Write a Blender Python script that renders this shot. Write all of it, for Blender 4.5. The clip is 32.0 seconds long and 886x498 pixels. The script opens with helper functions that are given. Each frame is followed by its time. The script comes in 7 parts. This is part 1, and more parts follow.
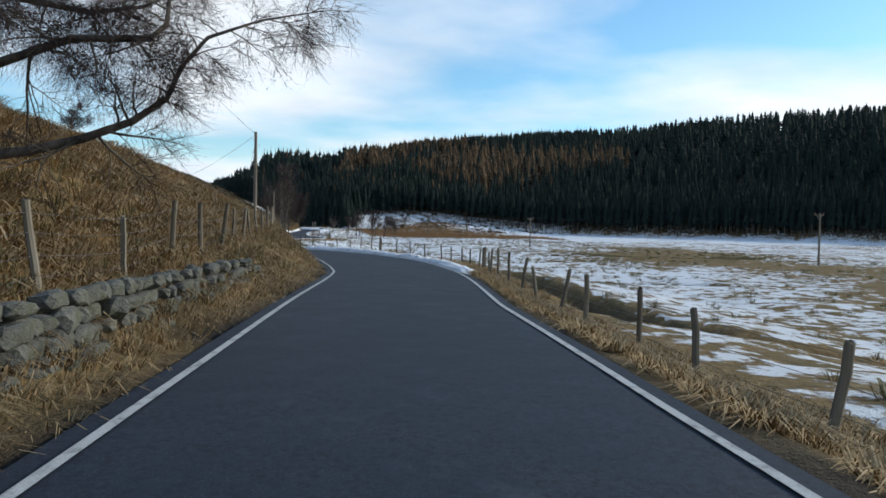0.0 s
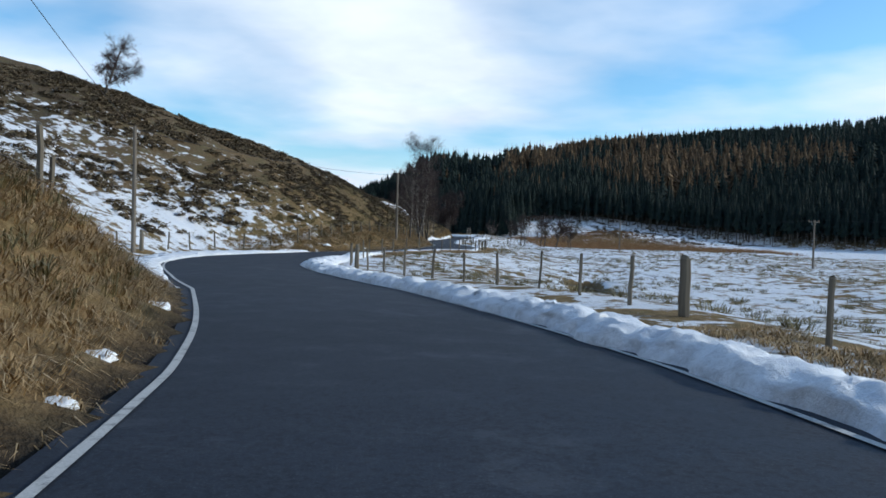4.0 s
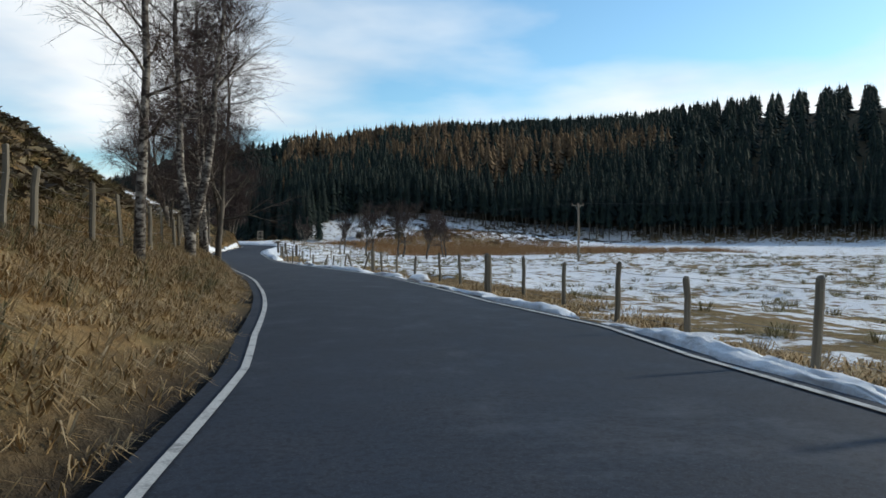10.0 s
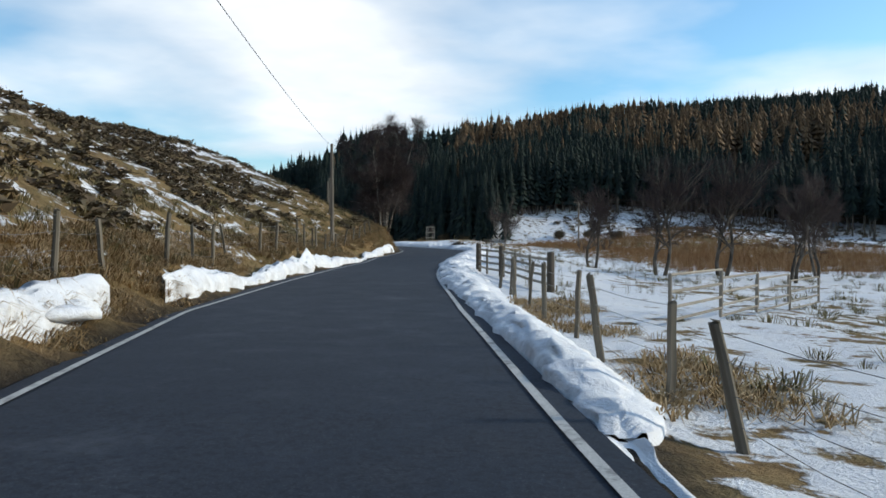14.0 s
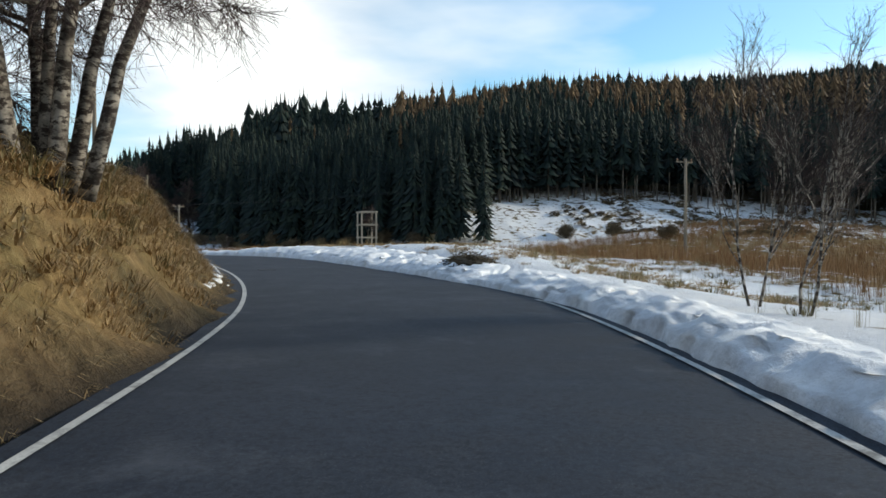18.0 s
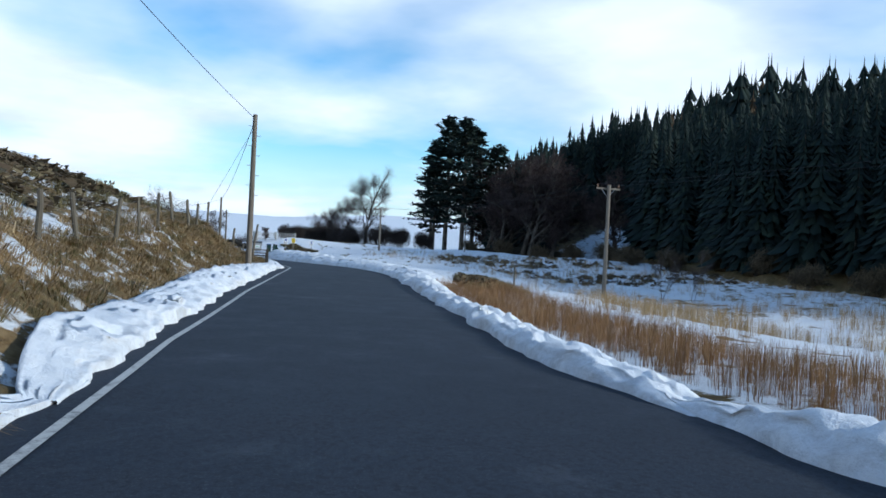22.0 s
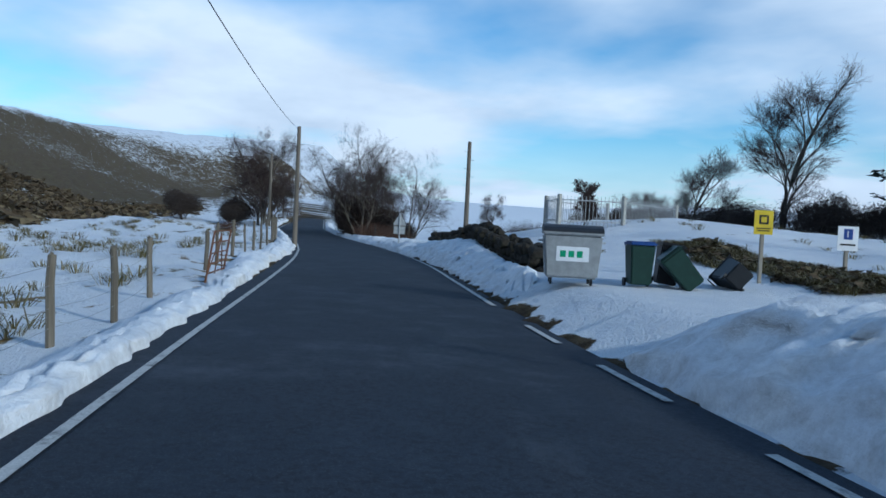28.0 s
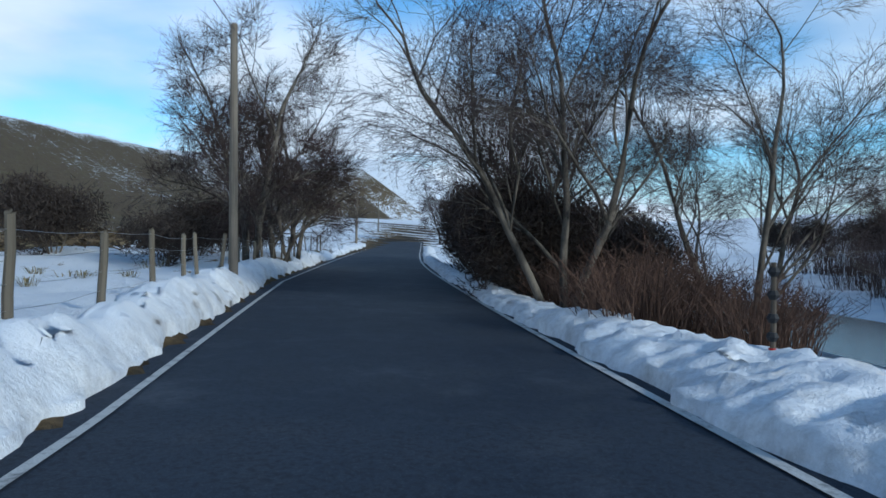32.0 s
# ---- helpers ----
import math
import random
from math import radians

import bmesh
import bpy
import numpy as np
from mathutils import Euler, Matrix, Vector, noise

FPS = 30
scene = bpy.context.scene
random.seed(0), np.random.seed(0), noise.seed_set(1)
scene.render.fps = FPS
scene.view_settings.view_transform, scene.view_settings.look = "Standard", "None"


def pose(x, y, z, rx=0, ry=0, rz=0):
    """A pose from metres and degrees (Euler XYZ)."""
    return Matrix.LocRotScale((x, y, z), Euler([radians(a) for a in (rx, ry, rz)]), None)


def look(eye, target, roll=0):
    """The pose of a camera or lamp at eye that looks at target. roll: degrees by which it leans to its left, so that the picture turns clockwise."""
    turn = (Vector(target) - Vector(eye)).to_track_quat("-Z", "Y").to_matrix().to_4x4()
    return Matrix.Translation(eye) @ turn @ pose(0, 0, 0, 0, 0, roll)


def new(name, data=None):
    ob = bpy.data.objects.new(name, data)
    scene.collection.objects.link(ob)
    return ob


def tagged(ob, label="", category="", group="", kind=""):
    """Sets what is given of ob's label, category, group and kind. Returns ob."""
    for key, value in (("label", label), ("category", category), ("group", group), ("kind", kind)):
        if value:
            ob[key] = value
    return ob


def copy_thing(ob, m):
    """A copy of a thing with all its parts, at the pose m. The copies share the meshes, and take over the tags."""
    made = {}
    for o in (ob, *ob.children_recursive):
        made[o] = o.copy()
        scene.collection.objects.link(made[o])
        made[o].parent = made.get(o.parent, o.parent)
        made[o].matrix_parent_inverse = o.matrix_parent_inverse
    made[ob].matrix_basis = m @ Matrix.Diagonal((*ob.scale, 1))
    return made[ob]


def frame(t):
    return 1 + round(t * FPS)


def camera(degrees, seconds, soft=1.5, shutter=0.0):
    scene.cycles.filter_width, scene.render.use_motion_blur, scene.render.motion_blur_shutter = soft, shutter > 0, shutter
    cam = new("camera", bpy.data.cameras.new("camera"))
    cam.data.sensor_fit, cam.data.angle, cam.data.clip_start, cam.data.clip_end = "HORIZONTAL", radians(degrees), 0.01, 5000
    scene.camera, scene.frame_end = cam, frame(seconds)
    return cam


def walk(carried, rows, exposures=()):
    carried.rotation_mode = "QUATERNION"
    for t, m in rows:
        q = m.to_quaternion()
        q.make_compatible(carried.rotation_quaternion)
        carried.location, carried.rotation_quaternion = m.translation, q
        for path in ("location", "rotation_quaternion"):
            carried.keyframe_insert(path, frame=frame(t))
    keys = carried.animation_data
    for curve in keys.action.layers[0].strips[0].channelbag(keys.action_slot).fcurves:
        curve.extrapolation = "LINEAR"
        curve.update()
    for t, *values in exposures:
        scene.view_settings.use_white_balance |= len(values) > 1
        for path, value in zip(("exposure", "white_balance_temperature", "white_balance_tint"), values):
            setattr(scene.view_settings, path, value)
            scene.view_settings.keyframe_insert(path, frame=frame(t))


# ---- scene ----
cam = camera(62.0, 32.0, soft=1.6)
PATH = [
    (0, (0.000, 0.000, 1.450), (-0.035, 1.999, 1.392), 1.1),
    (0.5, (-0.630, 6.137, 1.410), (-0.677, 8.135, 1.352), 0.4),
    (1, (-1.304, 12.312, 1.357), (-1.357, 14.311, 1.298), 0.2),
    (1.5, (-1.952, 18.539, 1.280), (-2.008, 20.537, 1.220), 0.3),
    (2, (-2.689, 24.788, 1.167), (-2.762, 26.786, 1.107), 0.6),
    (2.5, (-3.611, 31.019, 1.040), (-3.721, 33.015, 0.982), 0.9),
    (3, (-4.796, 37.194, 0.958), (-4.996, 39.183, 0.908), 0.9),
    (3.5, (-6.129, 43.289, 0.873), (-6.460, 45.261, 0.827), 1.8),
    (4, (-8.030, 49.134, 0.812), (-8.489, 51.080, 0.769), 1.8),
    (4.5, (-10.277, 54.792, 0.757), (-10.864, 56.703, 0.716), 1.4),
    (5, (-12.890, 60.308, 0.704), (-13.626, 62.167, 0.663), 1.0),
    (5.5, (-15.823, 65.718, 0.653), (-16.644, 67.541, 0.609), 0.6),
    (6, (-18.899, 71.123, 0.600), (-19.740, 72.937, 0.549), 0.3),
    (6.5, (-21.910, 76.639, 0.542), (-22.700, 78.475, 0.480), 0.2),
    (7, (-24.290, 82.506, 0.478), (-24.937, 84.397, 0.401), 0.4),
    (7.5, (-26.025, 88.598, 0.438), (-26.408, 90.558, 0.347), -0.5),
    (8, (-27.103, 94.840, 0.435), (-27.263, 96.832, 0.356), -1.7),
    (8.5, (-27.517, 101.191, 0.437), (-27.496, 103.190, 0.386), -2.0),
    (9, (-27.728, 107.590, 0.448), (-27.634, 109.587, 0.407), -1.6),
    (9.5, (-27.774, 114.048, 0.466), (-27.629, 116.042, 0.437), -0.9),
    (10, (-27.796, 120.562, 0.489), (-27.638, 122.555, 0.466), -0.3),
    (10.5, (-27.891, 127.110, 0.507), (-27.746, 129.105, 0.482), 0.2),
    (11, (-28.282, 133.674, 0.512), (-28.223, 135.673, 0.485), 0.4),
    (11.5, (-29.011, 140.261, 0.508), (-29.074, 142.260, 0.481), 0.4),
    (12, (-30.172, 146.891, 0.511), (-30.335, 148.884, 0.484), 0.5),
    (12.5, (-31.753, 153.617, 0.496), (-31.994, 155.602, 0.470), 0.9),
    (13, (-33.469, 160.509, 0.442), (-33.771, 162.486, 0.413), 0.5),
    (13.5, (-35.394, 167.522, 0.432), (-35.746, 169.491, 0.404), 0.3),
    (14, (-37.096, 174.759, 0.481), (-37.381, 176.738, 0.462), -0.0),
    (14.5, (-38.690, 182.153, 0.554), (-38.944, 184.137, 0.535), -0.4),
    (15, (-40.330, 189.630, 0.620), (-40.609, 191.610, 0.593), -0.6),
    (15.5, (-42.095, 197.127, 0.654), (-42.407, 199.102, 0.617), -0.6),
    (16, (-43.527, 204.697, 0.688), (-43.763, 206.683, 0.654), -0.4),
    (16.5, (-44.706, 212.260, 0.724), (-44.885, 214.252, 0.690), 0.3),
    (17, (-45.520, 219.717, 0.774), (-45.650, 221.712, 0.737), -0.0),
    (17.5, (-46.465, 226.937, 0.852), (-46.561, 228.934, 0.820), -0.3),
    (18, (-47.296, 233.957, 0.920), (-47.383, 235.955, 0.896), -0.1),
    (18.5, (-48.228, 240.753, 0.997), (-48.336, 242.750, 0.996), 0.9),
    (19, (-49.598, 247.284, 1.078), (-49.844, 249.268, 1.085), 2.4),
    (19.5, (-51.472, 253.551, 1.130), (-51.911, 255.502, 1.128), 2.9),
    (20, (-53.860, 259.548, 1.179), (-54.467, 261.454, 1.173), 2.7),
    (20.5, (-56.587, 265.333, 1.248), (-57.314, 267.196, 1.244), 2.6),
    (21, (-59.667, 270.868, 1.327), (-60.518, 272.678, 1.335), 2.7),
    (21.5, (-63.173, 276.036, 1.380), (-64.169, 277.771, 1.381), 3.0),
    (22, (-67.038, 280.831, 1.382), (-68.153, 282.492, 1.369), 2.9),
    (22.5, (-71.080, 285.393, 1.335), (-72.254, 287.012, 1.310), 2.6),
    (23, (-75.211, 289.816, 1.281), (-76.420, 291.409, 1.248), 2.0),
    (23.5, (-79.316, 294.209, 1.263), (-80.547, 295.786, 1.235), 1.2),
    (24, (-83.374, 298.562, 1.273), (-84.616, 300.129, 1.254), 1.1),
    (24.5, (-87.479, 302.828, 1.255), (-88.729, 304.389, 1.235), 1.4),
    (25, (-91.680, 306.968, 1.185), (-92.986, 308.482, 1.143), 1.7),
    (25.5, (-96.034, 310.938, 1.079), (-97.398, 312.400, 1.021), 2.1),
    (26, (-100.516, 314.776, 0.954), (-101.919, 316.199, 0.889), 2.5),
    (26.5, (-105.123, 318.498, 0.826), (-106.568, 319.880, 0.760), 2.8),
    (27, (-109.970, 321.972, 0.712), (-111.503, 323.255, 0.644), 3.1),
    (27.5, (-115.116, 325.129, 0.614), (-116.728, 326.311, 0.543), 3.3),
    (28, (-120.554, 328.042, 0.531), (-122.199, 329.178, 0.463), 3.0),
    (28.5, (-126.156, 330.919, 0.448), (-127.821, 332.025, 0.389), 2.8),
    (29, (-131.786, 333.830, 0.409), (-133.461, 334.921, 0.361), 2.6),
    (29.5, (-137.412, 336.783, 0.435), (-139.104, 337.849, 0.407), 2.1),
    (30, (-143.043, 339.640, 0.473), (-144.751, 340.680, 0.459), 1.7),
    (30.5, (-148.703, 342.240, 0.462), (-150.427, 343.255, 0.443), 1.2),
    (31, (-154.271, 344.792, 0.406), (-156.011, 345.779, 0.384), 1.0),
    (31.5, (-159.831, 347.214, 0.368), (-161.592, 348.162, 0.349), 0.9),
    (32, (-165.401, 349.523, 0.339), (-167.184, 350.429, 0.318), 0.9),
]
walk(cam, [(t, look(eye, target, roll)) for t, eye, target, roll in PATH],
     [(0, -0.18, 6150, 8), (4, -0.25, 5750, 8), (7, -0.3, 5750, 8), (9, -0.35, 5750, 7), (11, -0.05, 7100, 8), (13, -0.15, 6300, 8), (17, -0.05, 6300, 7), (18, 0.05, 6750, 7), (19, -0.05, 5800, 7), (21, -0.05, 5600, 7), (23, -0.34, 5450, 6), (24, -0.42, 5350, 5), (28, -0.58, 5150, 4), (32, -0.45, 5250, 4)])

# ---- light ----
SUN_YAW, SUN_HIGH = -72.0, 20.0          # degrees: to the right of the first way ahead, and above the horizon
sun_to = Vector((-math.sin(radians(SUN_YAW)) * math.cos(radians(SUN_HIGH)), math.cos(radians(SUN_YAW)) * math.cos(radians(SUN_HIGH)), math.sin(radians(SUN_HIGH))))
sun = new("sun", bpy.data.lights.new("sun", "SUN"))
sun.data.energy, sun.data.angle, sun.data.color = 3.9, radians(4.0), (1.0, 0.90, 0.74)
sun.rotation_mode = "QUATERNION"
sun.rotation_quaternion = sun_to.to_track_quat("Z", "Y")

world = bpy.data.worlds.new("sky")
scene.world = world
world.use_nodes = True
wt = world.node_tree
wt.nodes.clear()


def wnode(kind, **props):
    n = wt.nodes.new(kind)
    for k, v in props.items():
        n.inputs[k].default_value = v
    return n


w_out = wnode("ShaderNodeOutputWorld")
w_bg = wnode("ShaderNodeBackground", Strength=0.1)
sky = wt.nodes.new("ShaderNodeTexSky")
sky.sky_type, sky.sun_disc = "NISHITA", False
sky.sun_elevation, sky.sun_rotation = radians(SUN_HIGH), radians(-SUN_YAW)
sky.air_density, sky.dust_density, sky.ozone_density = 1.0, 0.6, 1.4
w_co = wnode("ShaderNodeTexCoord")
w_sep = wnode("ShaderNodeSeparateXYZ")
wt.links.new(w_co.outputs["Generated"], w_sep.inputs[0])
# a flat layer of cloud: the view from below onto a plane high above
w_add = wnode("ShaderNodeMath")
w_add.operation = "ADD"
w_add.inputs[1].default_value = 0.13
w_abs = wnode("ShaderNodeMath")
w_abs.operation = "ABSOLUTE"
wt.links.new(w_sep.outputs["Z"], w_abs.inputs[0])
wt.links.new(w_abs.outputs[0], w_add.inputs[0])
w_div = wt.nodes.new("ShaderNodeVectorMath")
w_div.operation = "DIVIDE"
w_cmb = wnode("ShaderNodeCombineXYZ")
for k in range(3):
    wt.links.new(w_add.outputs[0], w_cmb.inputs[k])
wt.links.new(w_co.outputs["Generated"], w_div.inputs[0])
wt.links.new(w_cmb.outputs[0], w_div.inputs[1])
w_map = wt.nodes.new("ShaderNodeMapping")
w_map.inputs["Location"].default_value = (1.3, 0.4, 0.0)
w_map.inputs["Rotation"].default_value = (0, 0, radians(20))
w_map.inputs["Scale"].default_value = (0.7, 0.75, 0.0)
wt.links.new(w_div.outputs[0], w_map.inputs[0])
w_n1 = wnode("ShaderNodeTexNoise", Scale=0.75, Detail=6.0, Roughness=0.46, Distortion=0.1)
wt.links.new(w_map.outputs[0], w_n1.inputs["Vector"])
w_ramp = wt.nodes.new("ShaderNodeValToRGB")
w_ramp.color_ramp.elements[0].position, w_ramp.color_ramp.elements[1].position = 0.40, 0.56
wt.links.new(w_n1.outputs["Fac"], w_ramp.inputs[0])
# the clouds' own tone, whiter where thin, greyer where thick
w_n2 = wnode("ShaderNodeTexNoise", Scale=1.6, Detail=5.0, Roughness=0.55)
wt.links.new(w_map.outputs[0], w_n2.inputs["Vector"])
w_tone = wt.nodes.new("ShaderNodeValToRGB")
w_tone.color_ramp.elements[0].position, w_tone.color_ramp.elements[1].position = 0.3, 0.62
w_tone.color_ramp.elements[0].color, w_tone.color_ramp.elements[1].color = (8.8, 9.4, 10.2, 1), (12.2, 12.4, 12.6, 1)
wt.links.new(w_n2.outputs["Fac"], w_tone.inputs[0])
w_mix = wt.nodes.new("ShaderNodeMix")
w_mix.data_type = "RGBA"
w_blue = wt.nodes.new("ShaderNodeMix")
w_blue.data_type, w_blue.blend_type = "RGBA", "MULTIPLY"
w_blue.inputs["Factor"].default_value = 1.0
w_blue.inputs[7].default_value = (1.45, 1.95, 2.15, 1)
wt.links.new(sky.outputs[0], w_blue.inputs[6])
# towards the horizon the layers of cloud close up
w_low = wt.nodes.new("ShaderNodeValToRGB")
w_low.color_ramp.elements[0].position, w_low.color_ramp.elements[1].position = 0.02, 0.12
w_low.color_ramp.elements[0].color, w_low.color_ramp.elements[1].color = (0.75, 0.75, 0.75, 1), (0, 0, 0, 1)
wt.links.new(w_abs.outputs[0], w_low.inputs[0])
w_max = wnode("ShaderNodeMath")
w_max.operation = "MAXIMUM"
wt.links.new(w_low.outputs[0], w_max.inputs[0])
wt.links.new(w_ramp.outputs["Color"], w_max.inputs[1])
# overhead, out of view, the cloud is thinned to darken snow in shade
w_thin = wt.nodes.new("ShaderNodeValToRGB")
w_thin.color_ramp.elements[0].position, w_thin.color_ramp.elements[1].position = 0.32, 0.62
w_thin.color_ramp.elements[0].color, w_thin.color_ramp.elements[1].color = (1, 1, 1, 1), (0.12, 0.12, 0.12, 1)
wt.links.new(w_abs.outputs[0], w_thin.inputs[0])
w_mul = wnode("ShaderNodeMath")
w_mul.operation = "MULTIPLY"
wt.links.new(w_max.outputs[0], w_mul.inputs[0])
wt.links.new(w_thin.outputs[0], w_mul.inputs[1])
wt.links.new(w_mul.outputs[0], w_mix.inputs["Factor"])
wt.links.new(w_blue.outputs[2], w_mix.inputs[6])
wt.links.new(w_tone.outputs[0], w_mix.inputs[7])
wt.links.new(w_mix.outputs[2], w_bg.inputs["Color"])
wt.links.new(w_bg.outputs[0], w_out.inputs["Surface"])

# ---- materials ----
class Mat:
    """A material whose nodes are added in short calls."""

    def __init__(self, name, rough=0.9, metal=0.0, spec=0.3):
        self.m = bpy.data.materials.new(name)
        self.m.use_nodes = True
        self.t = self.m.node_tree
        self.b = self.t.nodes["Principled BSDF"]
        self.b.inputs["Roughness"].default_value = rough
        self.b.inputs["Metallic"].default_value = metal
        self.b.inputs["Specular IOR Level"].default_value = spec
        self.co = self.t.nodes.new("ShaderNodeTexCoord")
        self.geo = self.t.nodes.new("ShaderNodeNewGeometry")

    def noise(self, scale, detail=5.0, rough=0.6, stretch=None, world=False, warp=0.0):
        n = self.t.nodes.new("ShaderNodeTexNoise")
        n.inputs["Scale"].default_value, n.inputs["Detail"].default_value, n.inputs["Roughness"].default_value = scale, detail, rough
        n.inputs["Distortion"].default_value = warp
        src = self.geo.outputs["Position"] if world else self.co.outputs["Object"]
        if stretch:
            mp = self.t.nodes.new("ShaderNodeMapping")
            mp.inputs["Scale"].default_value = stretch
            self.t.links.new(src, mp.inputs[0])
            src = mp.outputs[0]
        self.t.links.new(src, n.inputs["Vector"])
        return n.outputs["Fac"]

    def ramp(self, fac, *stops):
        r = self.t.nodes.new("ShaderNodeValToRGB")
        e = r.color_ramp.elements
        while len(e) < len(stops):
            e.new(0.5)
        for k, (p, c) in enumerate(stops):
            e[k].position = p
            e[k].color = (*c, 1) if isinstance(c, tuple) else (c, c, c, 1)
        self.t.links.new(fac, r.inputs[0])
        return r.outputs[0]

    def mix(self, fac, a, b, blend="MIX"):
        n = self.t.nodes.new("ShaderNodeMix")
        n.data_type, n.blend_type = "RGBA", blend
        for sock, v in ((n.inputs["Factor"], fac), (n.inputs[6], a), (n.inputs[7], b)):
            if isinstance(v, (int, float)) and sock.type == "VALUE":
                sock.default_value = v
            elif isinstance(v, tuple):
                sock.default_value = (*v, 1)
            else:
                self.t.links.new(v, sock)
        return n.outputs[2]

    def math(self, op, a, b=0.0, clamp=False):
        n = self.t.nodes.new("ShaderNodeMath")
        n.operation, n.use_clamp = op, clamp
        for sock, v in ((n.inputs[0], a), (n.inputs[1], b)):
            if isinstance(v, (int, float)):
                sock.default_value = v
            else:
                self.t.links.new(v, sock)
        return n.outputs[0]

    def attr(self, name):
        n = self.t.nodes.new("ShaderNodeAttribute")
        n.attribute_name = name
        return n.outputs["Fac"]

    def rand(self):
        return self.t.nodes.new("ShaderNodeObjectInfo").outputs["Random"]

    def island(self):
        return self.geo.outputs["Random Per Island"]

    def color(self, c):
        if isinstance(c, tuple):
            self.b.inputs["Base Color"].default_value = (*c, 1)
        else:
            self.t.links.new(c, self.b.inputs["Base Color"])
        return self

    def rough(self, r):
        self.t.links.new(r, self.b.inputs["Roughness"])
        return self

    def bump(self, h, strength=0.5, dist=0.02):
        n = self.t.nodes.new("ShaderNodeBump")
        n.inputs["Strength"].default_value, n.inputs["Distance"].default_value = strength, dist
        self.t.links.new(h, n.inputs["Height"])
        self.t.links.new(n.outputs[0], self.b.inputs["Normal"])
        return self


def plain(name, c, rough=0.6, metal=0.0, var=0.18, scale=6.0, bump=0.15):
    """A painted, moulded or metal surface with slight wear at two scales."""
    m = Mat(name, rough, metal)
    n, n2 = m.noise(scale, 6), m.noise(scale * 9, 3)
    dark = tuple(v * (1 - var) for v in c)
    light = tuple(min(1, v * (1 + var)) for v in c)
    m.color(m.ramp(m.math("ADD", m.math("MULTIPLY", n, 0.7), m.math("MULTIPLY", n2, 0.3)), (0.35, dark), (0.65, light)))
    m.bump(n2, bump, 0.004)
    return m.m


SNOW_A, SNOW_B = (0.66, 0.69, 0.74), (0.80, 0.81, 0.82)


def make_asphalt():
    m = Mat("asphalt", 0.8, spec=0.22)
    big, mid, fine = m.noise(0.12, 4, world=True, stretch=(1, 1, 0.2)), m.noise(1.3, 8, 0.72, world=True), m.noise(70, 3, 0.7, world=True)
    clod = m.noise(17, 5, 0.75, world=True)
    base = m.ramp(big, (0.3, (0.013, 0.019, 0.031)), (0.7, (0.023, 0.031, 0.047)))
    base = m.mix(m.ramp(mid, (0.45, 0.0), (0.75, 0.6)), base, (0.042, 0.049, 0.061))
    base = m.mix(m.ramp(fine, (0.55, 0.0), (0.70, 0.6)), base, (0.10, 0.102, 0.11))
    base = m.mix(m.ramp(clod, (0.40, 0.6), (0.52, 0.0)), base, (0.008, 0.011, 0.016))
    # streaks of dried salt
    salt = m.noise(0.33, 9, 0.78, world=True, warp=0.25)
    base = m.mix(m.ramp(salt, (0.56, 0.0), (0.74, 0.42)), base, (0.12, 0.13, 0.15))
    m.color(base)
    m.rough(m.ramp(mid, (0.3, 0.66), (0.7, 0.9)))
    return m.bump(fine, 0.5, 0.004).m


def make_line():
    m = Mat("road_paint", 0.75)
    wear, fine = m.noise(5, 7, 0.7, world=True), m.noise(60, 3, world=True)
    paint = m.ramp(fine, (0.3, (0.36, 0.36, 0.35)), (0.7, (0.54, 0.54, 0.52)))
    m.color(m.mix(m.ramp(wear, (0.50, 0.0), (0.68, 0.85)), paint, (0.10, 0.10, 0.10)))
    return m.bump(fine, 0.3, 0.003).m


def make_snow():
    m = Mat("packed_snow", 0.75, spec=0.25)
    n, n2, n3 = m.noise(1.4, 7, world=True), m.noise(14, 5, world=True), m.noise(55, 3, world=True)
    base = m.ramp(n, (0.3, SNOW_A), (0.65, SNOW_B))
    # road grit on the thrown-up snow; its grey also paints in shade
    grit_shade = m.mix(m.ramp(m.noise(3.2, 8, 0.75, world=True), (0.42, 0.0), (0.72, 0.75)), base, (0.33, 0.32, 0.31))
    base = m.mix(m.attr("grit_shade"), base, grit_shade)
    base = m.mix(m.ramp(n3, (0.70, 0.0), (0.76, 0.6)), base, (0.28, 0.24, 0.20))
    m.color(base)
    h = m.math("ADD", m.math("MULTIPLY", n2, 0.8), m.math("MULTIPLY", n3, 0.35))
    m.b.inputs["Subsurface Weight"].default_value = 0.0
    return m.bump(h, 0.7, 0.05).m


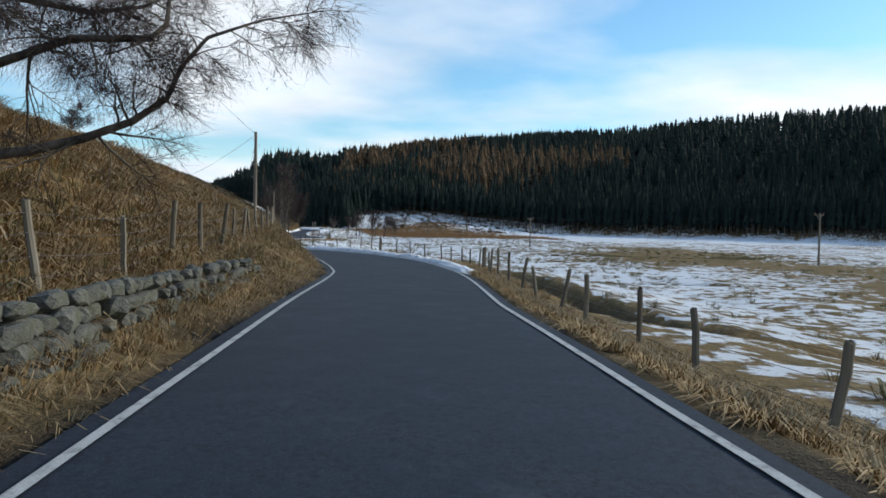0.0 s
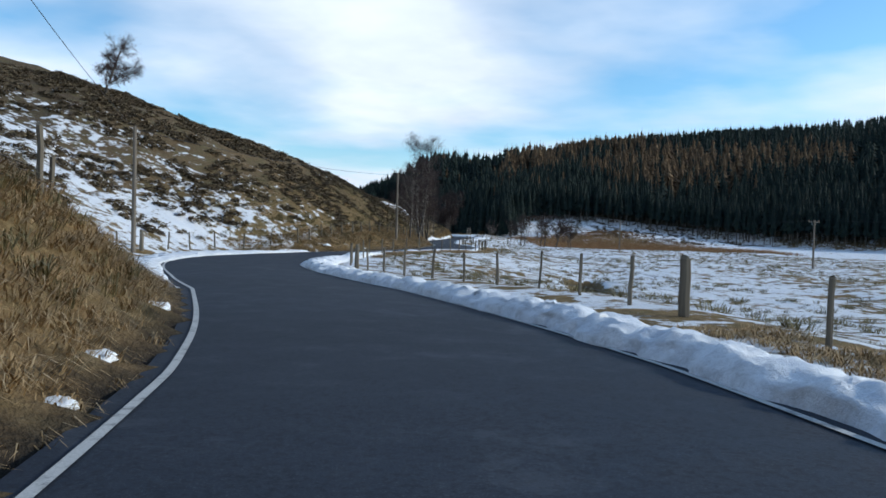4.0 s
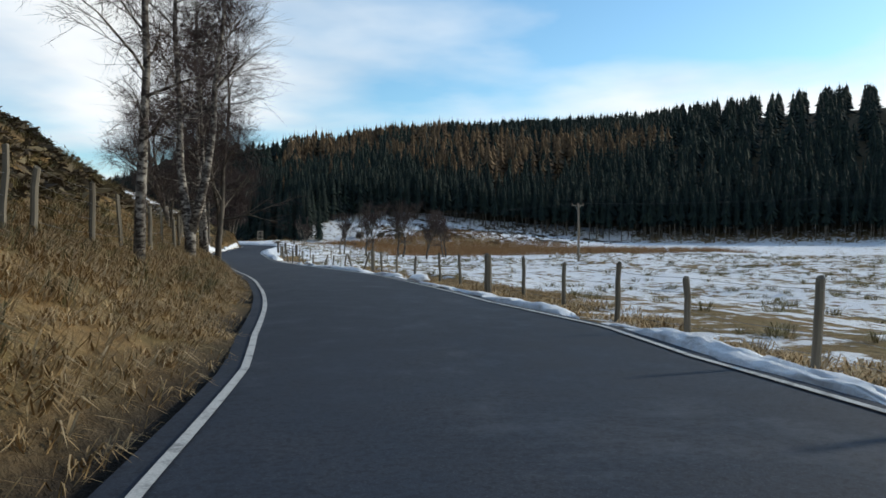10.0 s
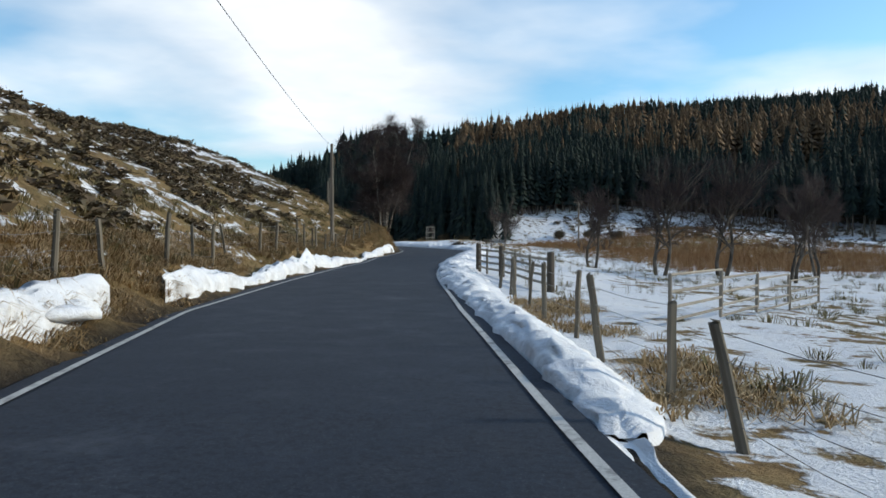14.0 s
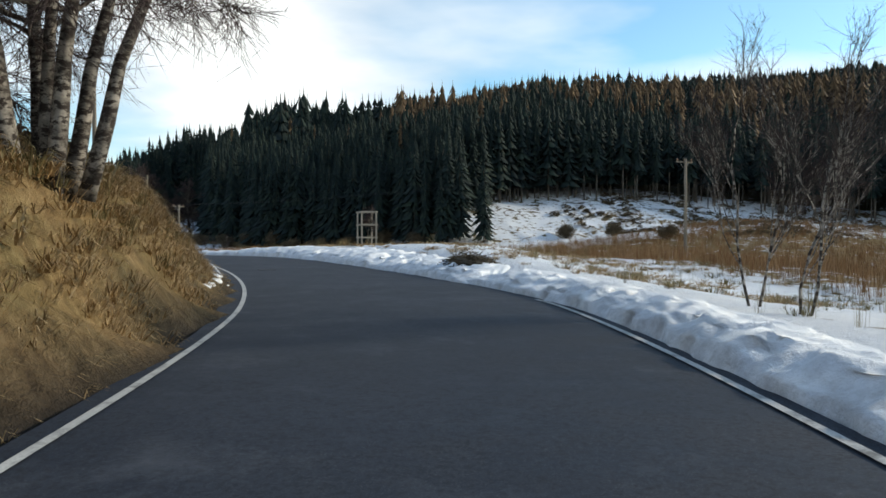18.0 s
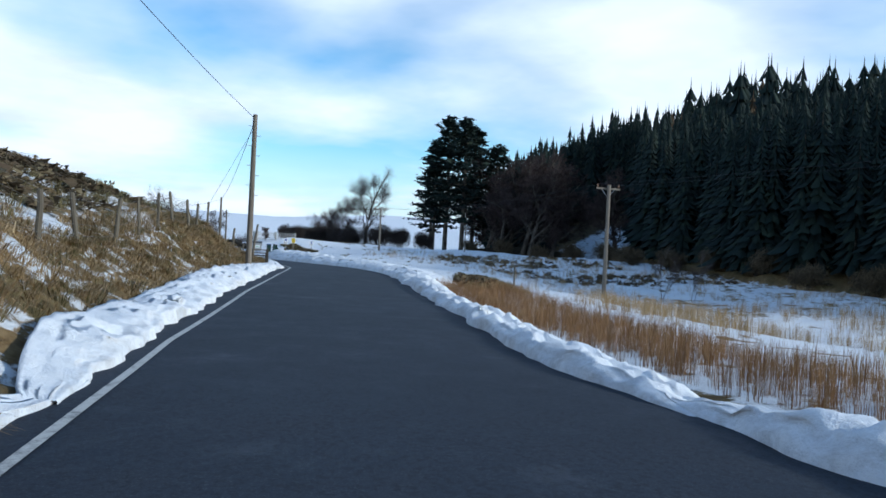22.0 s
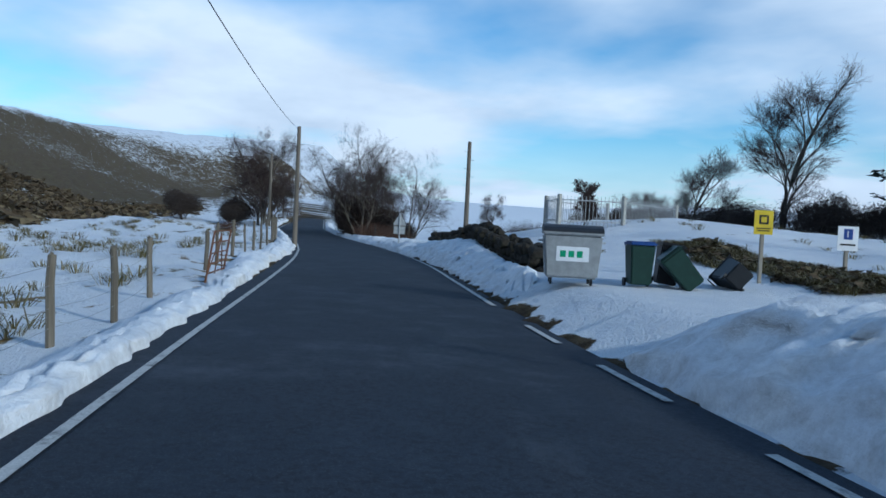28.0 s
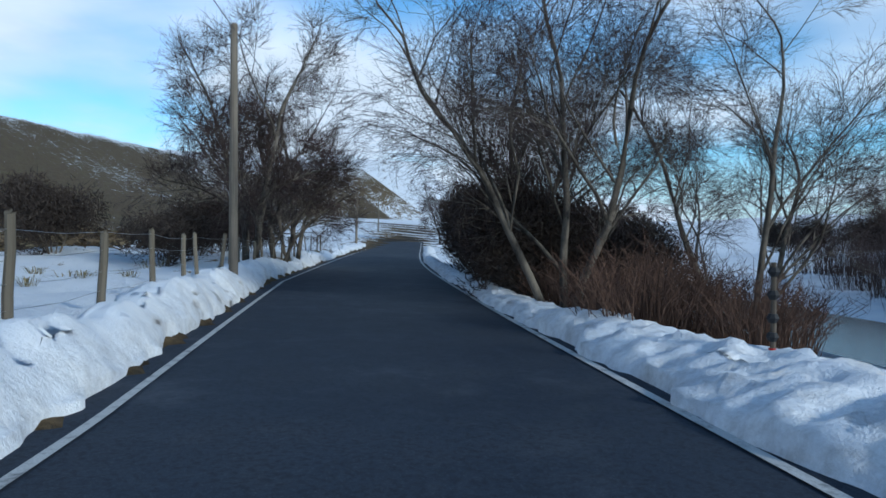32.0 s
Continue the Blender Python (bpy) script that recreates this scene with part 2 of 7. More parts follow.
def make_ground():
    """Old grass, heather, soil and thin snow, laid out by three masks on the mesh and broken up by noise."""
    m = Mat("winter_hillside", 0.95, spec=0.15)
    n0, n1, n2, n3 = m.noise(0.09, 5, world=True), m.noise(0.6, 7, 0.65, world=True), m.noise(4.5, 6, 0.65, world=True), m.noise(26, 4, world=True)
    straw = m.ramp(n2, (0.25, (0.10, 0.062, 0.028)), (0.5, (0.22, 0.145, 0.066)), (0.75, (0.34, 0.24, 0.12)))
    green = m.ramp(n2, (0.3, (0.05, 0.046, 0.018)), (0.7, (0.145, 0.125, 0.052)))
    grass = m.mix(m.ramp(n1, (0.42, 0.0), (0.68, 0.8)), straw, green)
    heath = m.ramp(n2, (0.3, (0.040, 0.029, 0.019)), (0.7, (0.125, 0.092, 0.055)))
    heath = m.mix(m.ramp(n1, (0.48, 0.0), (0.7, 0.75)), heath, (0.125, 0.112, 0.055))
    cover = m.mix(m.attr("heath"), grass, heath)
    soil = m.ramp(n2, (0.3, (0.010, 0.009, 0.008)), (0.7, (0.036, 0.029, 0.023)))
    cover = m.mix(m.attr("soil"), cover, soil)
    # snow lies where its mask beats the broken noise of tussocks
    br = m.math("ADD", m.math("MULTIPLY", m.noise(0.3, 6, 0.6, world=True), 0.36), m.math("MULTIPLY", m.noise(1.15, 7, 0.66, world=True, stretch=(1.0, 1.0, 1.6)), 0.64))
    br = m.math("ADD", m.math("MULTIPLY", m.math("SUBTRACT", br, 0.5), 2.3), 0.5)
    gap = m.math("SUBTRACT", m.attr("snow"), br)
    f = m.ramp(m.math("ADD", gap, 0.5), (0.47, 0.0), (0.55, 1.0))
    snow = m.ramp(n1, (0.3, SNOW_A), (0.7, SNOW_B))
    m.color(m.mix(f, cover, snow))
    h = m.math("ADD", m.math("MULTIPLY", n3, 0.45), n2)
    h = m.math("ADD", h, m.math("MULTIPLY", f, 0.35))
    return m.bump(h, 0.9, 0.12).m


def make_bark(name, dark, light, birch=False):
    m = Mat(name, 0.9, spec=0.2)
    n = m.noise(3.0, 7, 0.7, stretch=(1, 1, 0.35 if not birch else 1.1))
    base = m.ramp(n, (0.38, dark), (0.6, light))
    if birch:
        base = m.mix(m.ramp(m.noise(6, 6, 0.7, stretch=(0.9, 0.9, 1.7)), (0.47, 0.0), (0.54, 1.0)), base, (0.035, 0.028, 0.024))
    m.color(base)
    return m.bump(n, 0.7, 0.02).m


def make_wood(name, a, b):
    m = Mat(name, 0.88, spec=0.2)
    g = m.noise(9, 7, 0.65, stretch=(1, 1, 0.06))
    big = m.noise(1.1, 4)
    c = m.ramp(g, (0.3, a), (0.7, b))
    c = m.mix(m.ramp(big, (0.5, 0.0), (0.75, 0.45)), c, (0.10, 0.105, 0.07))
    v = m.mix(m.math("MULTIPLY", m.rand(), 0.45), c, tuple(x * 0.45 for x in a))
    m.color(v)
    return m.bump(g, 0.6, 0.008).m


def make_foliage(name, a, b, c):
    m = Mat(name, 0.85, spec=0.2)
    n = m.noise(0.6, 4, world=True)
    col = m.ramp(m.island(), (0.0, a), (0.6, b), (1.0, c))
    m.color(m.mix(m.ramp(n, (0.35, 0.0), (0.7, 0.6)), col, tuple(v * 0.55 for v in a)))
    return m.m


ASPHALT, LINE, SNOW, GROUND = make_asphalt(), make_line(), make_snow(), make_ground()
POST = make_wood("weathered_post", (0.10, 0.085, 0.065), (0.25, 0.22, 0.17))
POLE = make_wood("tarred_pole", (0.12, 0.10, 0.08), (0.30, 0.26, 0.21))
BARK = make_bark("dark_bark", (0.035, 0.030, 0.025), (0.15, 0.13, 0.105))
BIRCH = make_bark("birch_bark", (0.06, 0.052, 0.045), (0.33, 0.30, 0.26), True)
TWIG = make_foliage("bare_twigs", (0.032, 0.023, 0.022), (0.065, 0.045, 0.042), (0.11, 0.08, 0.07))
SPRUCE = make_foliage("spruce_needles", (0.008, 0.016, 0.016), (0.015, 0.028, 0.024), (0.029, 0.044, 0.030))
LARCH = make_foliage("bare_larch", (0.075, 0.048, 0.028), (0.14, 0.092, 0.050), (0.22, 0.145, 0.075))
BUSH = make_foliage("evergreen_leaves", (0.030, 0.023, 0.020), (0.052, 0.041, 0.035), (0.085, 0.068, 0.056))
STRAW = make_foliage("dead_grass", (0.23, 0.145, 0.064), (0.45, 0.31, 0.15), (0.60, 0.45, 0.26))
RUSH = make_foliage("rushes", (0.11, 0.095, 0.040), (0.23, 0.19, 0.088), (0.38, 0.31, 0.16))
REED = make_foliage("dry_reeds", (0.17, 0.085, 0.035), (0.29, 0.16, 0.07), (0.42, 0.28, 0.15))
HEATHER = make_foliage("heather_stems", (0.060, 0.043, 0.027), (0.115, 0.086, 0.052), (0.19, 0.155, 0.09))
WIRE = plain("galvanised_wire", (0.28, 0.28, 0.28), 0.45, 0.8)
CABLE = plain("black_cable", (0.03, 0.03, 0.03), 0.6)
STEEL = plain("galvanised_steel", (0.42, 0.43, 0.44), 0.5, 0.7)

# ---- building helpers ----
def mesh_of(name, verts, faces, material, smooth=False):
    me = bpy.data.meshes.new(name)
    me.from_pydata([tuple(v) for v in verts], [], faces)
    for m in material if isinstance(material, (list, tuple)) else [material]:
        me.materials.append(m)
    if smooth:
        me.polygons.foreach_set("use_smooth", [True] * len(me.polygons))
    me.update()
    return me


def grid_mesh(name, xyz, material, smooth=True, attrs=None):
    """A mesh from an array of rows x columns x 3."""
    r, c = xyz.shape[:2]
    idx = np.arange(r * c).reshape(r, c)
    quads = np.stack([idx[:-1, :-1], idx[:-1, 1:], idx[1:, 1:], idx[1:, :-1]], -1).reshape(-1, 4)
    me = bpy.data.meshes.new(name)
    me.vertices.add(r * c)
    me.vertices.foreach_set("co", xyz.reshape(-1).astype(np.float32))
    me.loops.add(len(quads) * 4)
    me.loops.foreach_set("vertex_index", quads.reshape(-1).astype(np.int32))
    me.polygons.add(len(quads))
    me.polygons.foreach_set("loop_start", (np.arange(len(quads)) * 4).astype(np.int32))
    me.polygons.foreach_set("use_smooth", np.full(len(quads), smooth))
    me.update(calc_edges=True)
    me.materials.append(material)
    for k, v in (attrs or {}).items():
        me.attributes.new(k, "FLOAT", "POINT").data.foreach_set("value", v.reshape(-1).astype(np.float32))
    return me


def part(name, data, material, parent, label=""):
    """Links a bmesh or a mesh as one mesh object under a thing or a part."""
    if isinstance(data, bmesh.types.BMesh):
        me = bpy.data.meshes.new(name)
        data.to_mesh(me)
        data.free()
        me.materials.append(material)
        data = me
    ob = new(name, data)
    ob.parent = parent
    return tagged(ob, label)


def holder(name, m, label, category, group=""):
    ob = new(name)
    ob.empty_display_size = 0.2
    ob.matrix_basis = m
    return tagged(ob, label, category, group)


def at(x, y, z, turn=0.0, lean=0.0, lean2=0.0):
    return pose(x, y, z, lean, lean2, turn)


def box(bm, sx, sy, sz, m=Matrix(), bevel=0.0):
    r = bmesh.ops.create_cube(bm, size=1.0, matrix=m @ Matrix.Diagonal((sx, sy, sz, 1)))
    if bevel:
        edges = list({e for v in r["verts"] for e in v.link_edges})
        bmesh.ops.bevel(bm, geom=edges, offset=bevel, segments=2, affect="EDGES")
    return r


def tube(bm, pts, radii, sides=6, cap=True):
    """A tapered tube along points."""
    pts = [Vector(p) for p in pts]
    rings = []
    for k, p in enumerate(pts):
        way = (pts[min(k + 1, len(pts) - 1)] - pts[max(k - 1, 0)]).normalized()
        a = way.orthogonal().normalized() if abs(way.z) > 0.95 else way.cross(Vector((0, 0, 1))).normalized()
        b = way.cross(a)
        r = radii[k] if isinstance(radii, (list, tuple)) else radii
        rings.append([bm.verts.new(p + r * (math.cos(t) * a + math.sin(t) * b)) for t in (2 * math.pi * j / sides for j in range(sides))])
    for lo, hi in zip(rings, rings[1:]):
        for j in range(sides):
            bm.faces.new((lo[j], lo[(j + 1) % sides], hi[(j + 1) % sides], hi[j]))
    if cap and sides > 2:
        bm.faces.new(rings[0][::-1])
        bm.faces.new(rings[-1])
    return bm


rng = np.random.default_rng(7)


def vnoise(x, y, scale, seed=0):
    """Smooth value noise in -1..1 for arrays."""
    x, y = np.asarray(x, float) / scale + seed * 17.13, np.asarray(y, float) / scale + seed * 9.71
    xi, yi = np.floor(x), np.floor(y)
    u, v = x - xi, y - yi
    u, v = u * u * (3 - 2 * u), v * v * (3 - 2 * v)

    def h(a, b):
        s = np.sin(a * 127.1 + b * 311.7 + seed * 74.7) * 43758.5453
        return (s - np.floor(s)) * 2 - 1

    return (h(xi, yi) * (1 - u) + h(xi + 1, yi) * u) * (1 - v) + (h(xi, yi + 1) * (1 - u) + h(xi + 1, yi + 1) * u) * v


def fbm(x, y, scale, octaves=4, seed=0):
    return sum(vnoise(x, y, scale / 2**k, seed + k) / 1.8**k for k in range(octaves)) / 1.6


# ---- the plan: the road's line, its edges and what lies on both sides ----
ROAD_XY = [(3.0, -60.0), (1.8, -30.0), (0.8, -15.0), (0.0, 0.0), (-1.6, 14.9), (-3.4, 29.8), (-6.5, 44.5), (-12.0, 58.4), (-19.2, 71.6), (-25.1, 85.3), (-27.4, 100.1), (-27.8, 115.1),
           (-28.1, 130.1), (-29.8, 144.9), (-33.2, 159.6), (-36.9, 174.1), (-40.1, 188.7), (-43.3, 203.4), (-45.4, 218.3), (-47.2, 233.1), (-49.8, 247.9), (-55.0, 261.9),
           (-62.4, 274.9), (-72.0, 286.4), (-82.3, 297.4), (-92.8, 308.0), (-104.2, 317.8), (-116.8, 326.0), (-130.1, 332.9), (-143.4, 339.8), (-157.1, 346.0), (-165.4, 349.5),
           (-185.0, 357.3), (-212.0, 368.6), (-250.0, 386.5), (-300.0, 410.0), (-360.0, 436.0), (-430.0, 470.0)]
ROAD_Z = [0.4, 0.2, 0.08, 0.00, -0.13, -0.39, -0.59, -0.73, -0.86, -0.99, -1.01, -0.98, -0.94, -0.94, -1.00, -0.97, -0.84, -0.77, -0.69, -0.54, -0.37, -0.24,
          -0.08, -0.13, -0.18, -0.29, -0.60, -0.86, -1.03, -0.98, -1.06, -1.10, -1.15, -1.0, -0.2, 1.8, 4.6, 8.0]


def spline(points, step=0.5):
    p = np.array(points, float)
    p = np.vstack([2 * p[0] - p[1], p, 2 * p[-1] - p[-2]])
    out = []
    for a, b, c, d in zip(p, p[1:], p[2:], p[3:]):
        n = max(2, int(np.hypot(*(c - b)[:2]) / step))
        t = np.linspace(0, 1, n, endpoint=False)[:, None]
        out.append(0.5 * ((2 * b) + (c - a) * t + (2 * a - 5 * b + 4 * c - d) * t**2 + (3 * b - a - 3 * c + d) * t**3))
    return np.vstack(out + [p[-2:-1]])


LINE3 = spline(np.c_[np.array(ROAD_XY), ROAD_Z])
_run = np.r_[0, np.cumsum(np.hypot(*np.diff(LINE3[:, :2], axis=0).T))]
RUN = _run - _run[np.argmin(np.hypot(LINE3[:, 0], LINE3[:, 1]))]      # metres along the road; 0 where the walk begins
_tan = np.gradient(LINE3[:, :2], axis=0)
_tan /= np.hypot(*_tan.T)[:, None]
SIDE = np.c_[_tan[:, 1], -_tan[:, 0]]                                  # to the right


def along(s):
    """Place, right-hand side and height of the road's line at s metres."""
    return np.interp(s, RUN, LINE3[:, 0]), np.interp(s, RUN, LINE3[:, 1]), np.interp(s, RUN, SIDE[:, 0]), np.interp(s, RUN, SIDE[:, 1]), np.interp(s, RUN, LINE3[:, 2])


def spot(s, d):
    x, y, a, b, _ = along(s)
    return x + d * a, y + d * b


def way_at(s):
    """The road's heading at s, in degrees left of +y."""
    _, _, a, b, _ = along(s)
    return math.degrees(math.atan2(b, a))


def nearest(x, y, line, run):
    """Run and signed offset (right positive) of many places from a line."""
    x, y = np.ravel(x), np.ravel(y)
    s, d = np.empty(len(x)), np.empty(len(x))
    tn = np.gradient(line, axis=0)
    tn /= np.hypot(*tn.T)[:, None]
    for k in range(0, len(x), 4000):
        p = np.c_[x[k:k + 4000], y[k:k + 4000]]
        i = np.argmin((line ** 2).sum(1) - 2 * p @ line.T, 1)
        dx, dy = (p - line[i]).T
        s[k:k + 4000] = run[i] + dx * tn[i, 0] + dy * tn[i, 1]
        off = dx * tn[i, 1] - dy * tn[i, 0]
        d[k:k + 4000] = np.sign(off) * np.maximum(np.abs(off), np.hypot(dx, dy) * 0.999)
    return s, d


# white lines: offset from the road's line, by metres along it
EDGE_S = [-60, 0, 6, 15, 30, 40, 50, 58, 70, 80, 88, 95, 102, 104, 106.5, 110, 113, 118, 122, 124, 128, 130, 134, 137, 142, 150, 160, 172, 182, 186, 195, 210, 225, 232, 242, 255, 268, 282, 292, 303, 313, 325, 335, 345, 360, 385, 400, 420, 440, 470, 640]
EDGE_L = [-2, -2.04, -1.98, -1.8, -1.5, -1.85, -1.67, -1.5, -2.09, -4, -5.4, -6.08, -5.29, -4.85, -4.37, -3.75, -2.8, -1.82, -1.49, -1.41, -1.25, -1.33, -1.34, -1.54, -1.71, -2.05, -2.14, -2.47, -3.03, -3.29, -3.9, -2.93, -2.48, -2.8, -2.33, -1.94, -1.76, -1.56, -1.71, -2.28, -2.21, -1.8, -1.13, -1.2, -1.81, -1.88, -1.84, -2.16, -3.2, -3, -2.6]
EDGE_R = [2.4, 2.41, 2.4, 2.58, 3.55, 3.84, 4.1, 4.19, 3.47, 1.8, 0.99, 0.89, 1.08, 1.2, 1.55, 2.14, 2.59, 3.23, 3.81, 4.09, 4.39, 4.37, 4, 4.06, 3.34, 3.02, 3.01, 2, 1.34, 1.31, 1.35, 1.85, 2.21, 2.64, 2.96, 4.22, 4.01, 4.25, 4.36, 2.66, 2.72, 3.12, 3.38, 3.7, 3.15, 2.87, 3, 2.72, 2.6, 2.6, 2.6]


def edge_l(s):
    return np.interp(s, EDGE_S, EDGE_L)


def edge_r(s):
    return np.interp(s, EDGE_S, EDGE_R)


# left fence: offset and height over the road
LF_S = [-60, 0, 12, 18, 27, 45, 64, 72, 80, 90, 99, 105, 109, 117, 123, 130, 138, 144, 150, 166, 176, 182, 190, 205, 213, 219, 228, 245, 250, 258, 270, 283, 290, 295, 300, 306, 311, 318, 327, 331, 332, 340, 355, 374, 386, 389, 400, 418, 424, 440, 640]
LF_D = [-4.5, -4.4, -4.0, -4.0, -4.6, -4.5, -4.2, -6.0, -7.6, -8.4, -8.4, -7.4, -5.4, -5.0, -4.4, -3.9, -4.7, -4.6, -4.6, -5.0, -4.4, -4.2, -4.9, -5.3, -4.2, -4.6, -5.0, -3.8, -3.7, -4.2, -4.6, -4.4, -4.7, -5.0, -5.0, -5.3, -5.2, -5.2, -5.1, -4.2, -3.5, -3.3, -3.3, -3.5, -3.7, -3.59, -3.1, -3.3, -3.5, -4.6, -5.0]
LF_H = [0.5, 0.45, 0.6, 1.0, 1.3, 1.9, 2.0, 1.0, 0.25, 0.2, 0.18, 0.2, 0.7, 1.4, 1.6, 1.65, 1.4, 1.1, 1.2, 1.5, 1.1, 0.9, 0.7, 0.7, 0.95, 0.76, 0.65, 2.0, 2.1, 2.4, 2.0, 2.15, 2.35, 2.35, 2.2, 1.15, 1.1, 1.75, 1.85, 0.95, 0.75, 0.45, -0.1, -0.2, 0.05, 0.18, 0.2, 0.5, 0.47, 0.5, 0.5]
# right side: a place beyond the verge, its offset and height over the road
RF_S = [-60, 0, 8, 20, 32, 40, 52, 60, 70, 84, 93, 99, 101, 107, 115, 123, 134, 145, 158, 165, 172, 183, 190, 200, 215, 235, 255, 266, 276, 288, 296, 310, 330, 345, 356, 370, 376, 380, 384, 390, 397, 405, 420, 435, 450, 640]
RF_D = [4.6, 4.5, 4.4, 4.6, 5.3, 7.0, 8.3, 7.4, 8.2, 5.0, 2.9, 2.7, 2.3, 3.2, 4.5, 5.4, 5.2, 5.0, 4.5, 4.6, 4.2, 3.0, 2.8, 3.4, 4.5, 5.0, 6.0, 7.5, 8.5, 8.0, 6.5, 5.0, 5.5, 6.0, 6.0, 5.4, 4.1, 4.1, 4.4, 4.8, 5.5, 6.2, 4.8, 4.6, 4.6, 4.6]
RF_H = [-0.5, -0.55, -0.55, -0.5, -0.1, -0.3, -0.3, 0.0, 0.05, -0.2, -0.15, 0.0, 0.1, 0.22, 0.2, 0.1, -0.2, -0.22, -0.25, -0.2, -0.55, -0.4, -0.25, -0.3, -0.2, -0.1, 0.1, 0.6, 0.9, 0.55, 0.1, -0.3, -0.05, 0.2, 0.35, 0.42, 0.5, 0.52, 0.5, 0.52, 0.55, 0.55, 0.2, -0.4, -0.3, 0.0]
# farther right, at 18 m: height over the road
RX_S = [-60, 40, 90, 130, 200, 240, 262, 275, 290, 303, 330, 350, 365, 380, 397, 410, 422, 440, 640]
RX_H = [-1.9, -1.8, -1.5, -1.2, -1.1, -1.2, -0.9, 0.0, -0.9, -1.2, -1.0, 0.2, 0.9, 1.3, 1.9, 0.2, -2.0, -2.0, -1.0]
# hill on the left: steepness beyond the fence and height of its crest
HL_S = [-60, 0, 30, 50, 68, 85, 105, 130, 148, 170, 200, 222, 260, 285, 305, 325, 340, 400, 640]
HL_M = [0.55, 0.66, 0.66, 0.5, 0.43, 0.43, 0.53, 0.57, 0.84, 0.73, 0.66, 0.55, 0.5, 0.46, 0.52, 0.34, 0.0, 0.0, 0.02]
HL_C = [10.0, 9.0, 8.5, 9.5, 19.8, 33.5, 38.4, 35.4, 17.5, 23.3, 28.0, 20.0, 15.0, 10.0, 13.0, 7.0, 0.0, 0.0, 0.5]

# a slack copy of the road's line for the wide forms
_k = np.exp(-(np.arange(-120, 121) * 0.5 / 22.0) ** 2)
_k /= _k.sum()
SLACK = np.stack([np.convolve(np.pad(LINE3[:, i], 120, mode="reflect", reflect_type="odd"), _k, mode="valid") for i in (0, 1)], 1)

# foot of the wooded hill across the valley
WOOD = spline([(420, -80), (330, 60), (240, 180), (165, 255), (100, 310), (45, 340), (5, 352), (-28, 338), (-52, 328), (-68, 342), (-82, 352), (-100, 378), (-118, 398), (-138, 412), (-156, 432), (-182, 480), (-215, 560), (-250, 700), (-280, 900)], 3.0)
_wrun = np.r_[0, np.cumsum(np.hypot(*np.diff(WOOD, axis=0).T))]


def smooth(a, b, x):
    t = np.clip((x - a) / (b - a), 0, 1)
    return t * t * (3 - 2 * t)


# ditches that wind through the valley field
DITCHES = [spline(p, 0.5) for p in ([(2.0, 36), (4.2, 26), (5.8, 18.5), (9.5, 17.2), (16, 19.5), (26, 22), (45, 20)],
                                    [(-10.5, 106), (-8.6, 88), (-4.4, 70), (0.6, 61), (8.0, 55), (18, 53)],
                                    [(-24.4, 153), (-25.2, 157), (-26.6, 162), (-28.2, 168), (-29.4, 173), (-29.6, 179), (-26, 185), (-18, 189), (-6, 191), (10, 186)])]


def ditch_at(x, y):
    """1 in the bed of a ditch, 0 outside its banks."""
    out = np.zeros(len(x))
    for line in DITCHES:
        lo, hi_ = line.min(0) - 5, line.max(0) + 5
        k = np.where((x > lo[0]) & (x < hi_[0]) & (y > lo[1]) & (y < hi_[1]))[0]
        if len(k):
            d2 = np.min((x[k, None] - line[None, :, 0]) ** 2 + (y[k, None] - line[None, :, 1]) ** 2, 1)
            out[k] = np.maximum(out[k], np.exp(-(d2 / 0.9 ** 2) ** 1.5))
    return out


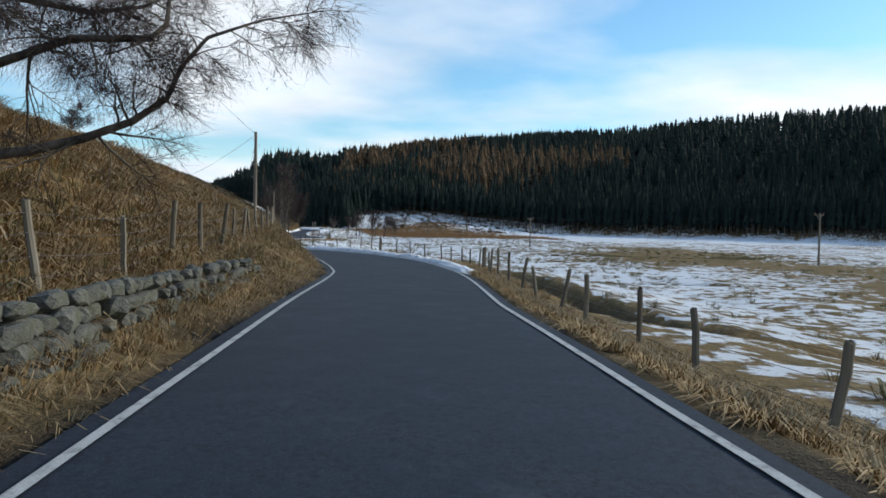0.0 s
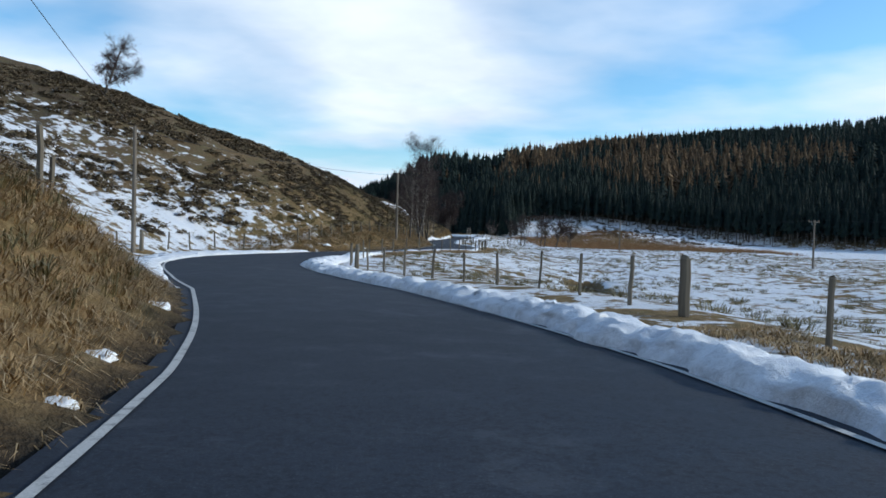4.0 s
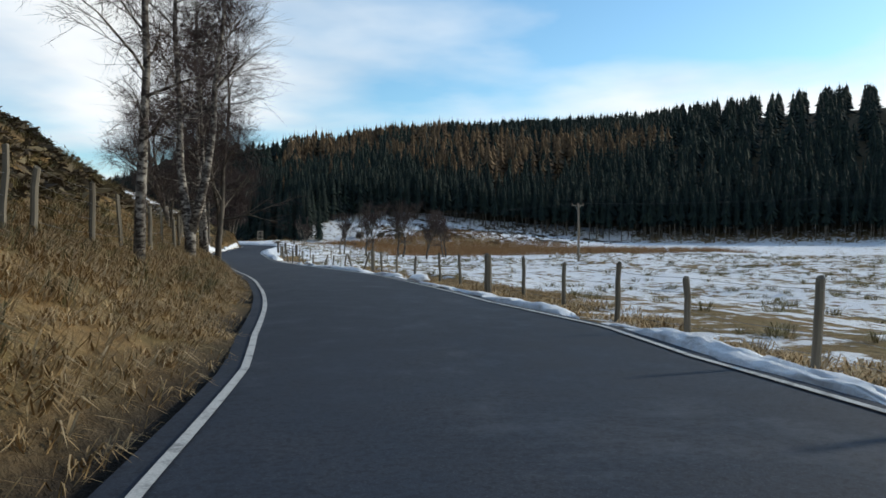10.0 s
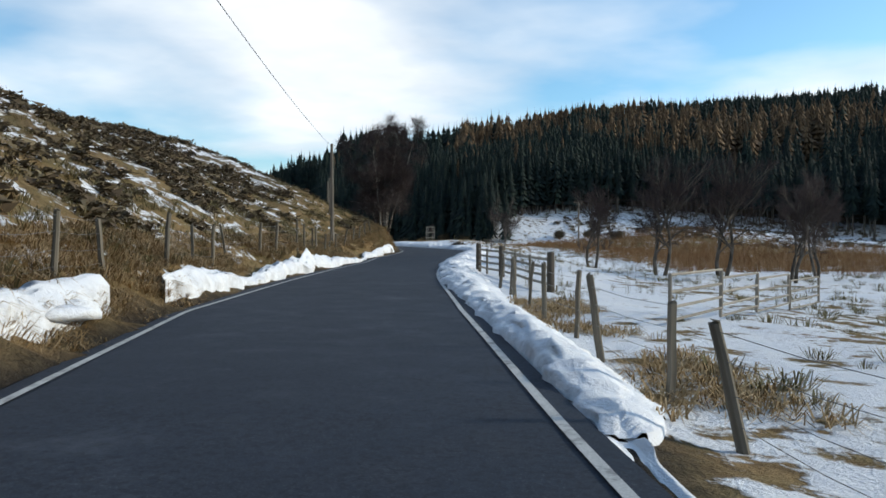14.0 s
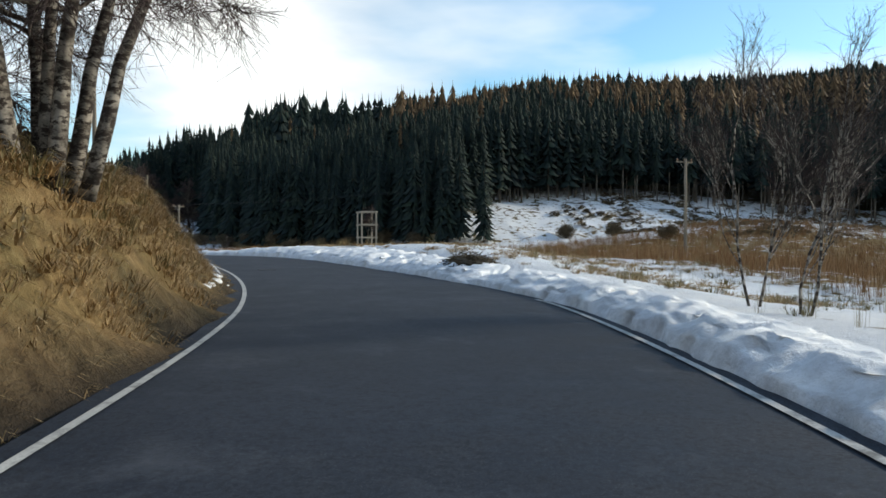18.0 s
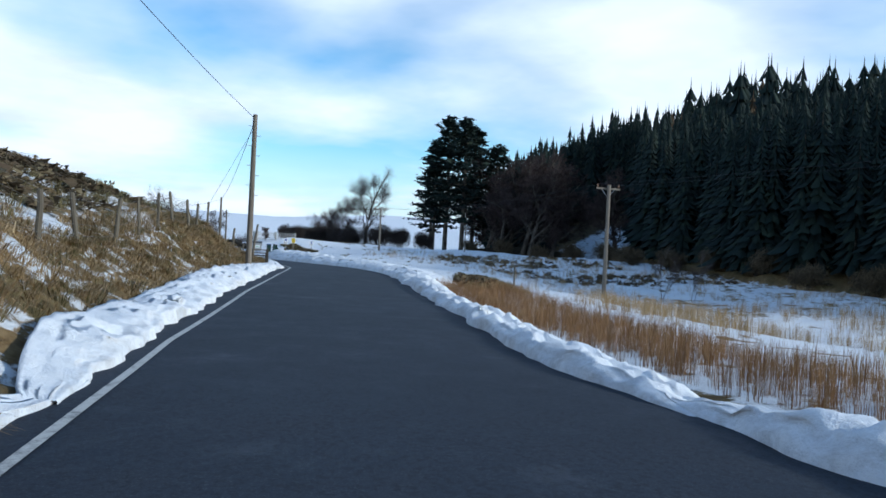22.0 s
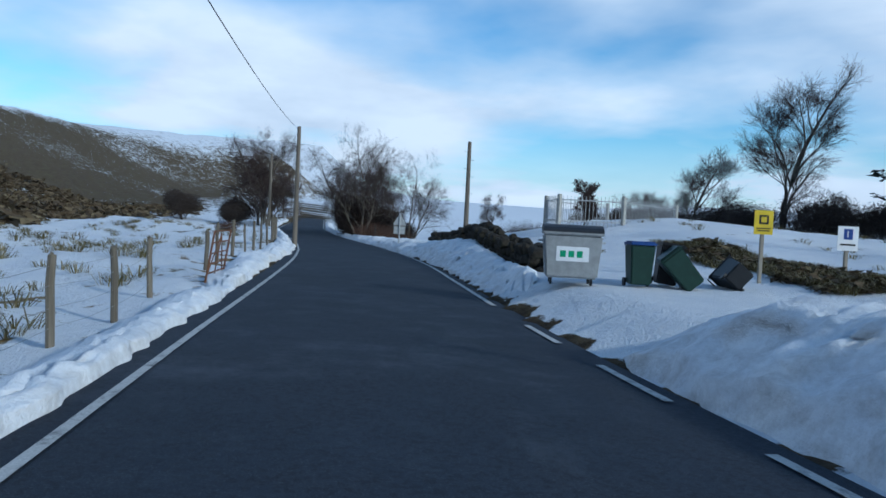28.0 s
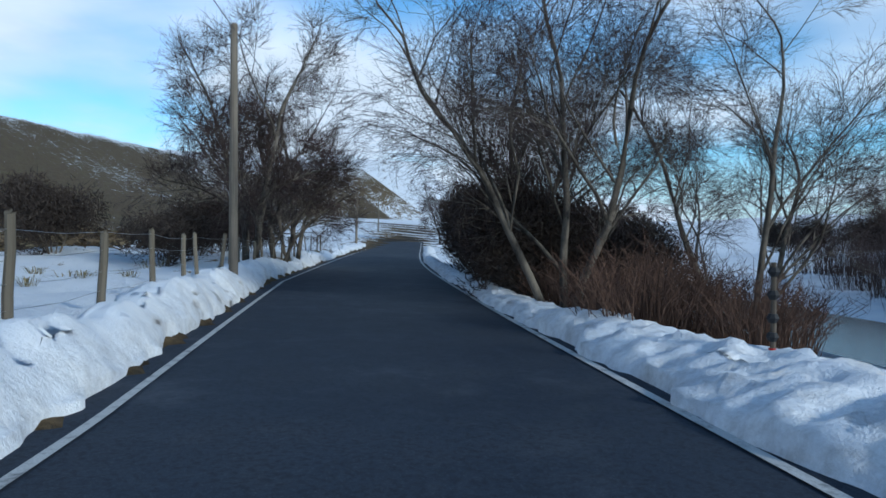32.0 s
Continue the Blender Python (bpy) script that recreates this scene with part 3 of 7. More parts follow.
def land(x, y, masks=False):
    """Height of the ground, and on demand the masks of its cover."""
    shape = np.shape(x)
    x, y = np.ravel(np.asarray(x, float)), np.ravel(np.asarray(y, float))
    s, d = nearest(x, y, LINE3[:, :2], RUN)
    s2, d2 = nearest(x, y, SLACK, RUN)
    zr = np.interp(s, RUN, LINE3[:, 2])
    el, er = edge_l(s) - 0.12, edge_r(s) + 0.12
    rough = fbm(x, y, 3.0, 4, 3) * 0.22 + fbm(x, y, 14.0, 3, 8) * 0.5
    # left: verge, bank, fence line, hill
    fd, fh = np.interp(s, LF_S, LF_D), np.interp(s, LF_S, LF_H)
    u = np.clip((el - 0.55 - d) / np.maximum(el - 0.55 - fd, 0.3), 0, 1)
    bank = -0.05 + (fh + 0.05) * u ** np.interp(s, [190, 205, 235, 245, 265, 275, 296, 303, 332, 340], [0.8, 1.35, 1.35, 0.8, 1.0, 1.2, 1.2, 1.7, 1.7, 0.8])
    past = np.maximum(fd - d, 0)
    hm, hc = np.interp(s2, HL_S, HL_M), np.interp(s2, HL_S, HL_C)
    hill = hc * (1 - np.exp(-past * hm / np.maximum(hc, 0.3)))
    field = -0.25 * smooth(0, 12, past) * smooth(318, 340, s2) - 0.35 * smooth(12, 40, past) * smooth(318, 340, s2)
    moor = smooth(22, 150, past) * 36.0 * smooth(300, 350, s2)
    zl = zr + bank + hill + field + moor + rough * np.clip(past / 4, 0.0, 1.6) + np.where(past < 0.01, u * fbm(x, y, 1.6, 3, 5) * 0.22, 0.22 * fbm(x, y, 1.6, 3, 5))
    # right: verge, fence line, valley, far wooded hill
    gd, gh = np.interp(s, RF_S, RF_D), np.interp(s, RF_S, RF_H)
    u = np.clip((d - er - 0.4) / np.maximum(gd - er - 0.4, 0.3), 0, 1)
    xh = np.interp(s2, RX_S, RX_H)
    near = zr - 0.05 + (gh + 0.05) * u * u * (3 - 2 * u) + (xh - gh) * smooth(gd, 18, d)
    ws, wd = nearest(x, y, WOOD, _wrun)
    inside = np.maximum(wd, 0)
    knoll = 4.2 * np.exp(-(((x + 5) / 34) ** 2 + ((y - 345) / 34) ** 2))
    vale = -2.1 + knoll + 0.9 * smooth(60, 0, -wd) + 125.0 * (1 - np.exp(-inside * np.interp(x, [-240, -170, -130, -100, -70, -45, -15, 30, 120, 220], [0.42, 0.46, 0.48, 0.40, 0.42, 0.39, 0.40, 0.36, 0.37, 0.44]) / 125.0)) + 0.3 * smooth(200, 300, s2)
    vale = vale + 1.6 * smooth(340, 380, s2) * smooth(90, 30, d)
    ditch = -0.95 * ditch_at(x, y)
    river = -1.9 * np.exp(-((d - 15.0) / 6.0) ** 4) * smooth(412, 424, s) * smooth(520, 480, s)
    zrr = near + (vale - (zr + xh)) * smooth(16, 45, d) + rough * np.clip((d - gd) / 5, 0, 1) * 0.8 + ditch + river * 0.6 + 0.95 * np.exp(-((x + 141.5) / 6.5) ** 2 - ((y - 350.0) / 5.0) ** 2)
    z = np.where(d < 0, zl, zrr)
    on = (d > el - 0.5) & (d < er + 0.4)
    z = np.where(on, zr - 0.09, z)
    # the far ring of moor and snow hills
    far = np.hypot(x + 80, y - 200)
    z = z + smooth(420, 1300, far) * 55 * (0.55 + 0.45 * fbm(x, y, 420, 3, 21)) * smooth(-60, -220, x)
    if not masks:
        return z.reshape(shape)
    n = fbm(x, y, 26.0, 3, 12)
    left = d < 0
    # cover of snow 0..1, over the noise of the tussocks at about 0.5
    sl_s = [-60, 40, 66, 74, 84, 105, 118, 135, 165, 182, 200, 232, 246, 268, 285, 300, 318, 332, 345, 640]
    sl_near = [0.05, 0.05, 0.05, 0.50, 0.62, 0.58, 0.34, 0.05, 0.1, 0.42, 0.42, 0.42, 0.05, 0.1, 0.2, 0.58, 0.50, 0.40, 0.66, 0.70]
    sl_hill = [0.05, 0.1, 0.20, 0.48, 0.52, 0.50, 0.36, 0.22, 0.32, 0.42, 0.46, 0.46, 0.42, 0.45, 0.6, 0.66, 0.66, 0.66, 0.72, 0.72]
    snow_l = np.where(past <= 0, np.where(u >= 0, np.interp(s, sl_s, sl_near) * 0.75, 0), np.interp(s, sl_s, sl_near) * (1 - smooth(0, 9, past)) + np.interp(s2, sl_s, sl_hill) * smooth(0, 9, past))
    snow_l = snow_l - 0.22 * smooth(14, 34, past) * smooth(240, 200, s2) - (0.44 - 0.22 * fbm(x, y, 40.0, 3, 27)) * smooth(14, 28, past) * smooth(325, 350, s2) + 0.46 * smooth(108, 130, past + 14 * n) * smooth(325, 350, s2)
    sr_s = [-60, 20, 40, 90, 115, 140, 165, 185, 210, 250, 300, 330, 345, 640]
    sr_near = [0.12, 0.12, 0.40, 0.62, 0.55, 0.48, 0.52, 0.62, 0.78, 0.80, 0.62, 0.78, 0.86, 0.84]
    g0, g1 = gd + np.interp(s, [60, 80], [-0.1, 2]), gd + np.interp(s, [60, 80], [1.4, 10])
    snow_r = np.interp(s, sr_s, sr_near) * (1 - smooth(g0, g1, d)) + smooth(g0, g1, d) * (0.54 + 0.02 * smooth(70, 20, s2) + 0.14 * smooth(200, 240, s2) + 0.08 * smooth(330, 350, s2))
    band = np.exp(-((d - 46 - 10 * n - 0.25 * (s2 - 50)) / 13) ** 2) * smooth(170, 110, s2)
    snow_r = snow_r - 0.30 * band + 0.08 * np.exp(-((d - 24) / 9) ** 2) + 0.07 * n
    snow_r = snow_r - 1.2 * ditch_at(x, y)
    snow_r = np.where(inside > 0, 0.14 + 0.36 * np.exp(-inside / 22) * smooth(-55, -40, x), snow_r)
    snow_r = np.where(((x + 8) / 60) ** 2 + ((y - 338) / 30) ** 2 < 1, np.maximum(snow_r, 0.60), snow_r)
    glade = ((x + 117) / 10) ** 2 + ((y - 404) / 17) ** 2
    snow_r = np.maximum(snow_r, 0.66 * smooth(1.3, 0.6, glade))
    reed = smooth(16, 26, d) * smooth(85, 70, d) * smooth(238, 256, s2) * smooth(310, 296, s2) * smooth(-2, -14, wd)
    snow_r = snow_r - 0.35 * reed
    rough = smooth(14, 19, d) * smooth(60, 45, d) * smooth(318, 330, s2) * smooth(372, 362, s2)
    snow_r = snow_r - (0.11 + 0.12 * n) * rough
    snow = np.where(left, snow_l + 0.08 * n, snow_r + 0.5 * np.exp(-((s - 377) / 7) ** 4) * smooth(20, 8, d))
    snow = np.where(on, 0.0, snow) + smooth(420, 800, far) * (0.05 + 0.35 * fbm(x, y, 260, 3, 31))
    heath = np.where(left, smooth(2, 12, past) * smooth(60, 90, s2) * (0.75 + 0.4 * n) + smooth(18, 30, past) * smooth(320, 345, s2) * (1 - 0.15 * smooth(50, 90, past)), smooth(0, 10, inside) * 0.9)
    soil = np.where(left, smooth(0.75, 0.25, el - d), smooth(0.8, 0.3, d - er) * (1 - np.exp(-((s - 377) / 7) ** 4)))
    soil = np.where(on, 1.0, np.maximum(soil, ditch_at(x, y)))
    return z.reshape(shape), snow.reshape(shape), np.clip(heath, 0, 1).reshape(shape), np.clip(soil, 0, 1).reshape(shape)


def ground_z(x, y):
    return float(land(np.array([x]), np.array([y]))[0])


def lattice(lo, hi, step, out_lo, out_hi):
    a = list(np.arange(lo, hi + 1e-6, step))
    st, v = step, hi
    while v < out_hi:
        st *= 1.18
        v += st
        a.append(v)
    st, v, b = step, lo, []
    while v > out_lo:
        st *= 1.18
        v -= st
        b.append(v)
    return np.array(b[::-1] + a)


gx, gy = lattice(-215, 22, 0.75, -2600, 2600), lattice(-8, 385, 0.75, -1500, 3200)
GX, GY = np.meshgrid(gx, gy)
gz, g_snow, g_heath, g_soil = land(GX, GY, True)
ground = new("ground", grid_mesh("ground", np.stack([GX, GY, gz], -1), GROUND, True, {"snow": g_snow, "heath": g_heath, "soil": g_soil}))
tagged(ground, "tawny rough hillside and valley floor under patchy snow", "ground", kind="structure")

# ---- road ----
rs = np.arange(-55, 520, 0.8)
cols = []
for k in np.linspace(0, 1, 9):
    dd = (edge_l(rs) - np.interp(rs, [196, 206, 234, 252, 260, 345, 360], [0.28, 0.5, 0.28, 0.28, 0.6, 0.6, 0.4])) * (1 - k) + (edge_r(rs) + 0.26) * k
    x, y = spot(rs, dd)
    cols.append(np.stack([x, y, along(rs)[4] + 0.035 * (1 - (2 * k - 1) ** 2) - 0.02], -1))
road = new("road", grid_mesh("road", np.stack(cols, 1), ASPHALT))
tagged(road, "narrow dark asphalt lane, damp and salt-stained", "road", kind="structure")


def stripe(name, s0, s1, off, width, label):
    ss = np.arange(s0, s1 + 1e-6, 0.6)
    a, b = spot(ss, off(ss) - width / 2), spot(ss, off(ss) + width / 2)
    z = along(ss)[4] + 0.004
    ob = new(name, grid_mesh(name, np.stack([np.stack([*a, z], -1), np.stack([*b, z], -1)], 1), LINE))
    return tagged(ob, label, "road marking", kind="structure")


stripe("edge_line", -55, 515, edge_l, 0.095, "worn white edge line along the asphalt")
stripe("edge_line", -55, 256, edge_r, 0.095, "worn white edge line along the asphalt")
for s0 in np.arange(357, 377, 3.4):
    stripe("dashed_line", s0, s0 + 2.0, edge_r, 0.10, "broken white line across the track's mouth")
stripe("edge_line", 378.5, 515, edge_r, 0.11, "worn white edge line along the asphalt")

# ---- snow thrown up along the road ----
def snow_bank(side, s0, s1, keys, label, patchy=0.0):
    """A ploughed ridge of snow beside the road. keys: rows of s, gap to the line, width, height."""
    ss = np.arange(s0, s1, 0.11)
    k = np.array(keys, float)
    gap, wide, high = (np.interp(ss, k[:, 0], k[:, j]) for j in (1, 2, 3))
    wide, high = wide * (0.95 if side > 0 else 1.0), high * (0.72 if side > 0 else 0.38)
    if patchy:
        thin = smooth(-0.15 - (1 - patchy), 0.25, vnoise(ss, 0 * ss, 3.1, 19) + 0.4 * vnoise(ss, 0 * ss, 1.1, 23))
        wide, high = wide * (0.25 + 0.75 * thin), high * thin - 0.12 * (1 - thin)
    taper = np.minimum(1, np.minimum(ss - s0, s1 - ss) / (1.6 if side > 0 else 2.4)).clip(0, 1) ** 0.7
    wide = wide * (0.35 + 0.65 * taper)
    edge = edge_r(ss) if side > 0 else -edge_l(ss)
    n = 21
    rows, grit_shade = [], []
    for j in range(n):
        q = j / (n - 1)
        wob = 0.10 * vnoise(ss, 0 * ss + side * 5, 1.6, 4) + 0.09 * vnoise(ss, 0 * ss + side, 0.4, 6)
        off = edge + gap + wob * (1 - q) + wide * (q + 0.05 * vnoise(ss, 0 * ss + j, 0.6, 2))
        x, y = spot(ss, side * off)
        prof = np.sin(np.pi * min(q * 0.98 + 0.02, 1) ** 0.72) ** 0.8 if 0 < q < 1 else 0.0
        lump = 0.88 + 0.26 * fbm(x, y, 2.2, 3, 9)
        clods = prof * taper * (0.11 * (0.45 - np.abs(vnoise(x, y, 0.62, 3))) + 0.12 * (0.42 - np.abs(vnoise(x, y, 0.33, 13))) + 0.05 * vnoise(x, y, 0.19, 15)) * np.clip(high / 0.25, 0.25, 1.0)
        g = land(x, y)
        if side < 0 and q > 0.04:
            g = np.maximum(g, land(*spot(ss, side * (off + 0.28))) - 0.02)
        g = np.maximum(g, along(ss)[4] - 0.06 if q < 0.35 else -99)
        z = g + clods + high * taper * prof * np.maximum(lump, 0.2) * (0.9 + 0.25 * vnoise(ss, 0 * ss, 6.0, 8)) + ((0.03 if side > 0 else 0.08) if 0 < q < 1 else -0.10)
        rows.append(np.stack([x, y, z], -1))
        # past 330 m the right banks' grey reaches higher, painting their shaded face
        grit_shade.append(np.full(len(ss), max(0.0, 1 - q * 2.0)) if side < 0 else np.clip(1.15 - q * np.interp(ss, [330, 360], [2.0, 0.9]), 0, 1))
    xyz = np.stack(rows, 1)
    if side > 0:
        xyz = xyz[:, ::-1]
        grit_shade = grit_shade[::-1]
    ob = new("snow_bank", grid_mesh("snow_bank", xyz[:, ::-1], SNOW, True, {"grit_shade": np.stack(grit_shade, 1)[:, ::-1]}))
    return tagged(ob, label, "snow bank")


snow_bank(1, 30, 98, [(30, 0.2, 0.9, 0.25), (40, 0.15, 1.3, 0.36), (60, 0.06, 1.8, 0.42), (75, 0.05, 1.7, 0.38), (90, 0.08, 1.7, 0.36), (98, 0.1, 1.5, 0.3)], "lumpy ploughed bank of white snow beside the asphalt")
snow_bank(1, 97, 131, [(97, 0.1, 1.5, 0.3), (108, -0.12, 2.0, 0.36), (116, 0.08, 1.7, 0.4), (124, 0.1, 1.5, 0.36), (131, 0.15, 1.1, 0.26)], "trodden ploughed bank of white snow below a post fence")
snow_bank(1, 130, 159, [(130, 0.15, 1.0, 0.24), (138, 0.3, 0.8, 0.15), (146, 0.58, 0.8, 0.08), (153, 0.7, 0.8, 0.08), (159, 0.45, 1.2, 0.2)], "thin melting strip of snow on a soil verge", 0.35)
snow_bank(1, 158.5, 187, [(158.5, 0.4, 1.5, 0.28), (165, 0.32, 1.3, 0.24), (170, 0.45, 0.7, 0.16), (178, 0.25, 0.6, 0.16), (187, 0.25, 1.0, 0.24)], "thin melting strip of snow on a soil verge", 0.7)
snow_bank(1, 186, 262, [(186, 0.25, 1.1, 0.25), (205, 0.05, 2.0, 0.28), (225, -0.15, 2.2, 0.3), (236, -0.1, 2.2, 0.3), (245, 0.25, 2.0, 0.34), (262, 0.15, 2.2, 0.44)], "smooth wide bank of snow with a cut edge")
snow_bank(1, 261, 300, [(261, 0.05, 2.3, 0.46), (275, 0.0, 3.0, 0.62), (288, 0.0, 3.2, 0.75), (294, 0.0, 2.4, 0.55), (300, 0.0, 1.3, 0.32)], "broad ploughed snow bank with a tyre-marked face")
snow_bank(1, 299, 322, [(299, -0.05, 1.1, 0.34), (308, 0.0, 1.1, 0.40), (316, 0.05, 1.3, 0.45), (322, 0.05, 2.0, 0.55)], "narrow grey-edged snow bank in front of reeds")
snow_bank(1, 321, 337, [(321, 0.05, 2.6, 0.62), (328, 0.12, 3.2, 0.68), (337, 0.15, 3.2, 0.62)], "broad lumpy snow bank with frozen clods")
snow_bank(1, 335, 373, [(335, 0.15, 3.2, 0.6), (346, 0.2, 3.0, 0.55), (354, 0.25, 3.2, 0.75), (366, 0.35, 3.2, 0.95), (373, 0.4, 2.6, 0.7)], "high dirty snow bank with frozen lumps")
snow_bank(1, 379, 428, [(379, 0.4, 1.0, 0.3), (384, 0.4, 1.2, 0.36), (390, 0.25, 1.7, 0.46), (394, 0.08, 2.0, 0.55), (398, 0.05, 2.3, 0.55), (410, 0.2, 2.7, 0.6), (428, 0.02, 1.9, 0.5)], "grey ploughed snow bank below a stone dyke")
snow_bank(1, 427, 500, [(427, 0.05, 1.8, 0.5), (450, 0.2, 1.4, 0.4), (500, 0.4, 1.2, 0.3)], "grey ploughed snow bank below bushes")
snow_bank(-1, 70, 109, [(70, 0.35, 0.4, 0.12), (82, 0.1, 1.4, 0.22), (98, 0.0, 1.7, 0.26), (104, 0.1, 1.0, 0.22), (109, 0.3, 0.4, 0.12)], "low white strip of snow along the lane's outer bend")
snow_bank(-1, 184, 193, [(184, 0.9, 0.35, 0.16), (193, 0.8, 0.4, 0.18)], "small patch of snow on the grass verge")
snow_bank(-1, 196, 246, [(196, 0.7, 0.35, 0.2), (206, 0.6, 0.5, 0.36), (222, 0.62, 0.55, 0.4), (234, 0.45, 0.45, 0.32), (241, 0.5, 0.35, 0.2), (246, 0.5, 0.2, 0.12)], "creamy sunlit snow bank against a grassy bank", 0.15)
snow_bank(-1, 265, 286, [(265, 0.45, 0.3, 0.2), (272, 0.45, 0.5, 0.36), (281, 0.38, 0.5, 0.34), (286, 0.28, 0.4, 0.28)], "creamy sunlit snow bank against a grassy bank", 0.15)
snow_bank(-1, 284, 300, [(284, 0.28, 0.4, 0.26), (291, 0.4, 0.45, 0.26), (296, 0.4, 0.7, 0.36), (300, 0.2, 0.9, 0.42)], "ragged creamy snow strip under a steep grass bank", 0.3)
snow_bank(-1, 299, 334, [(299, 0.2, 0.95, 0.48), (310, 0.45, 1.1, 0.5), (322, 0.5, 1.0, 0.48), (330, 0.55, 0.8, 0.42), (334, 0.4, 0.8, 0.4)], "creamy sunlit snow bank against a grassy bank")
snow_bank(-1, 332, 380, [(332, 0.4, 0.9, 0.4), (346, 0.6, 0.6, 0.3), (354, 0.85, 0.45, 0.3), (363, 0.62, 0.55, 0.36), (370, 0.27, 0.8, 0.4), (380, 0.35, 0.9, 0.4)], "sunlit snow bank at the foot of a post fence")
snow_bank(-1, 379, 411, [(379, 0.35, 0.9, 0.4), (388, 0.62, 0.9, 0.46), (395, 0.2, 1.0, 0.5), (404, 0.15, 0.9, 0.45), (411, 0.3, 0.7, 0.34)], "sunlit snow bank at the foot of a post fence")
snow_bank(-1, 409, 500, [(409, 0.3, 0.7, 0.36), (420, 0.3, 1.2, 0.5), (440, 0.5, 1.2, 0.46), (500, 0.5, 0.9, 0.34)], "sunlit snow bank at the foot of a post fence", 0.2)
for k, (s, d, r) in enumerate([(54, -2.2, 0.2), (56.5, -2.15, 0.16), (58, -2.25, 0.2), (59.5, -2.1, 0.18), (61.5, -2.3, 0.24), (63.5, -2.5, 0.3), (118, -2.7, 0.15), (112.5, -4.2, 0.3), (3.0, -3.2, 0.14), (5.5, -3.1, 0.12), (191, -4.6, 0.5), (180.5, -3.9, 0.5), (182, -3.8, 0.4), (344, -3.0, 0.3), (411.5, -2.9, 0.4), (412.8, -3.0, 0.45), (178, 3.4, 0.25), (156, 3.7, 0.3), (153, 4.0, 0.4)]
                               + [(256 + 0.66 * j + 0.3 * math.sin(j * 2.7), float(edge_l(256 + 0.66 * j)) - 0.72 - 0.12 * math.sin(j * 1.9), 0.19 + 0.004 * j + 0.06 * math.sin(j * 3.1)) for j in range(17)]):
    bm = bmesh.new()
    bmesh.ops.create_icosphere(bm, subdivisions=3, radius=1.0)
    for v in bm.verts:
        f = 1 + 0.35 * noise.noise(v.co * 1.6 + Vector((k * 3.1, 0, 0))) + 0.15 * noise.noise(v.co * 5)
        v.co = Vector((v.co.x * r * 1.5, v.co.y * r, max(v.co.z, -0.3) * r * 0.45)) * f
    for f in bm.faces:
        f.smooth = True
    me = bpy.data.meshes.new("snow_lump")
    bm.to_mesh(me)
    bm.free()
    me.materials.append(SNOW)
    ob = new("snow_lump", me)
    x, y = spot(s, d)
    ob.matrix_basis = at(x, y, max(ground_z(x, y), float(along(s)[4]) - 0.05) + 0.02, way_at(s) + 90 + 20 * math.sin(k * 2.3))
    tagged(ob, "small melting lump of snow on the verge", "snow lump", "snow lumps on the verge")

# ---- fences ----
def post_mesh(k, h, r, square=False):
    bm = bmesh.new()
    rnd = random.Random(k)
    sides = 4 if square else 8
    zs = [-0.35, 0.0, h * 0.35, h * 0.7, h - 0.02, h]
    pts = [(rnd.uniform(-1, 1) * 0.012, rnd.uniform(-1, 1) * 0.012, z) for z in zs]
    tube(bm, pts, [r * (1.06, 1.04, 1.0, 0.97, 0.95, 0.86)[i] * rnd.uniform(0.97, 1.03) for i in range(6)], sides)
    for v in bm.verts:
        if v.co.z > h - 0.03:
            v.co.z += 0.035 * v.co.x / r * rnd.choice((-1, 1)) * 0.6
    me = bpy.data.meshes.new("post")
    bm.to_mesh(me)
    bm.free()
    me.materials.append(POST)
    return me


POSTS = [post_mesh(k, h, r, sq) for k, (h, r, sq) in enumerate([(1.12, 0.05, False), (1.18, 0.055, False), (1.08, 0.048, True), (1.2, 0.052, False), (1.15, 0.045, True), (1.05, 0.055, False)])]
STRAINER = post_mesh(20, 1.22, 0.115)
TALL = post_mesh(21, 2.0, 0.06)


def fence(s0, s1, spacing, off, label, lean=3.0, strands=(0.25, 0.5, 0.78, 1.02), thick=(), seed=1, skip=(), side=-1):
    """Round posts with plain wire. off(s): the offset from the road's line."""
    rnd = random.Random(seed)
    x0, y0 = spot(s0, float(off(s0)))
    fz = ground_z(x0, y0)
    root = holder("wire_fence", at(x0, y0, fz), label, "fence")
    tops = []
    for s in np.arange(s0, s1, spacing):
        s = s + rnd.uniform(-0.25, 0.25)
        if any(a < s < b for a, b in skip):
            tops.append(None)
            continue
        x, y = spot(s, float(off(s)) + rnd.uniform(-0.08, 0.08))
        z = ground_z(x, y)
        big = any(abs(s - t) < spacing * 0.5 for t in thick)
        ob = new("post", STRAINER if big else rnd.choice(POSTS))
        a, b = (0, 0) if big else (rnd.gauss(0, lean), rnd.gauss(0, lean))
        ob.parent = root
        m = at(x - x0, y - y0, z - fz - 0.02, rnd.uniform(0, 360)) @ pose(0, 0, 0, a, b, 0)
        ob.matrix_basis = m
        tops.append((Vector((x - x0, y - y0, z - fz)), m))
    for h in strands:
        run, runs = [], []
        for t in tops:
            if t is None:
                runs.append(run)
                run = []
            else:
                run.append(t[1] @ Vector((0, 0, h)) + Vector((0, 0, 0.02)))
        runs.append(run)
        bm = bmesh.new()
        for run in runs:
            if len(run) > 1:
                fine = []
                for p, q in zip(run, run[1:]):
                    fine += [p, (p + q) / 2 - Vector((0, 0, 0.02 + 0.02 * rnd.random()))]
                tube(bm, fine + [run[-1]], 0.0035, 3, False)
        part("wire", bm, WIRE, root, "slack plain fence wire")
    return root


def lf(s):
    return np.interp(s, LF_S, LF_D)


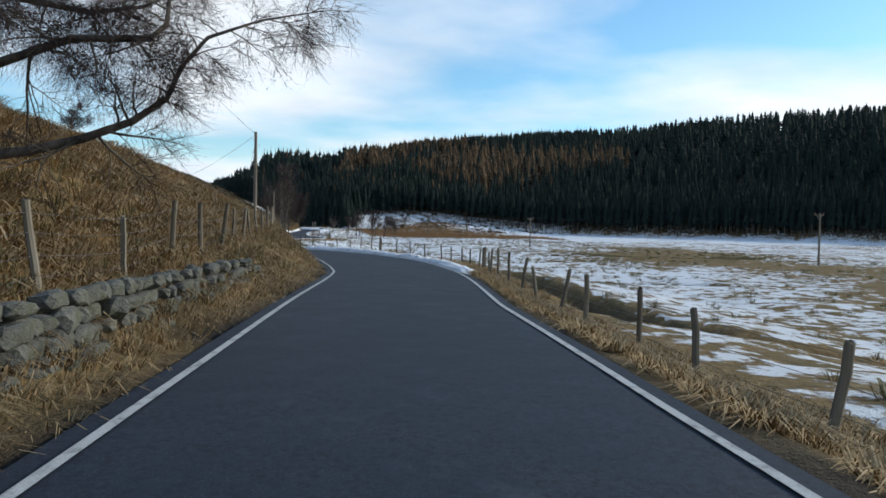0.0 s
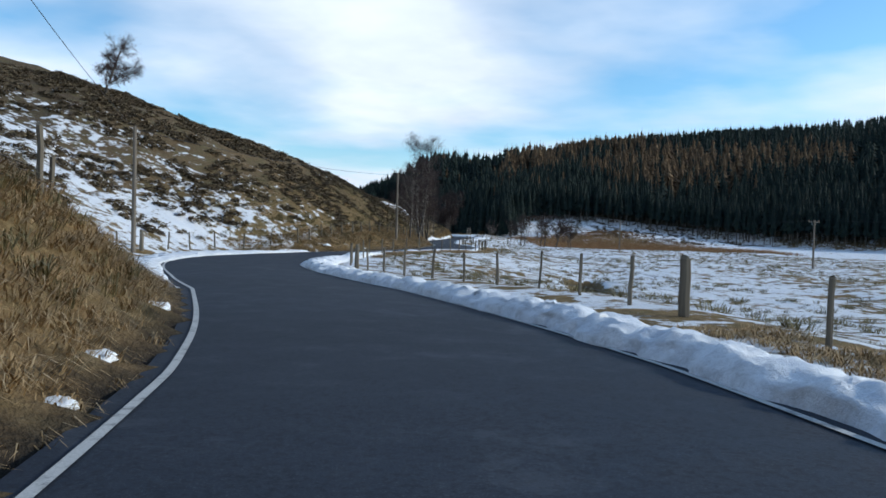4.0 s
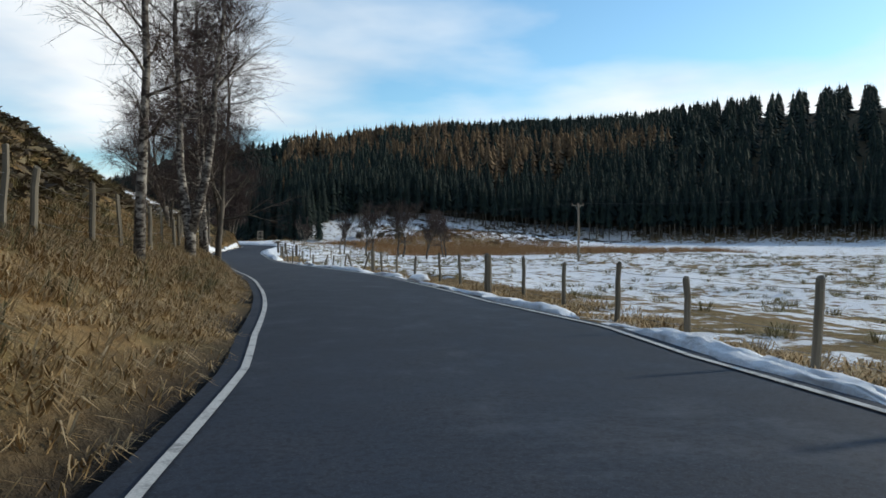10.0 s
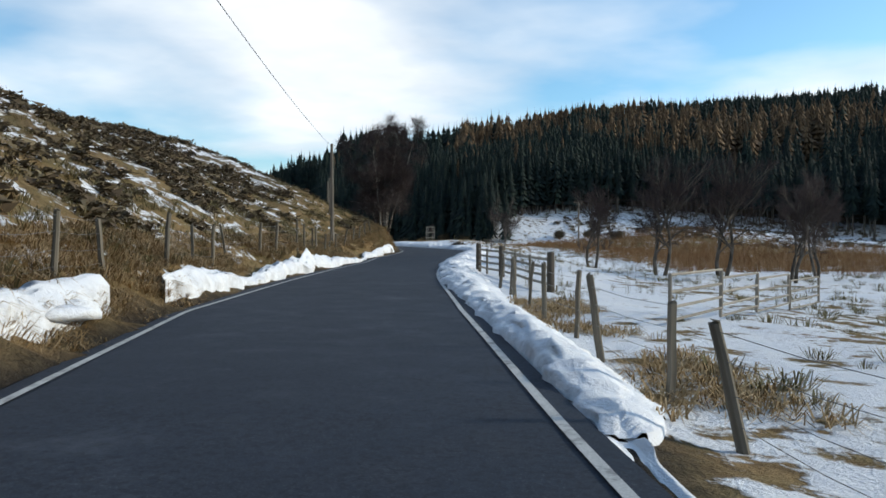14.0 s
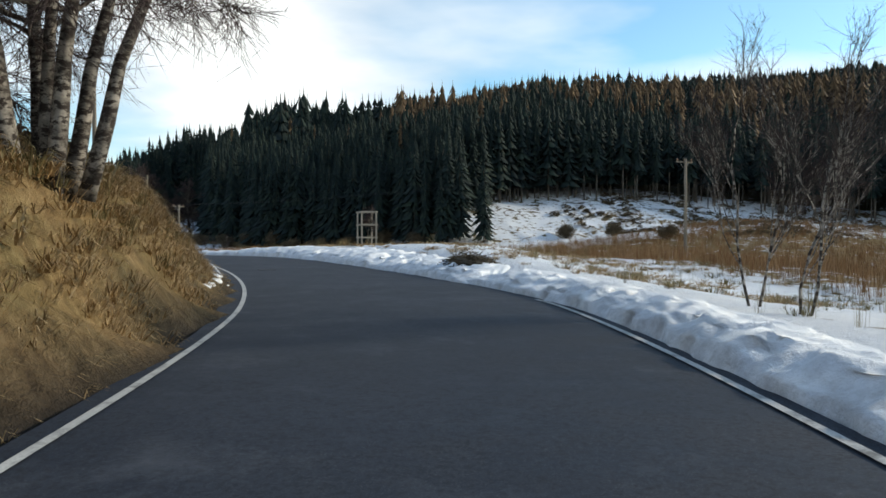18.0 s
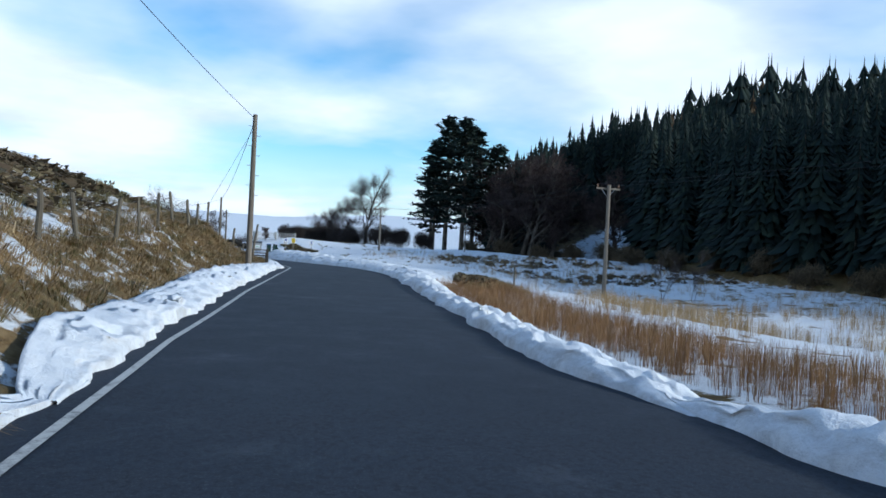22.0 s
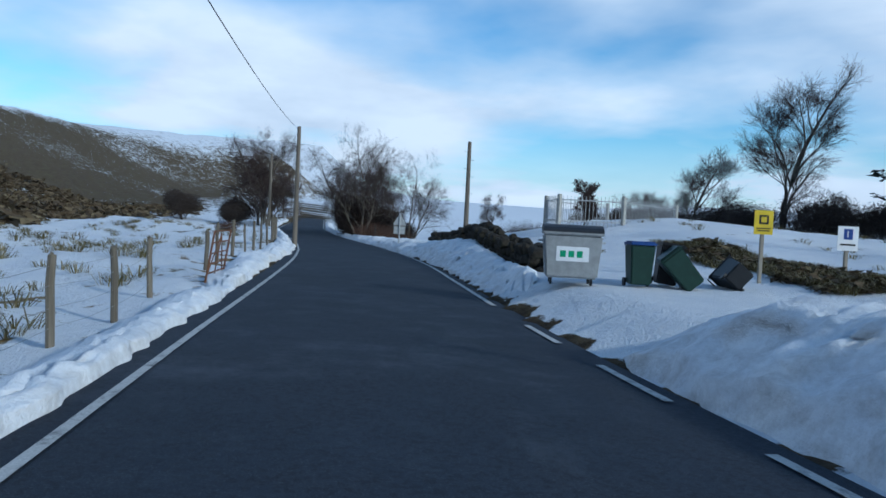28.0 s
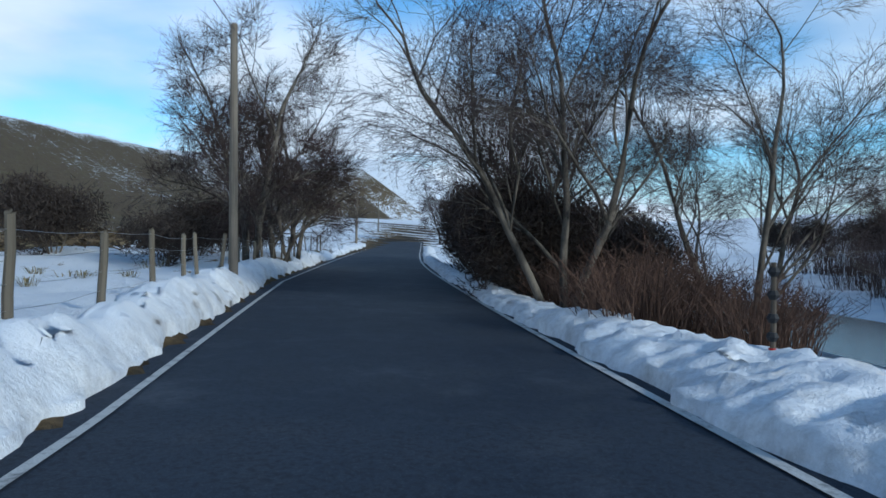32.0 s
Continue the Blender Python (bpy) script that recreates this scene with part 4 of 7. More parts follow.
def rf(s):
    return np.interp(s, RF_S, RF_D)


fence(1.5, 34, 2.6, lf, "leaning weathered wooden post fence above a stone dyke", 4.5, seed=3)
fence(36, 68, 2.7, lf, "weathered post and wire fence on top of a grass bank", 4.0, seed=4)
fence(83, 108, 3.0, lf, "grey post and wire fence in snow below a heather slope", 2.0, thick=(92,), seed=5)
fence(109, 136, 2.2, lf, "weathered post and wire fence along a tawny bank", 4.0, seed=6)
fence(137, 160, 2.6, lf, "post and wire fence among birch trees", 4.0, seed=7)
fence(162, 196, 2.0, lf, "close-set leaning post fence along a grass bank", 6.0, seed=8)
fence(198, 242, 2.5, lf, "leaning post and wire fence on a patchy snow slope", 6.0, seed=9)
fence(268, 297, 2.7, lf, "post and wire fence on top of a steep grass bank", 6.0, seed=10)
fence(299, 329, 2.5, lf, "post and wire fence on top of a tawny bank", 4.0, seed=11)
fence(331, 352, 2.2, lf, "stout post and wire fence with pale netting", 3.0, seed=12, skip=((333.2, 334.6),))
fence(353, 379, 2.3, lf, "stout square-topped post fence in front of a snow field", 1.5, seed=13)
fence(384, 409, 2.2, lf, "stout post and wire fence in front of a snow field", 2.0, seed=14)
fence(411, 470, 2.6, lf, "stout post and wire fence beside a snow bank", 2.5, seed=15)
fence(-2, 30, 2.9, rf, "dark leaning wooden post fence above a ditch", 8.0, strands=(0.3, 0.6, 0.9), seed=21)
fence(31, 62, 2.6, rf, "dark post and wire fence behind ploughed snow", 2.5, seed=22, thick=(38.0,))
fence(63, 91, 2.6, rf, "post and wire fence behind ploughed snow", 3.0, seed=23, thick=(64.0, 88.5))
fence(92, 124, 2.5, lambda s: rf(s) + 0.05, "stout post and wire fence in deep snow", 1.5, seed=24)
fence(125, 160, 2.8, rf, "grey post and wire fence along the valley field", 2.5, seed=25, thick=(147.5,))
fence(161, 187, 2.3, rf, "leaning post and wire fence above a ditch", 8.0, seed=26, thick=(163.0,))

fence(188, 205, 2.4, rf, "grey post and wire fence ending at a rail fence", 4.0, seed=27)

# ---- poles and cables ----
def pole(x, y, top, label, arm=False, pegs=False, lean=0.0, turn=0.0, r=0.12):
    z = ground_z(x, y)
    h = top - z
    root = holder("telegraph_pole" if not arm else "power_pole", at(x, y, z, turn, lean), label, "utility pole")
    bm = bmesh.new()
    tube(bm, [(0, 0, -0.5), (0, 0, 0), (0, 0, h * 0.5), (0, 0, h - 0.04), (0, 0, h)], [r * 1.12, r * 1.1, r * 0.93, r * 0.78, r * 0.6], 10)
    part("shaft", bm, POLE, root)
    if pegs:
        for i, hz in enumerate(np.arange(h - 0.5, h * 0.45, -0.42)):
            bm = bmesh.new()
            w = 0.2 if i % 2 else -0.2
            tube(bm, [(0, 0, hz), (w * 1.25, 0, hz), (w * 1.25, 0, hz + 0.03)], 0.012, 5)
            part("step_peg", bm, STEEL, root)
    if arm:
        bm = bmesh.new()
        box(bm, 1.5, 0.09, 0.11, Matrix.Translation((0, 0.12, h - 0.22)), 0.01)
        part("crossarm", bm, POLE, root)
        for w in (-0.66, 0.0, 0.66):
            bm = bmesh.new()
            tube(bm, [(w, 0.12, h - 0.17), (w, 0.12, h - 0.1), (w, 0.12, h - 0.02), (w, 0.12, h + 0.03)], [0.02, 0.045, 0.05, 0.03], 8)
            part("insulator", bm, CERAMIC, root)
        for w in (-0.4, 0.4):
            bm = bmesh.new()
            tube(bm, [(w, 0.12, h - 0.26), (0, 0.09, h - 0.75)], 0.015, 4)
            part("brace", bm, STEEL, root)
    return Vector((x, y, top))


CERAMIC = plain("glazed_insulator", (0.20, 0.13, 0.09), 0.25)
line_a = [pole(x, y, t, lab, pegs=pg, lean=ln, turn=tn) for x, y, t, lab, pg, ln, tn in [
    (-2.5, -22.0, 8.2, "tall tarred wooden telegraph pole", False, 0, 0),
    (-13.5, 49.2, 7.6, "tall grey telegraph pole with steel step pegs on a bank", True, 0.5, 10),
    (-33.2, 83.7, 6.0, "dark telegraph pole standing in snow at the bend", False, 0.8, 10),
    (-30.9, 124.3, 7.0, "tall grey telegraph pole on a tawny bank", False, 1.0, 0),
    (-41.6, 175.2, 6.9, "grey telegraph pole beside a leaning fence", False, 1.0, 10),
    (-51.4, 222.3, 7.0, "grey telegraph pole on a patchy snow slope", False, 0.8, 10),
    (-66.5, 270.5, 8.6, "brown telegraph pole standing high on a bank", False, 1.5, 20),
    (-91.5, 302.4, 6.5, "brown telegraph pole with step pegs on a bank", True, 1.0, 45),
    (-122.6, 326.2, 4.7, "brown telegraph pole with step pegs beside a snow field", True, 0.6, 60),
    (-156.8, 343.6, 5.2, "pale leaning telegraph pole with step pegs", True, 2.0, 60),
    (-186.2, 353.6, 6.2, "pale leaning telegraph pole among bare trees", False, 1.6, 60),
    (-240.0, 377.0, 5.4, "far dark telegraph pole beside the lane", False, 0.5, 60),
    (-296.0, 402.0, 8.0, "far dark telegraph pole beside the lane", False, 0.5, 60)]]
pole(-150.3, 349.9, 4.7, "pale telegraph pole with step pegs behind a stone dyke", pegs=True, turn=70, lean=-1.0)
pole(-54.5, 232.0, 5.6, "short grey pole behind a fence", r=0.09)
line_b = [pole(x, y, t, lab, arm=True, turn=tn) for x, y, t, lab, tn in [
    (66.0, 30.0, 4.2, "grey power pole with a crossarm in the valley field", 25),
    (41.0, 84.0, 3.9, "grey power pole with a crossarm in the valley field", 25),
    (14.3, 142.9, 3.7, "grey power pole with a crossarm in the valley field", 25),
    (-7.6, 196.2, 4.3, "grey power pole with a crossarm in the snowy field", 20),
    (-32.8, 285.5, 6.5, "grey power pole with a crossarm beside reeds", 30),
    (-82.8, 321.0, 5.25, "pale power pole with a crossarm in snowy reeds", 50),
    (-124.4, 352.1, 5.5, "pale power pole with a crossarm on a snow field", 60)]]
pole(-121.0, 366.5, 4.2, "thin dark power pole beside bare trees", r=0.08)


def cable(name, a, b, sag, r, label):
    bm = bmesh.new()
    n = 14
    pts = [a.lerp(b, k / n) - Vector((0, 0, sag * 4 * (k / n) * (1 - k / n))) for k in range(n + 1)]
    tube(bm, pts, r, 4, False)
    me = bpy.data.meshes.new(name)
    bm.to_mesh(me)
    bm.free()
    me.materials.append(CABLE)
    return tagged(new(name, me), label, "cable")


for a, b in zip(line_a, line_a[1:]):
    cable("overhead_cable", a - Vector((0, 0, 0.18)), b - Vector((0, 0, 0.18)), 0.5, 0.013, "thin black telephone cable between poles")
for a, b in zip(line_b, line_b[1:]):
    cross = (b - a).cross(Vector((0, 0, 1))).normalized()
    for w in (-0.66, 0.66):
        cable("power_cable", a + cross * w, b + cross * w, 0.7, 0.006, "thin power cable between crossarm poles")
for (px, py), q, top in (((-16.5, 55.5), line_a[1], 6.9), ((-15.2, 53.0), line_a[1], 7.0), ((-100.5, 306.0), line_a[7], 6.0)):
    cable("stay_wire", Vector((q.x, q.y, top)) if top < q.z else q, Vector((px, py, ground_z(px, py))), 0.0, 0.008, "taut steel stay wire of a pole")

# ---- the wooded hill ----
def spruce(k, whorls, fans, bare, wide=0.17):
    """Vertices, faces and material slots of one conifer of height 1."""
    r = np.random.default_rng(k)
    v, f, m = [], [], []
    for z, rad in ((0.0, 0.012), (0.97, 0.0035)):
        v += [(rad * math.cos(t), rad * math.sin(t), z) for t in (0, 1.57, 3.14, 4.71)]
    f += [(j, (j + 1) % 4, 4 + (j + 1) % 4, 4 + j) for j in range(4)]
    m += [1] * 4
    for i in range(whorls):
        q = i / (whorls - 1)
        z = bare + (0.985 - bare) * q ** 0.9
        rad = wide * (1 - q) ** 0.8 * r.uniform(0.78, 1.18) + 0.007
        if bare > 0.3 and i == 0:
            rad *= 0.6
        t0 = r.uniform(0, 6.28)
        for j in range(fans):
            t = t0 + 6.283 * j / fans + r.uniform(-0.25, 0.25)
            rr = rad * r.uniform(0.6, 1.2)
            w = 2.5 / fans
            up, dn = max(0.022 + 0.085 * (1 - q), 1.15 * (0.985 - bare) / (whorls - 1)), 0.035 * (1 - q) + 0.008
            n = len(v)
            v += [(0, 0, z + up), (rr * 0.62 * math.cos(t - w), rr * 0.62 * math.sin(t - w), z - dn * 0.4), (rr * math.cos(t), rr * math.sin(t), z - dn), (rr * 0.62 * math.cos(t + w), rr * 0.62 * math.sin(t + w), z - dn * 0.4)]
            f += [(n, n + 1, n + 2), (n, n + 2, n + 3)]
            m += [0, 0]
    n = len(v)
    v += [(0.016, 0, 0.93), (-0.008, 0.014, 0.93), (-0.008, -0.014, 0.93), (0, 0, 1.0)]
    f += [(n, n + 1, n + 3), (n + 1, n + 2, n + 3), (n + 2, n, n + 3)]
    m += [0] * 3
    return np.array(v), f, m


def plant(name, kinds, places, materials, label):
    """One joined mesh of many plants. places: rows of x, y, z, height, breadth, turn, kind."""
    allv, tri, quad, mt, mq = [], [], [], [], []
    n = 0
    places = np.asarray(places, float)
    for k, (v, f, m) in enumerate(kinds):
        rows = places[places[:, 6].astype(int) == k]
        if not len(rows):
            continue
        f3, f4 = np.array([g for g in f if len(g) == 3], int).reshape(-1, 3), np.array([g for g in f if len(g) == 4], int).reshape(-1, 4)
        m3, m4 = np.array([a for a, g in zip(m, f) if len(g) == 3], int), np.array([a for a, g in zip(m, f) if len(g) == 4], int)
        c, s = np.cos(rows[:, 5])[:, None], np.sin(rows[:, 5])[:, None]
        b, h = rows[:, 4][:, None], rows[:, 3][:, None]
        allv.append(np.stack([(v[:, 0] * c - v[:, 1] * s) * b + rows[:, :1], (v[:, 0] * s + v[:, 1] * c) * b + rows[:, 1:2], v[:, 2] * h + rows[:, 2:3]], -1).reshape(-1, 3))
        base = n + np.arange(len(rows))[:, None, None] * len(v)
        tri.append((f3[None] + base).reshape(-1, 3))
        quad.append((f4[None] + base).reshape(-1, 4))
        mt.append(np.tile(m3, len(rows)))
        mq.append(np.tile(m4, len(rows)))
        n += len(rows) * len(v)
    V, F3, F4 = np.vstack(allv), np.vstack(tri), np.vstack(quad)
    me = bpy.data.meshes.new(name)
    me.vertices.add(len(V))
    me.vertices.foreach_set("co", V.reshape(-1).astype(np.float32))
    me.loops.add(F3.size + F4.size)
    me.loops.foreach_set("vertex_index", np.r_[F3.reshape(-1), F4.reshape(-1)].astype(np.int32))
    me.polygons.add(len(F3) + len(F4))
    me.polygons.foreach_set("loop_start", np.r_[np.arange(len(F3)) * 3, F3.size + np.arange(len(F4)) * 4].astype(np.int32))
    me.polygons.foreach_set("material_index", np.r_[np.concatenate(mt), np.concatenate(mq)].astype(np.int32))
    me.update(calc_edges=True)
    for m in materials:
        me.materials.append(m)
    return tagged(new(name, me), label, "wood" if "wood" in name else "plants", kind="stuff")


def wood_places():
    r = np.random.default_rng(11)
    rows, larch = [], []
    tw = np.gradient(WOOD, axis=0)
    tw /= np.hypot(*tw.T)[:, None]
    rt = np.c_[tw[:, 1], -tw[:, 0]]
    for depth0, depth1, step in ((2, 30, 2.5), (30, 110, 4.0), (110, 340, 6.4)):
        for dep in np.arange(depth0, depth1, step):
            for q in np.arange(0, _wrun[-1], step):
                i = min(np.searchsorted(_wrun, q), len(WOOD) - 1)
                p = WOOD[i] + rt[i] * (dep + r.uniform(-0.45, 0.45) * step) + tw[i] * r.uniform(-0.5, 0.5) * step
                rows.append((p[0], p[1], dep, step))
    p = np.array(rows)
    # drop those that a bend of the line brings too near to its foot
    _, wd = nearest(p[:, 0], p[:, 1], WOOD, _wrun)
    ok = wd > 1.0
    knoll = ((p[:, 0] + 8) / 42) ** 2 + ((p[:, 1] - 338) / 19) ** 2 < 1
    track = np.abs((p[:, 0] + 112) * 0.94 + (p[:, 1] - 385) * 0.34) < 8
    track &= (p[:, 1] > 372) & (p[:, 1] < 430)
    track |= ((p[:, 0] + 117) / 8) ** 2 + ((p[:, 1] - 402) / 13) ** 2 < 1
    ok &= ~knoll & ~track & (p[:, 0] > -300) & (p[:, 1] > -60) & (p[:, 1] < 660)
    return p[ok]


wp = wood_places()
wz = land(wp[:, 0], wp[:, 1])
_r = np.random.default_rng(5)
hi = np.where(wp[:, 2] < 40, 15.5, 14.5) * _r.normal(1.0, 0.09, len(wp)).clip(0.7, 1.2) * np.where(wp[:, 3] > 6, 1.12, 1.0) * np.interp(wp[:, 0], [-150, -125, -100, -85, -60, -35], [1.22, 1.22, 1.06, 0.93, 0.80, 0.87]) * np.where(wp[:, 2] > 130, np.interp(wp[:, 0], [-140, -60, -10, 10], [1.2, 1.2, 0.92, 1.0]), 1.0)
br = hi * np.where(wp[:, 3] > 6, 1.25, np.where(wp[:, 3] > 4, 1.05, 0.95)) * _r.uniform(0.85, 1.2, len(wp))
is_larch = (wp[:, 2] > 90) & (wp[:, 2] < 200) & (wp[:, 0] > -75) & (wp[:, 0] < 105) & (_r.random(len(wp)) < 0.85) & (vnoise(wp[:, 0], wp[:, 1], 60, 3) > -0.45)
is_larch |= (_r.random(len(wp)) < 0.04) & (wp[:, 2] > 30) & (wp[:, 0] < 60)
kind = np.where((wp[:, 2] < 16) & (wp[:, 0] > -46), _r.integers(0, 3, len(wp)), np.where(wp[:, 2] < 60, _r.integers(3, 6, len(wp)), _r.integers(6, 9, len(wp))))
kind = np.where((wp[:, 2] < 26) & (wp[:, 0] < -46), _r.integers(9, 12, len(wp)), kind)
KINDS = [spruce(k, 17, 7, 0.36, 0.14) for k in range(3)] + [spruce(10 + k, 12, 6, 0.2, 0.17) for k in range(3)] + [spruce(20 + k, 8, 6, 0.12, 0.21) for k in range(3)] + [spruce(30 + k, 24, 8, 0.07, 0.155) for k in range(3)]
wt_rows = np.stack([wp[:, 0], wp[:, 1], wz - 0.2, hi, br, _r.uniform(0, 6.28, len(wp)), kind], -1)
plant("spruce_wood", KINDS, wt_rows[~is_larch], [SPRUCE, BARK], "dense dark spruce wood covering the far slope")
plant("larch_wood", KINDS, wt_rows[is_larch], [LARCH, BARK], "reddish-brown bare larch wood near the ridge")


# ---- broadleaved trees in winter ----
def bare_tree(seed, h, trunks=1, spread=0.55, first=0.3, droop=0.0, twig_n=6, r0=None, up=0.25, lean=0.12, cap=3, tw=1.0, stems=()):
    """Limbs and fine twigs of a leafless tree. Returns two bmeshes."""
    rnd = random.Random(seed)
    limbs, twigs = bmesh.new(), bmesh.new()
    r0 = r0 or h * 0.022

    def spike(p, way, length, w):
        side = way.orthogonal().normalized()
        b = way.cross(side)
        a = [twigs.verts.new(p + side * w * math.cos(t) + b * w * math.sin(t)) for t in (0, 2.1, 4.2)]
        e = twigs.verts.new(p + way * length)
        for j in range(3):
            twigs.faces.new((a[j], a[(j + 1) % 3], e))

    def twig(p, way, length):
        """A spray: one long twig with short ones off it."""
        w = (0.0045 + 0.0030 * h / 8) * tw
        spike(p, way, length, w)
        for q in (0.2, 0.4, 0.6, 0.78):
            d = (way + Vector((rnd.gauss(0, 0.5), rnd.gauss(0, 0.5), rnd.gauss(0, 0.4) - droop * 0.9))).normalized()
            spike(p + way * length * q, d, length * rnd.uniform(0.35, 0.7), w * 0.8)

    def grow(p, way, length, r, level):
        n = 4 if level < 2 else 3
        pts, rad = [p.copy()], [r]
        w = way.copy()
        for k in range(n):
            w = (w + Vector((rnd.gauss(0, 0.14), rnd.gauss(0, 0.14), rnd.gauss(0, 0.09) + up * 0.12 - droop * 0.10 * level))).normalized()
            p = p + w * length / n
            pts.append(p.copy())
            rad.append(max(r * (1 - 0.45 * (k + 1) / n), 0.006))
        tube(limbs, pts, rad, 8 if level == 0 else 5 if level < 3 else 3, level == 0)
        if level >= cap - 1:
            for _ in range(twig_n if level >= cap else twig_n // 2):
                q = pts[rnd.randint(1, len(pts) - 1)].lerp(pts[rnd.randint(1, len(pts) - 1)], rnd.random() * 0.5)
                tw = (w * 0.8 + Vector((rnd.gauss(0, 0.55), rnd.gauss(0, 0.55), rnd.gauss(0, 0.4) + up * 0.3 - droop * 0.9))).normalized()
                twig(q, tw, h * rnd.uniform(0.05, 0.105) * (0.7 if h > 14 else 1.0))
        if level >= cap:
            return
        kids = rnd.randint(3, 4) if level else rnd.randint(5, 7)
        for k in range(kids):
            f = first + (1 - first) * (k + rnd.random()) / kids if level == 0 else rnd.uniform(0.25, 1.0)
            i = min(int(f * n), n - 1)
            q = pts[i].lerp(pts[i + 1], f * n - i)
            t = rnd.uniform(0, 6.28) + k * 2.4
            side = w.orthogonal().normalized()
            b = w.cross(side)
            out = side * math.cos(t) + b * math.sin(t)
            a = spread * rnd.uniform(0.7, 1.25)
            nw = (w * math.cos(a) + out * math.sin(a) + Vector((0, 0, up * 0.4))).normalized()
            grow(q, nw, length * rnd.uniform(0.42, 0.66) * (1 - 0.25 * f if level == 0 else 1), r * (1 - 0.45 * f) * rnd.uniform(0.45, 0.62), level + 1)
        grow(pts[-1], w, length * 0.5, rad[-1], level + 1)

    for pts, ra, rb, bare in stems:
        pts = [Vector(p) for p in pts]
        tube(limbs, pts, [ra + (rb - ra) * j / (len(pts) - 1) for j in range(len(pts))], 9, True)
        run = [(pts[j + 1] - pts[j]).length for j in range(len(pts) - 1)]
        q = sum(run) * bare
        while q < sum(run):
            j, rest = 0, q
            while j < len(run) - 1 and rest > run[j]:
                rest -= run[j]
                j += 1
            w = (pts[j + 1] - pts[j]).normalized()
            f = q / sum(run)
            out = Vector((rnd.gauss(0, 1), rnd.gauss(0, 1), rnd.gauss(0.1, 0.7) - droop)).normalized()
            grow(pts[j] + w * rest, (w * 0.5 + out * spread * 1.5).normalized(), sum(run) * rnd.uniform(0.09, 0.2) * (1.15 - 0.4 * f), max((ra + (rb - ra) * f) * 0.42, 0.012), 2)
            q += sum(run) * rnd.uniform(0.025, 0.055)
        grow(pts[-1], (pts[-1] - pts[-2]).normalized(), sum(run) * 0.18, rb, 1)
    for k in range(0 if stems else trunks):
        t = 6.28 * k / max(trunks, 1) + rnd.random()
        a = lean * (0.3 if trunks == 1 else 1.0) * rnd.uniform(0.6, 1.4)
        base = Vector((math.cos(t), math.sin(t), 0)) * (0.0 if trunks == 1 else r0 * 1.6)
        grow(base - Vector((0, 0, 0.25)), Vector((math.cos(t) * math.sin(a), math.sin(t) * math.sin(a), math.cos(a))), h * rnd.uniform(0.5, 0.6), r0 * (1 if trunks == 1 else 0.72), 0)
    for f in limbs.faces:
        f.smooth = True
    return limbs, twigs


def tree(name, x, y, label, turn=0.0, bark=None, z=None, **kw):
    root = holder(name, at(x, y, ground_z(x, y) if z is None else z, turn), label, "tree")
    limbs, twigs = bare_tree(**kw)
    part("trunk", limbs, bark or BARK, root)
    part("crown", twigs, TWIG, root, "leafless crown of fine purplish twigs")
    return root


def sited(root, x, y, turn, scale=1.0, label="", dz=0.0):
    c = copy_thing(root, at(x, y, ground_z(x, y) + dz, turn))
    c.scale = (scale, scale, scale)
    if label:
        tagged(c, label)
    return c


x, y = spot(13.2, -6.75)
z = ground_z(x, y)
OLD_LIMBS = [([(0, 0, -0.3), (-0.05, 0, 1.2), (0.05, 0, 2.4), (-0.1, 0.05, 4.2), (0.0, 0.1, 6.0), (-0.2, 0.2, 8.2), (0.0, 0.3, 10.0)], 0.24, 0.05, 0.4),
             ([(0.05, 0, 3.97 - z), (0.76, -0.1, 4.17 - z), (1.7, -0.2, 4.45 - z), (2.95, -0.1, 4.49 - z), (3.2, 0, 4.75 - z), (3.2, 0.1, 5.3 - z), (3.0, 0.2, 6.2 - z)], 0.085, 0.03, 0.2),
             ([(0.05, 0, 2.5 - z), (0.76, 0.2, 2.63 - z), (1.57, 0.4, 2.87 - z), (2.4, 0.5, 3.2 - z), (3.0, 0.5, 3.6 - z), (3.26, 0.5, 4.17 - z), (3.75, 0.4, 4.65 - z), (4.5, 0.4, 4.9 - z)], 0.10, 0.022, 0.3),
             ([(0, 0.1, 5.3 - z), (0.75, 0.3, 5.2 - z), (1.6, 0.6, 5.1 - z), (2.4, 0.9, 5.3 - z), (3.4, 1.2, 5.9 - z)], 0.07, 0.02, 0.2),
             ([(0, 0, 3.4 - z), (-0.7, -0.6, 3.9 - z), (-1.6, -1.2, 4.6 - z), (-2.8, -1.6, 5.4 - z)], 0.09, 0.025, 0.25),
             ([(0, 0, 4.4 - z), (-0.5, 0.8, 5.0 - z), (-1.0, 1.9, 5.9 - z), (-1.3, 3.0, 6.6 - z)], 0.09, 0.025, 0.25)]
tree("birch_tree", x, y, "old dark-barked birch with wide low limbs beside the dyke", 0, BARK, seed=4, h=7.0, spread=0.8, droop=0.12, twig_n=3, up=0.05, cap=4, tw=0.5, stems=OLD_LIMBS)
tree("round_tree", -64.8, 121.7, "small round-crowned bare tree on the hilltop", 0, seed=8, h=7.6, spread=0.95, first=0.16, cap=4, twig_n=4, up=0.12, tw=1.3)
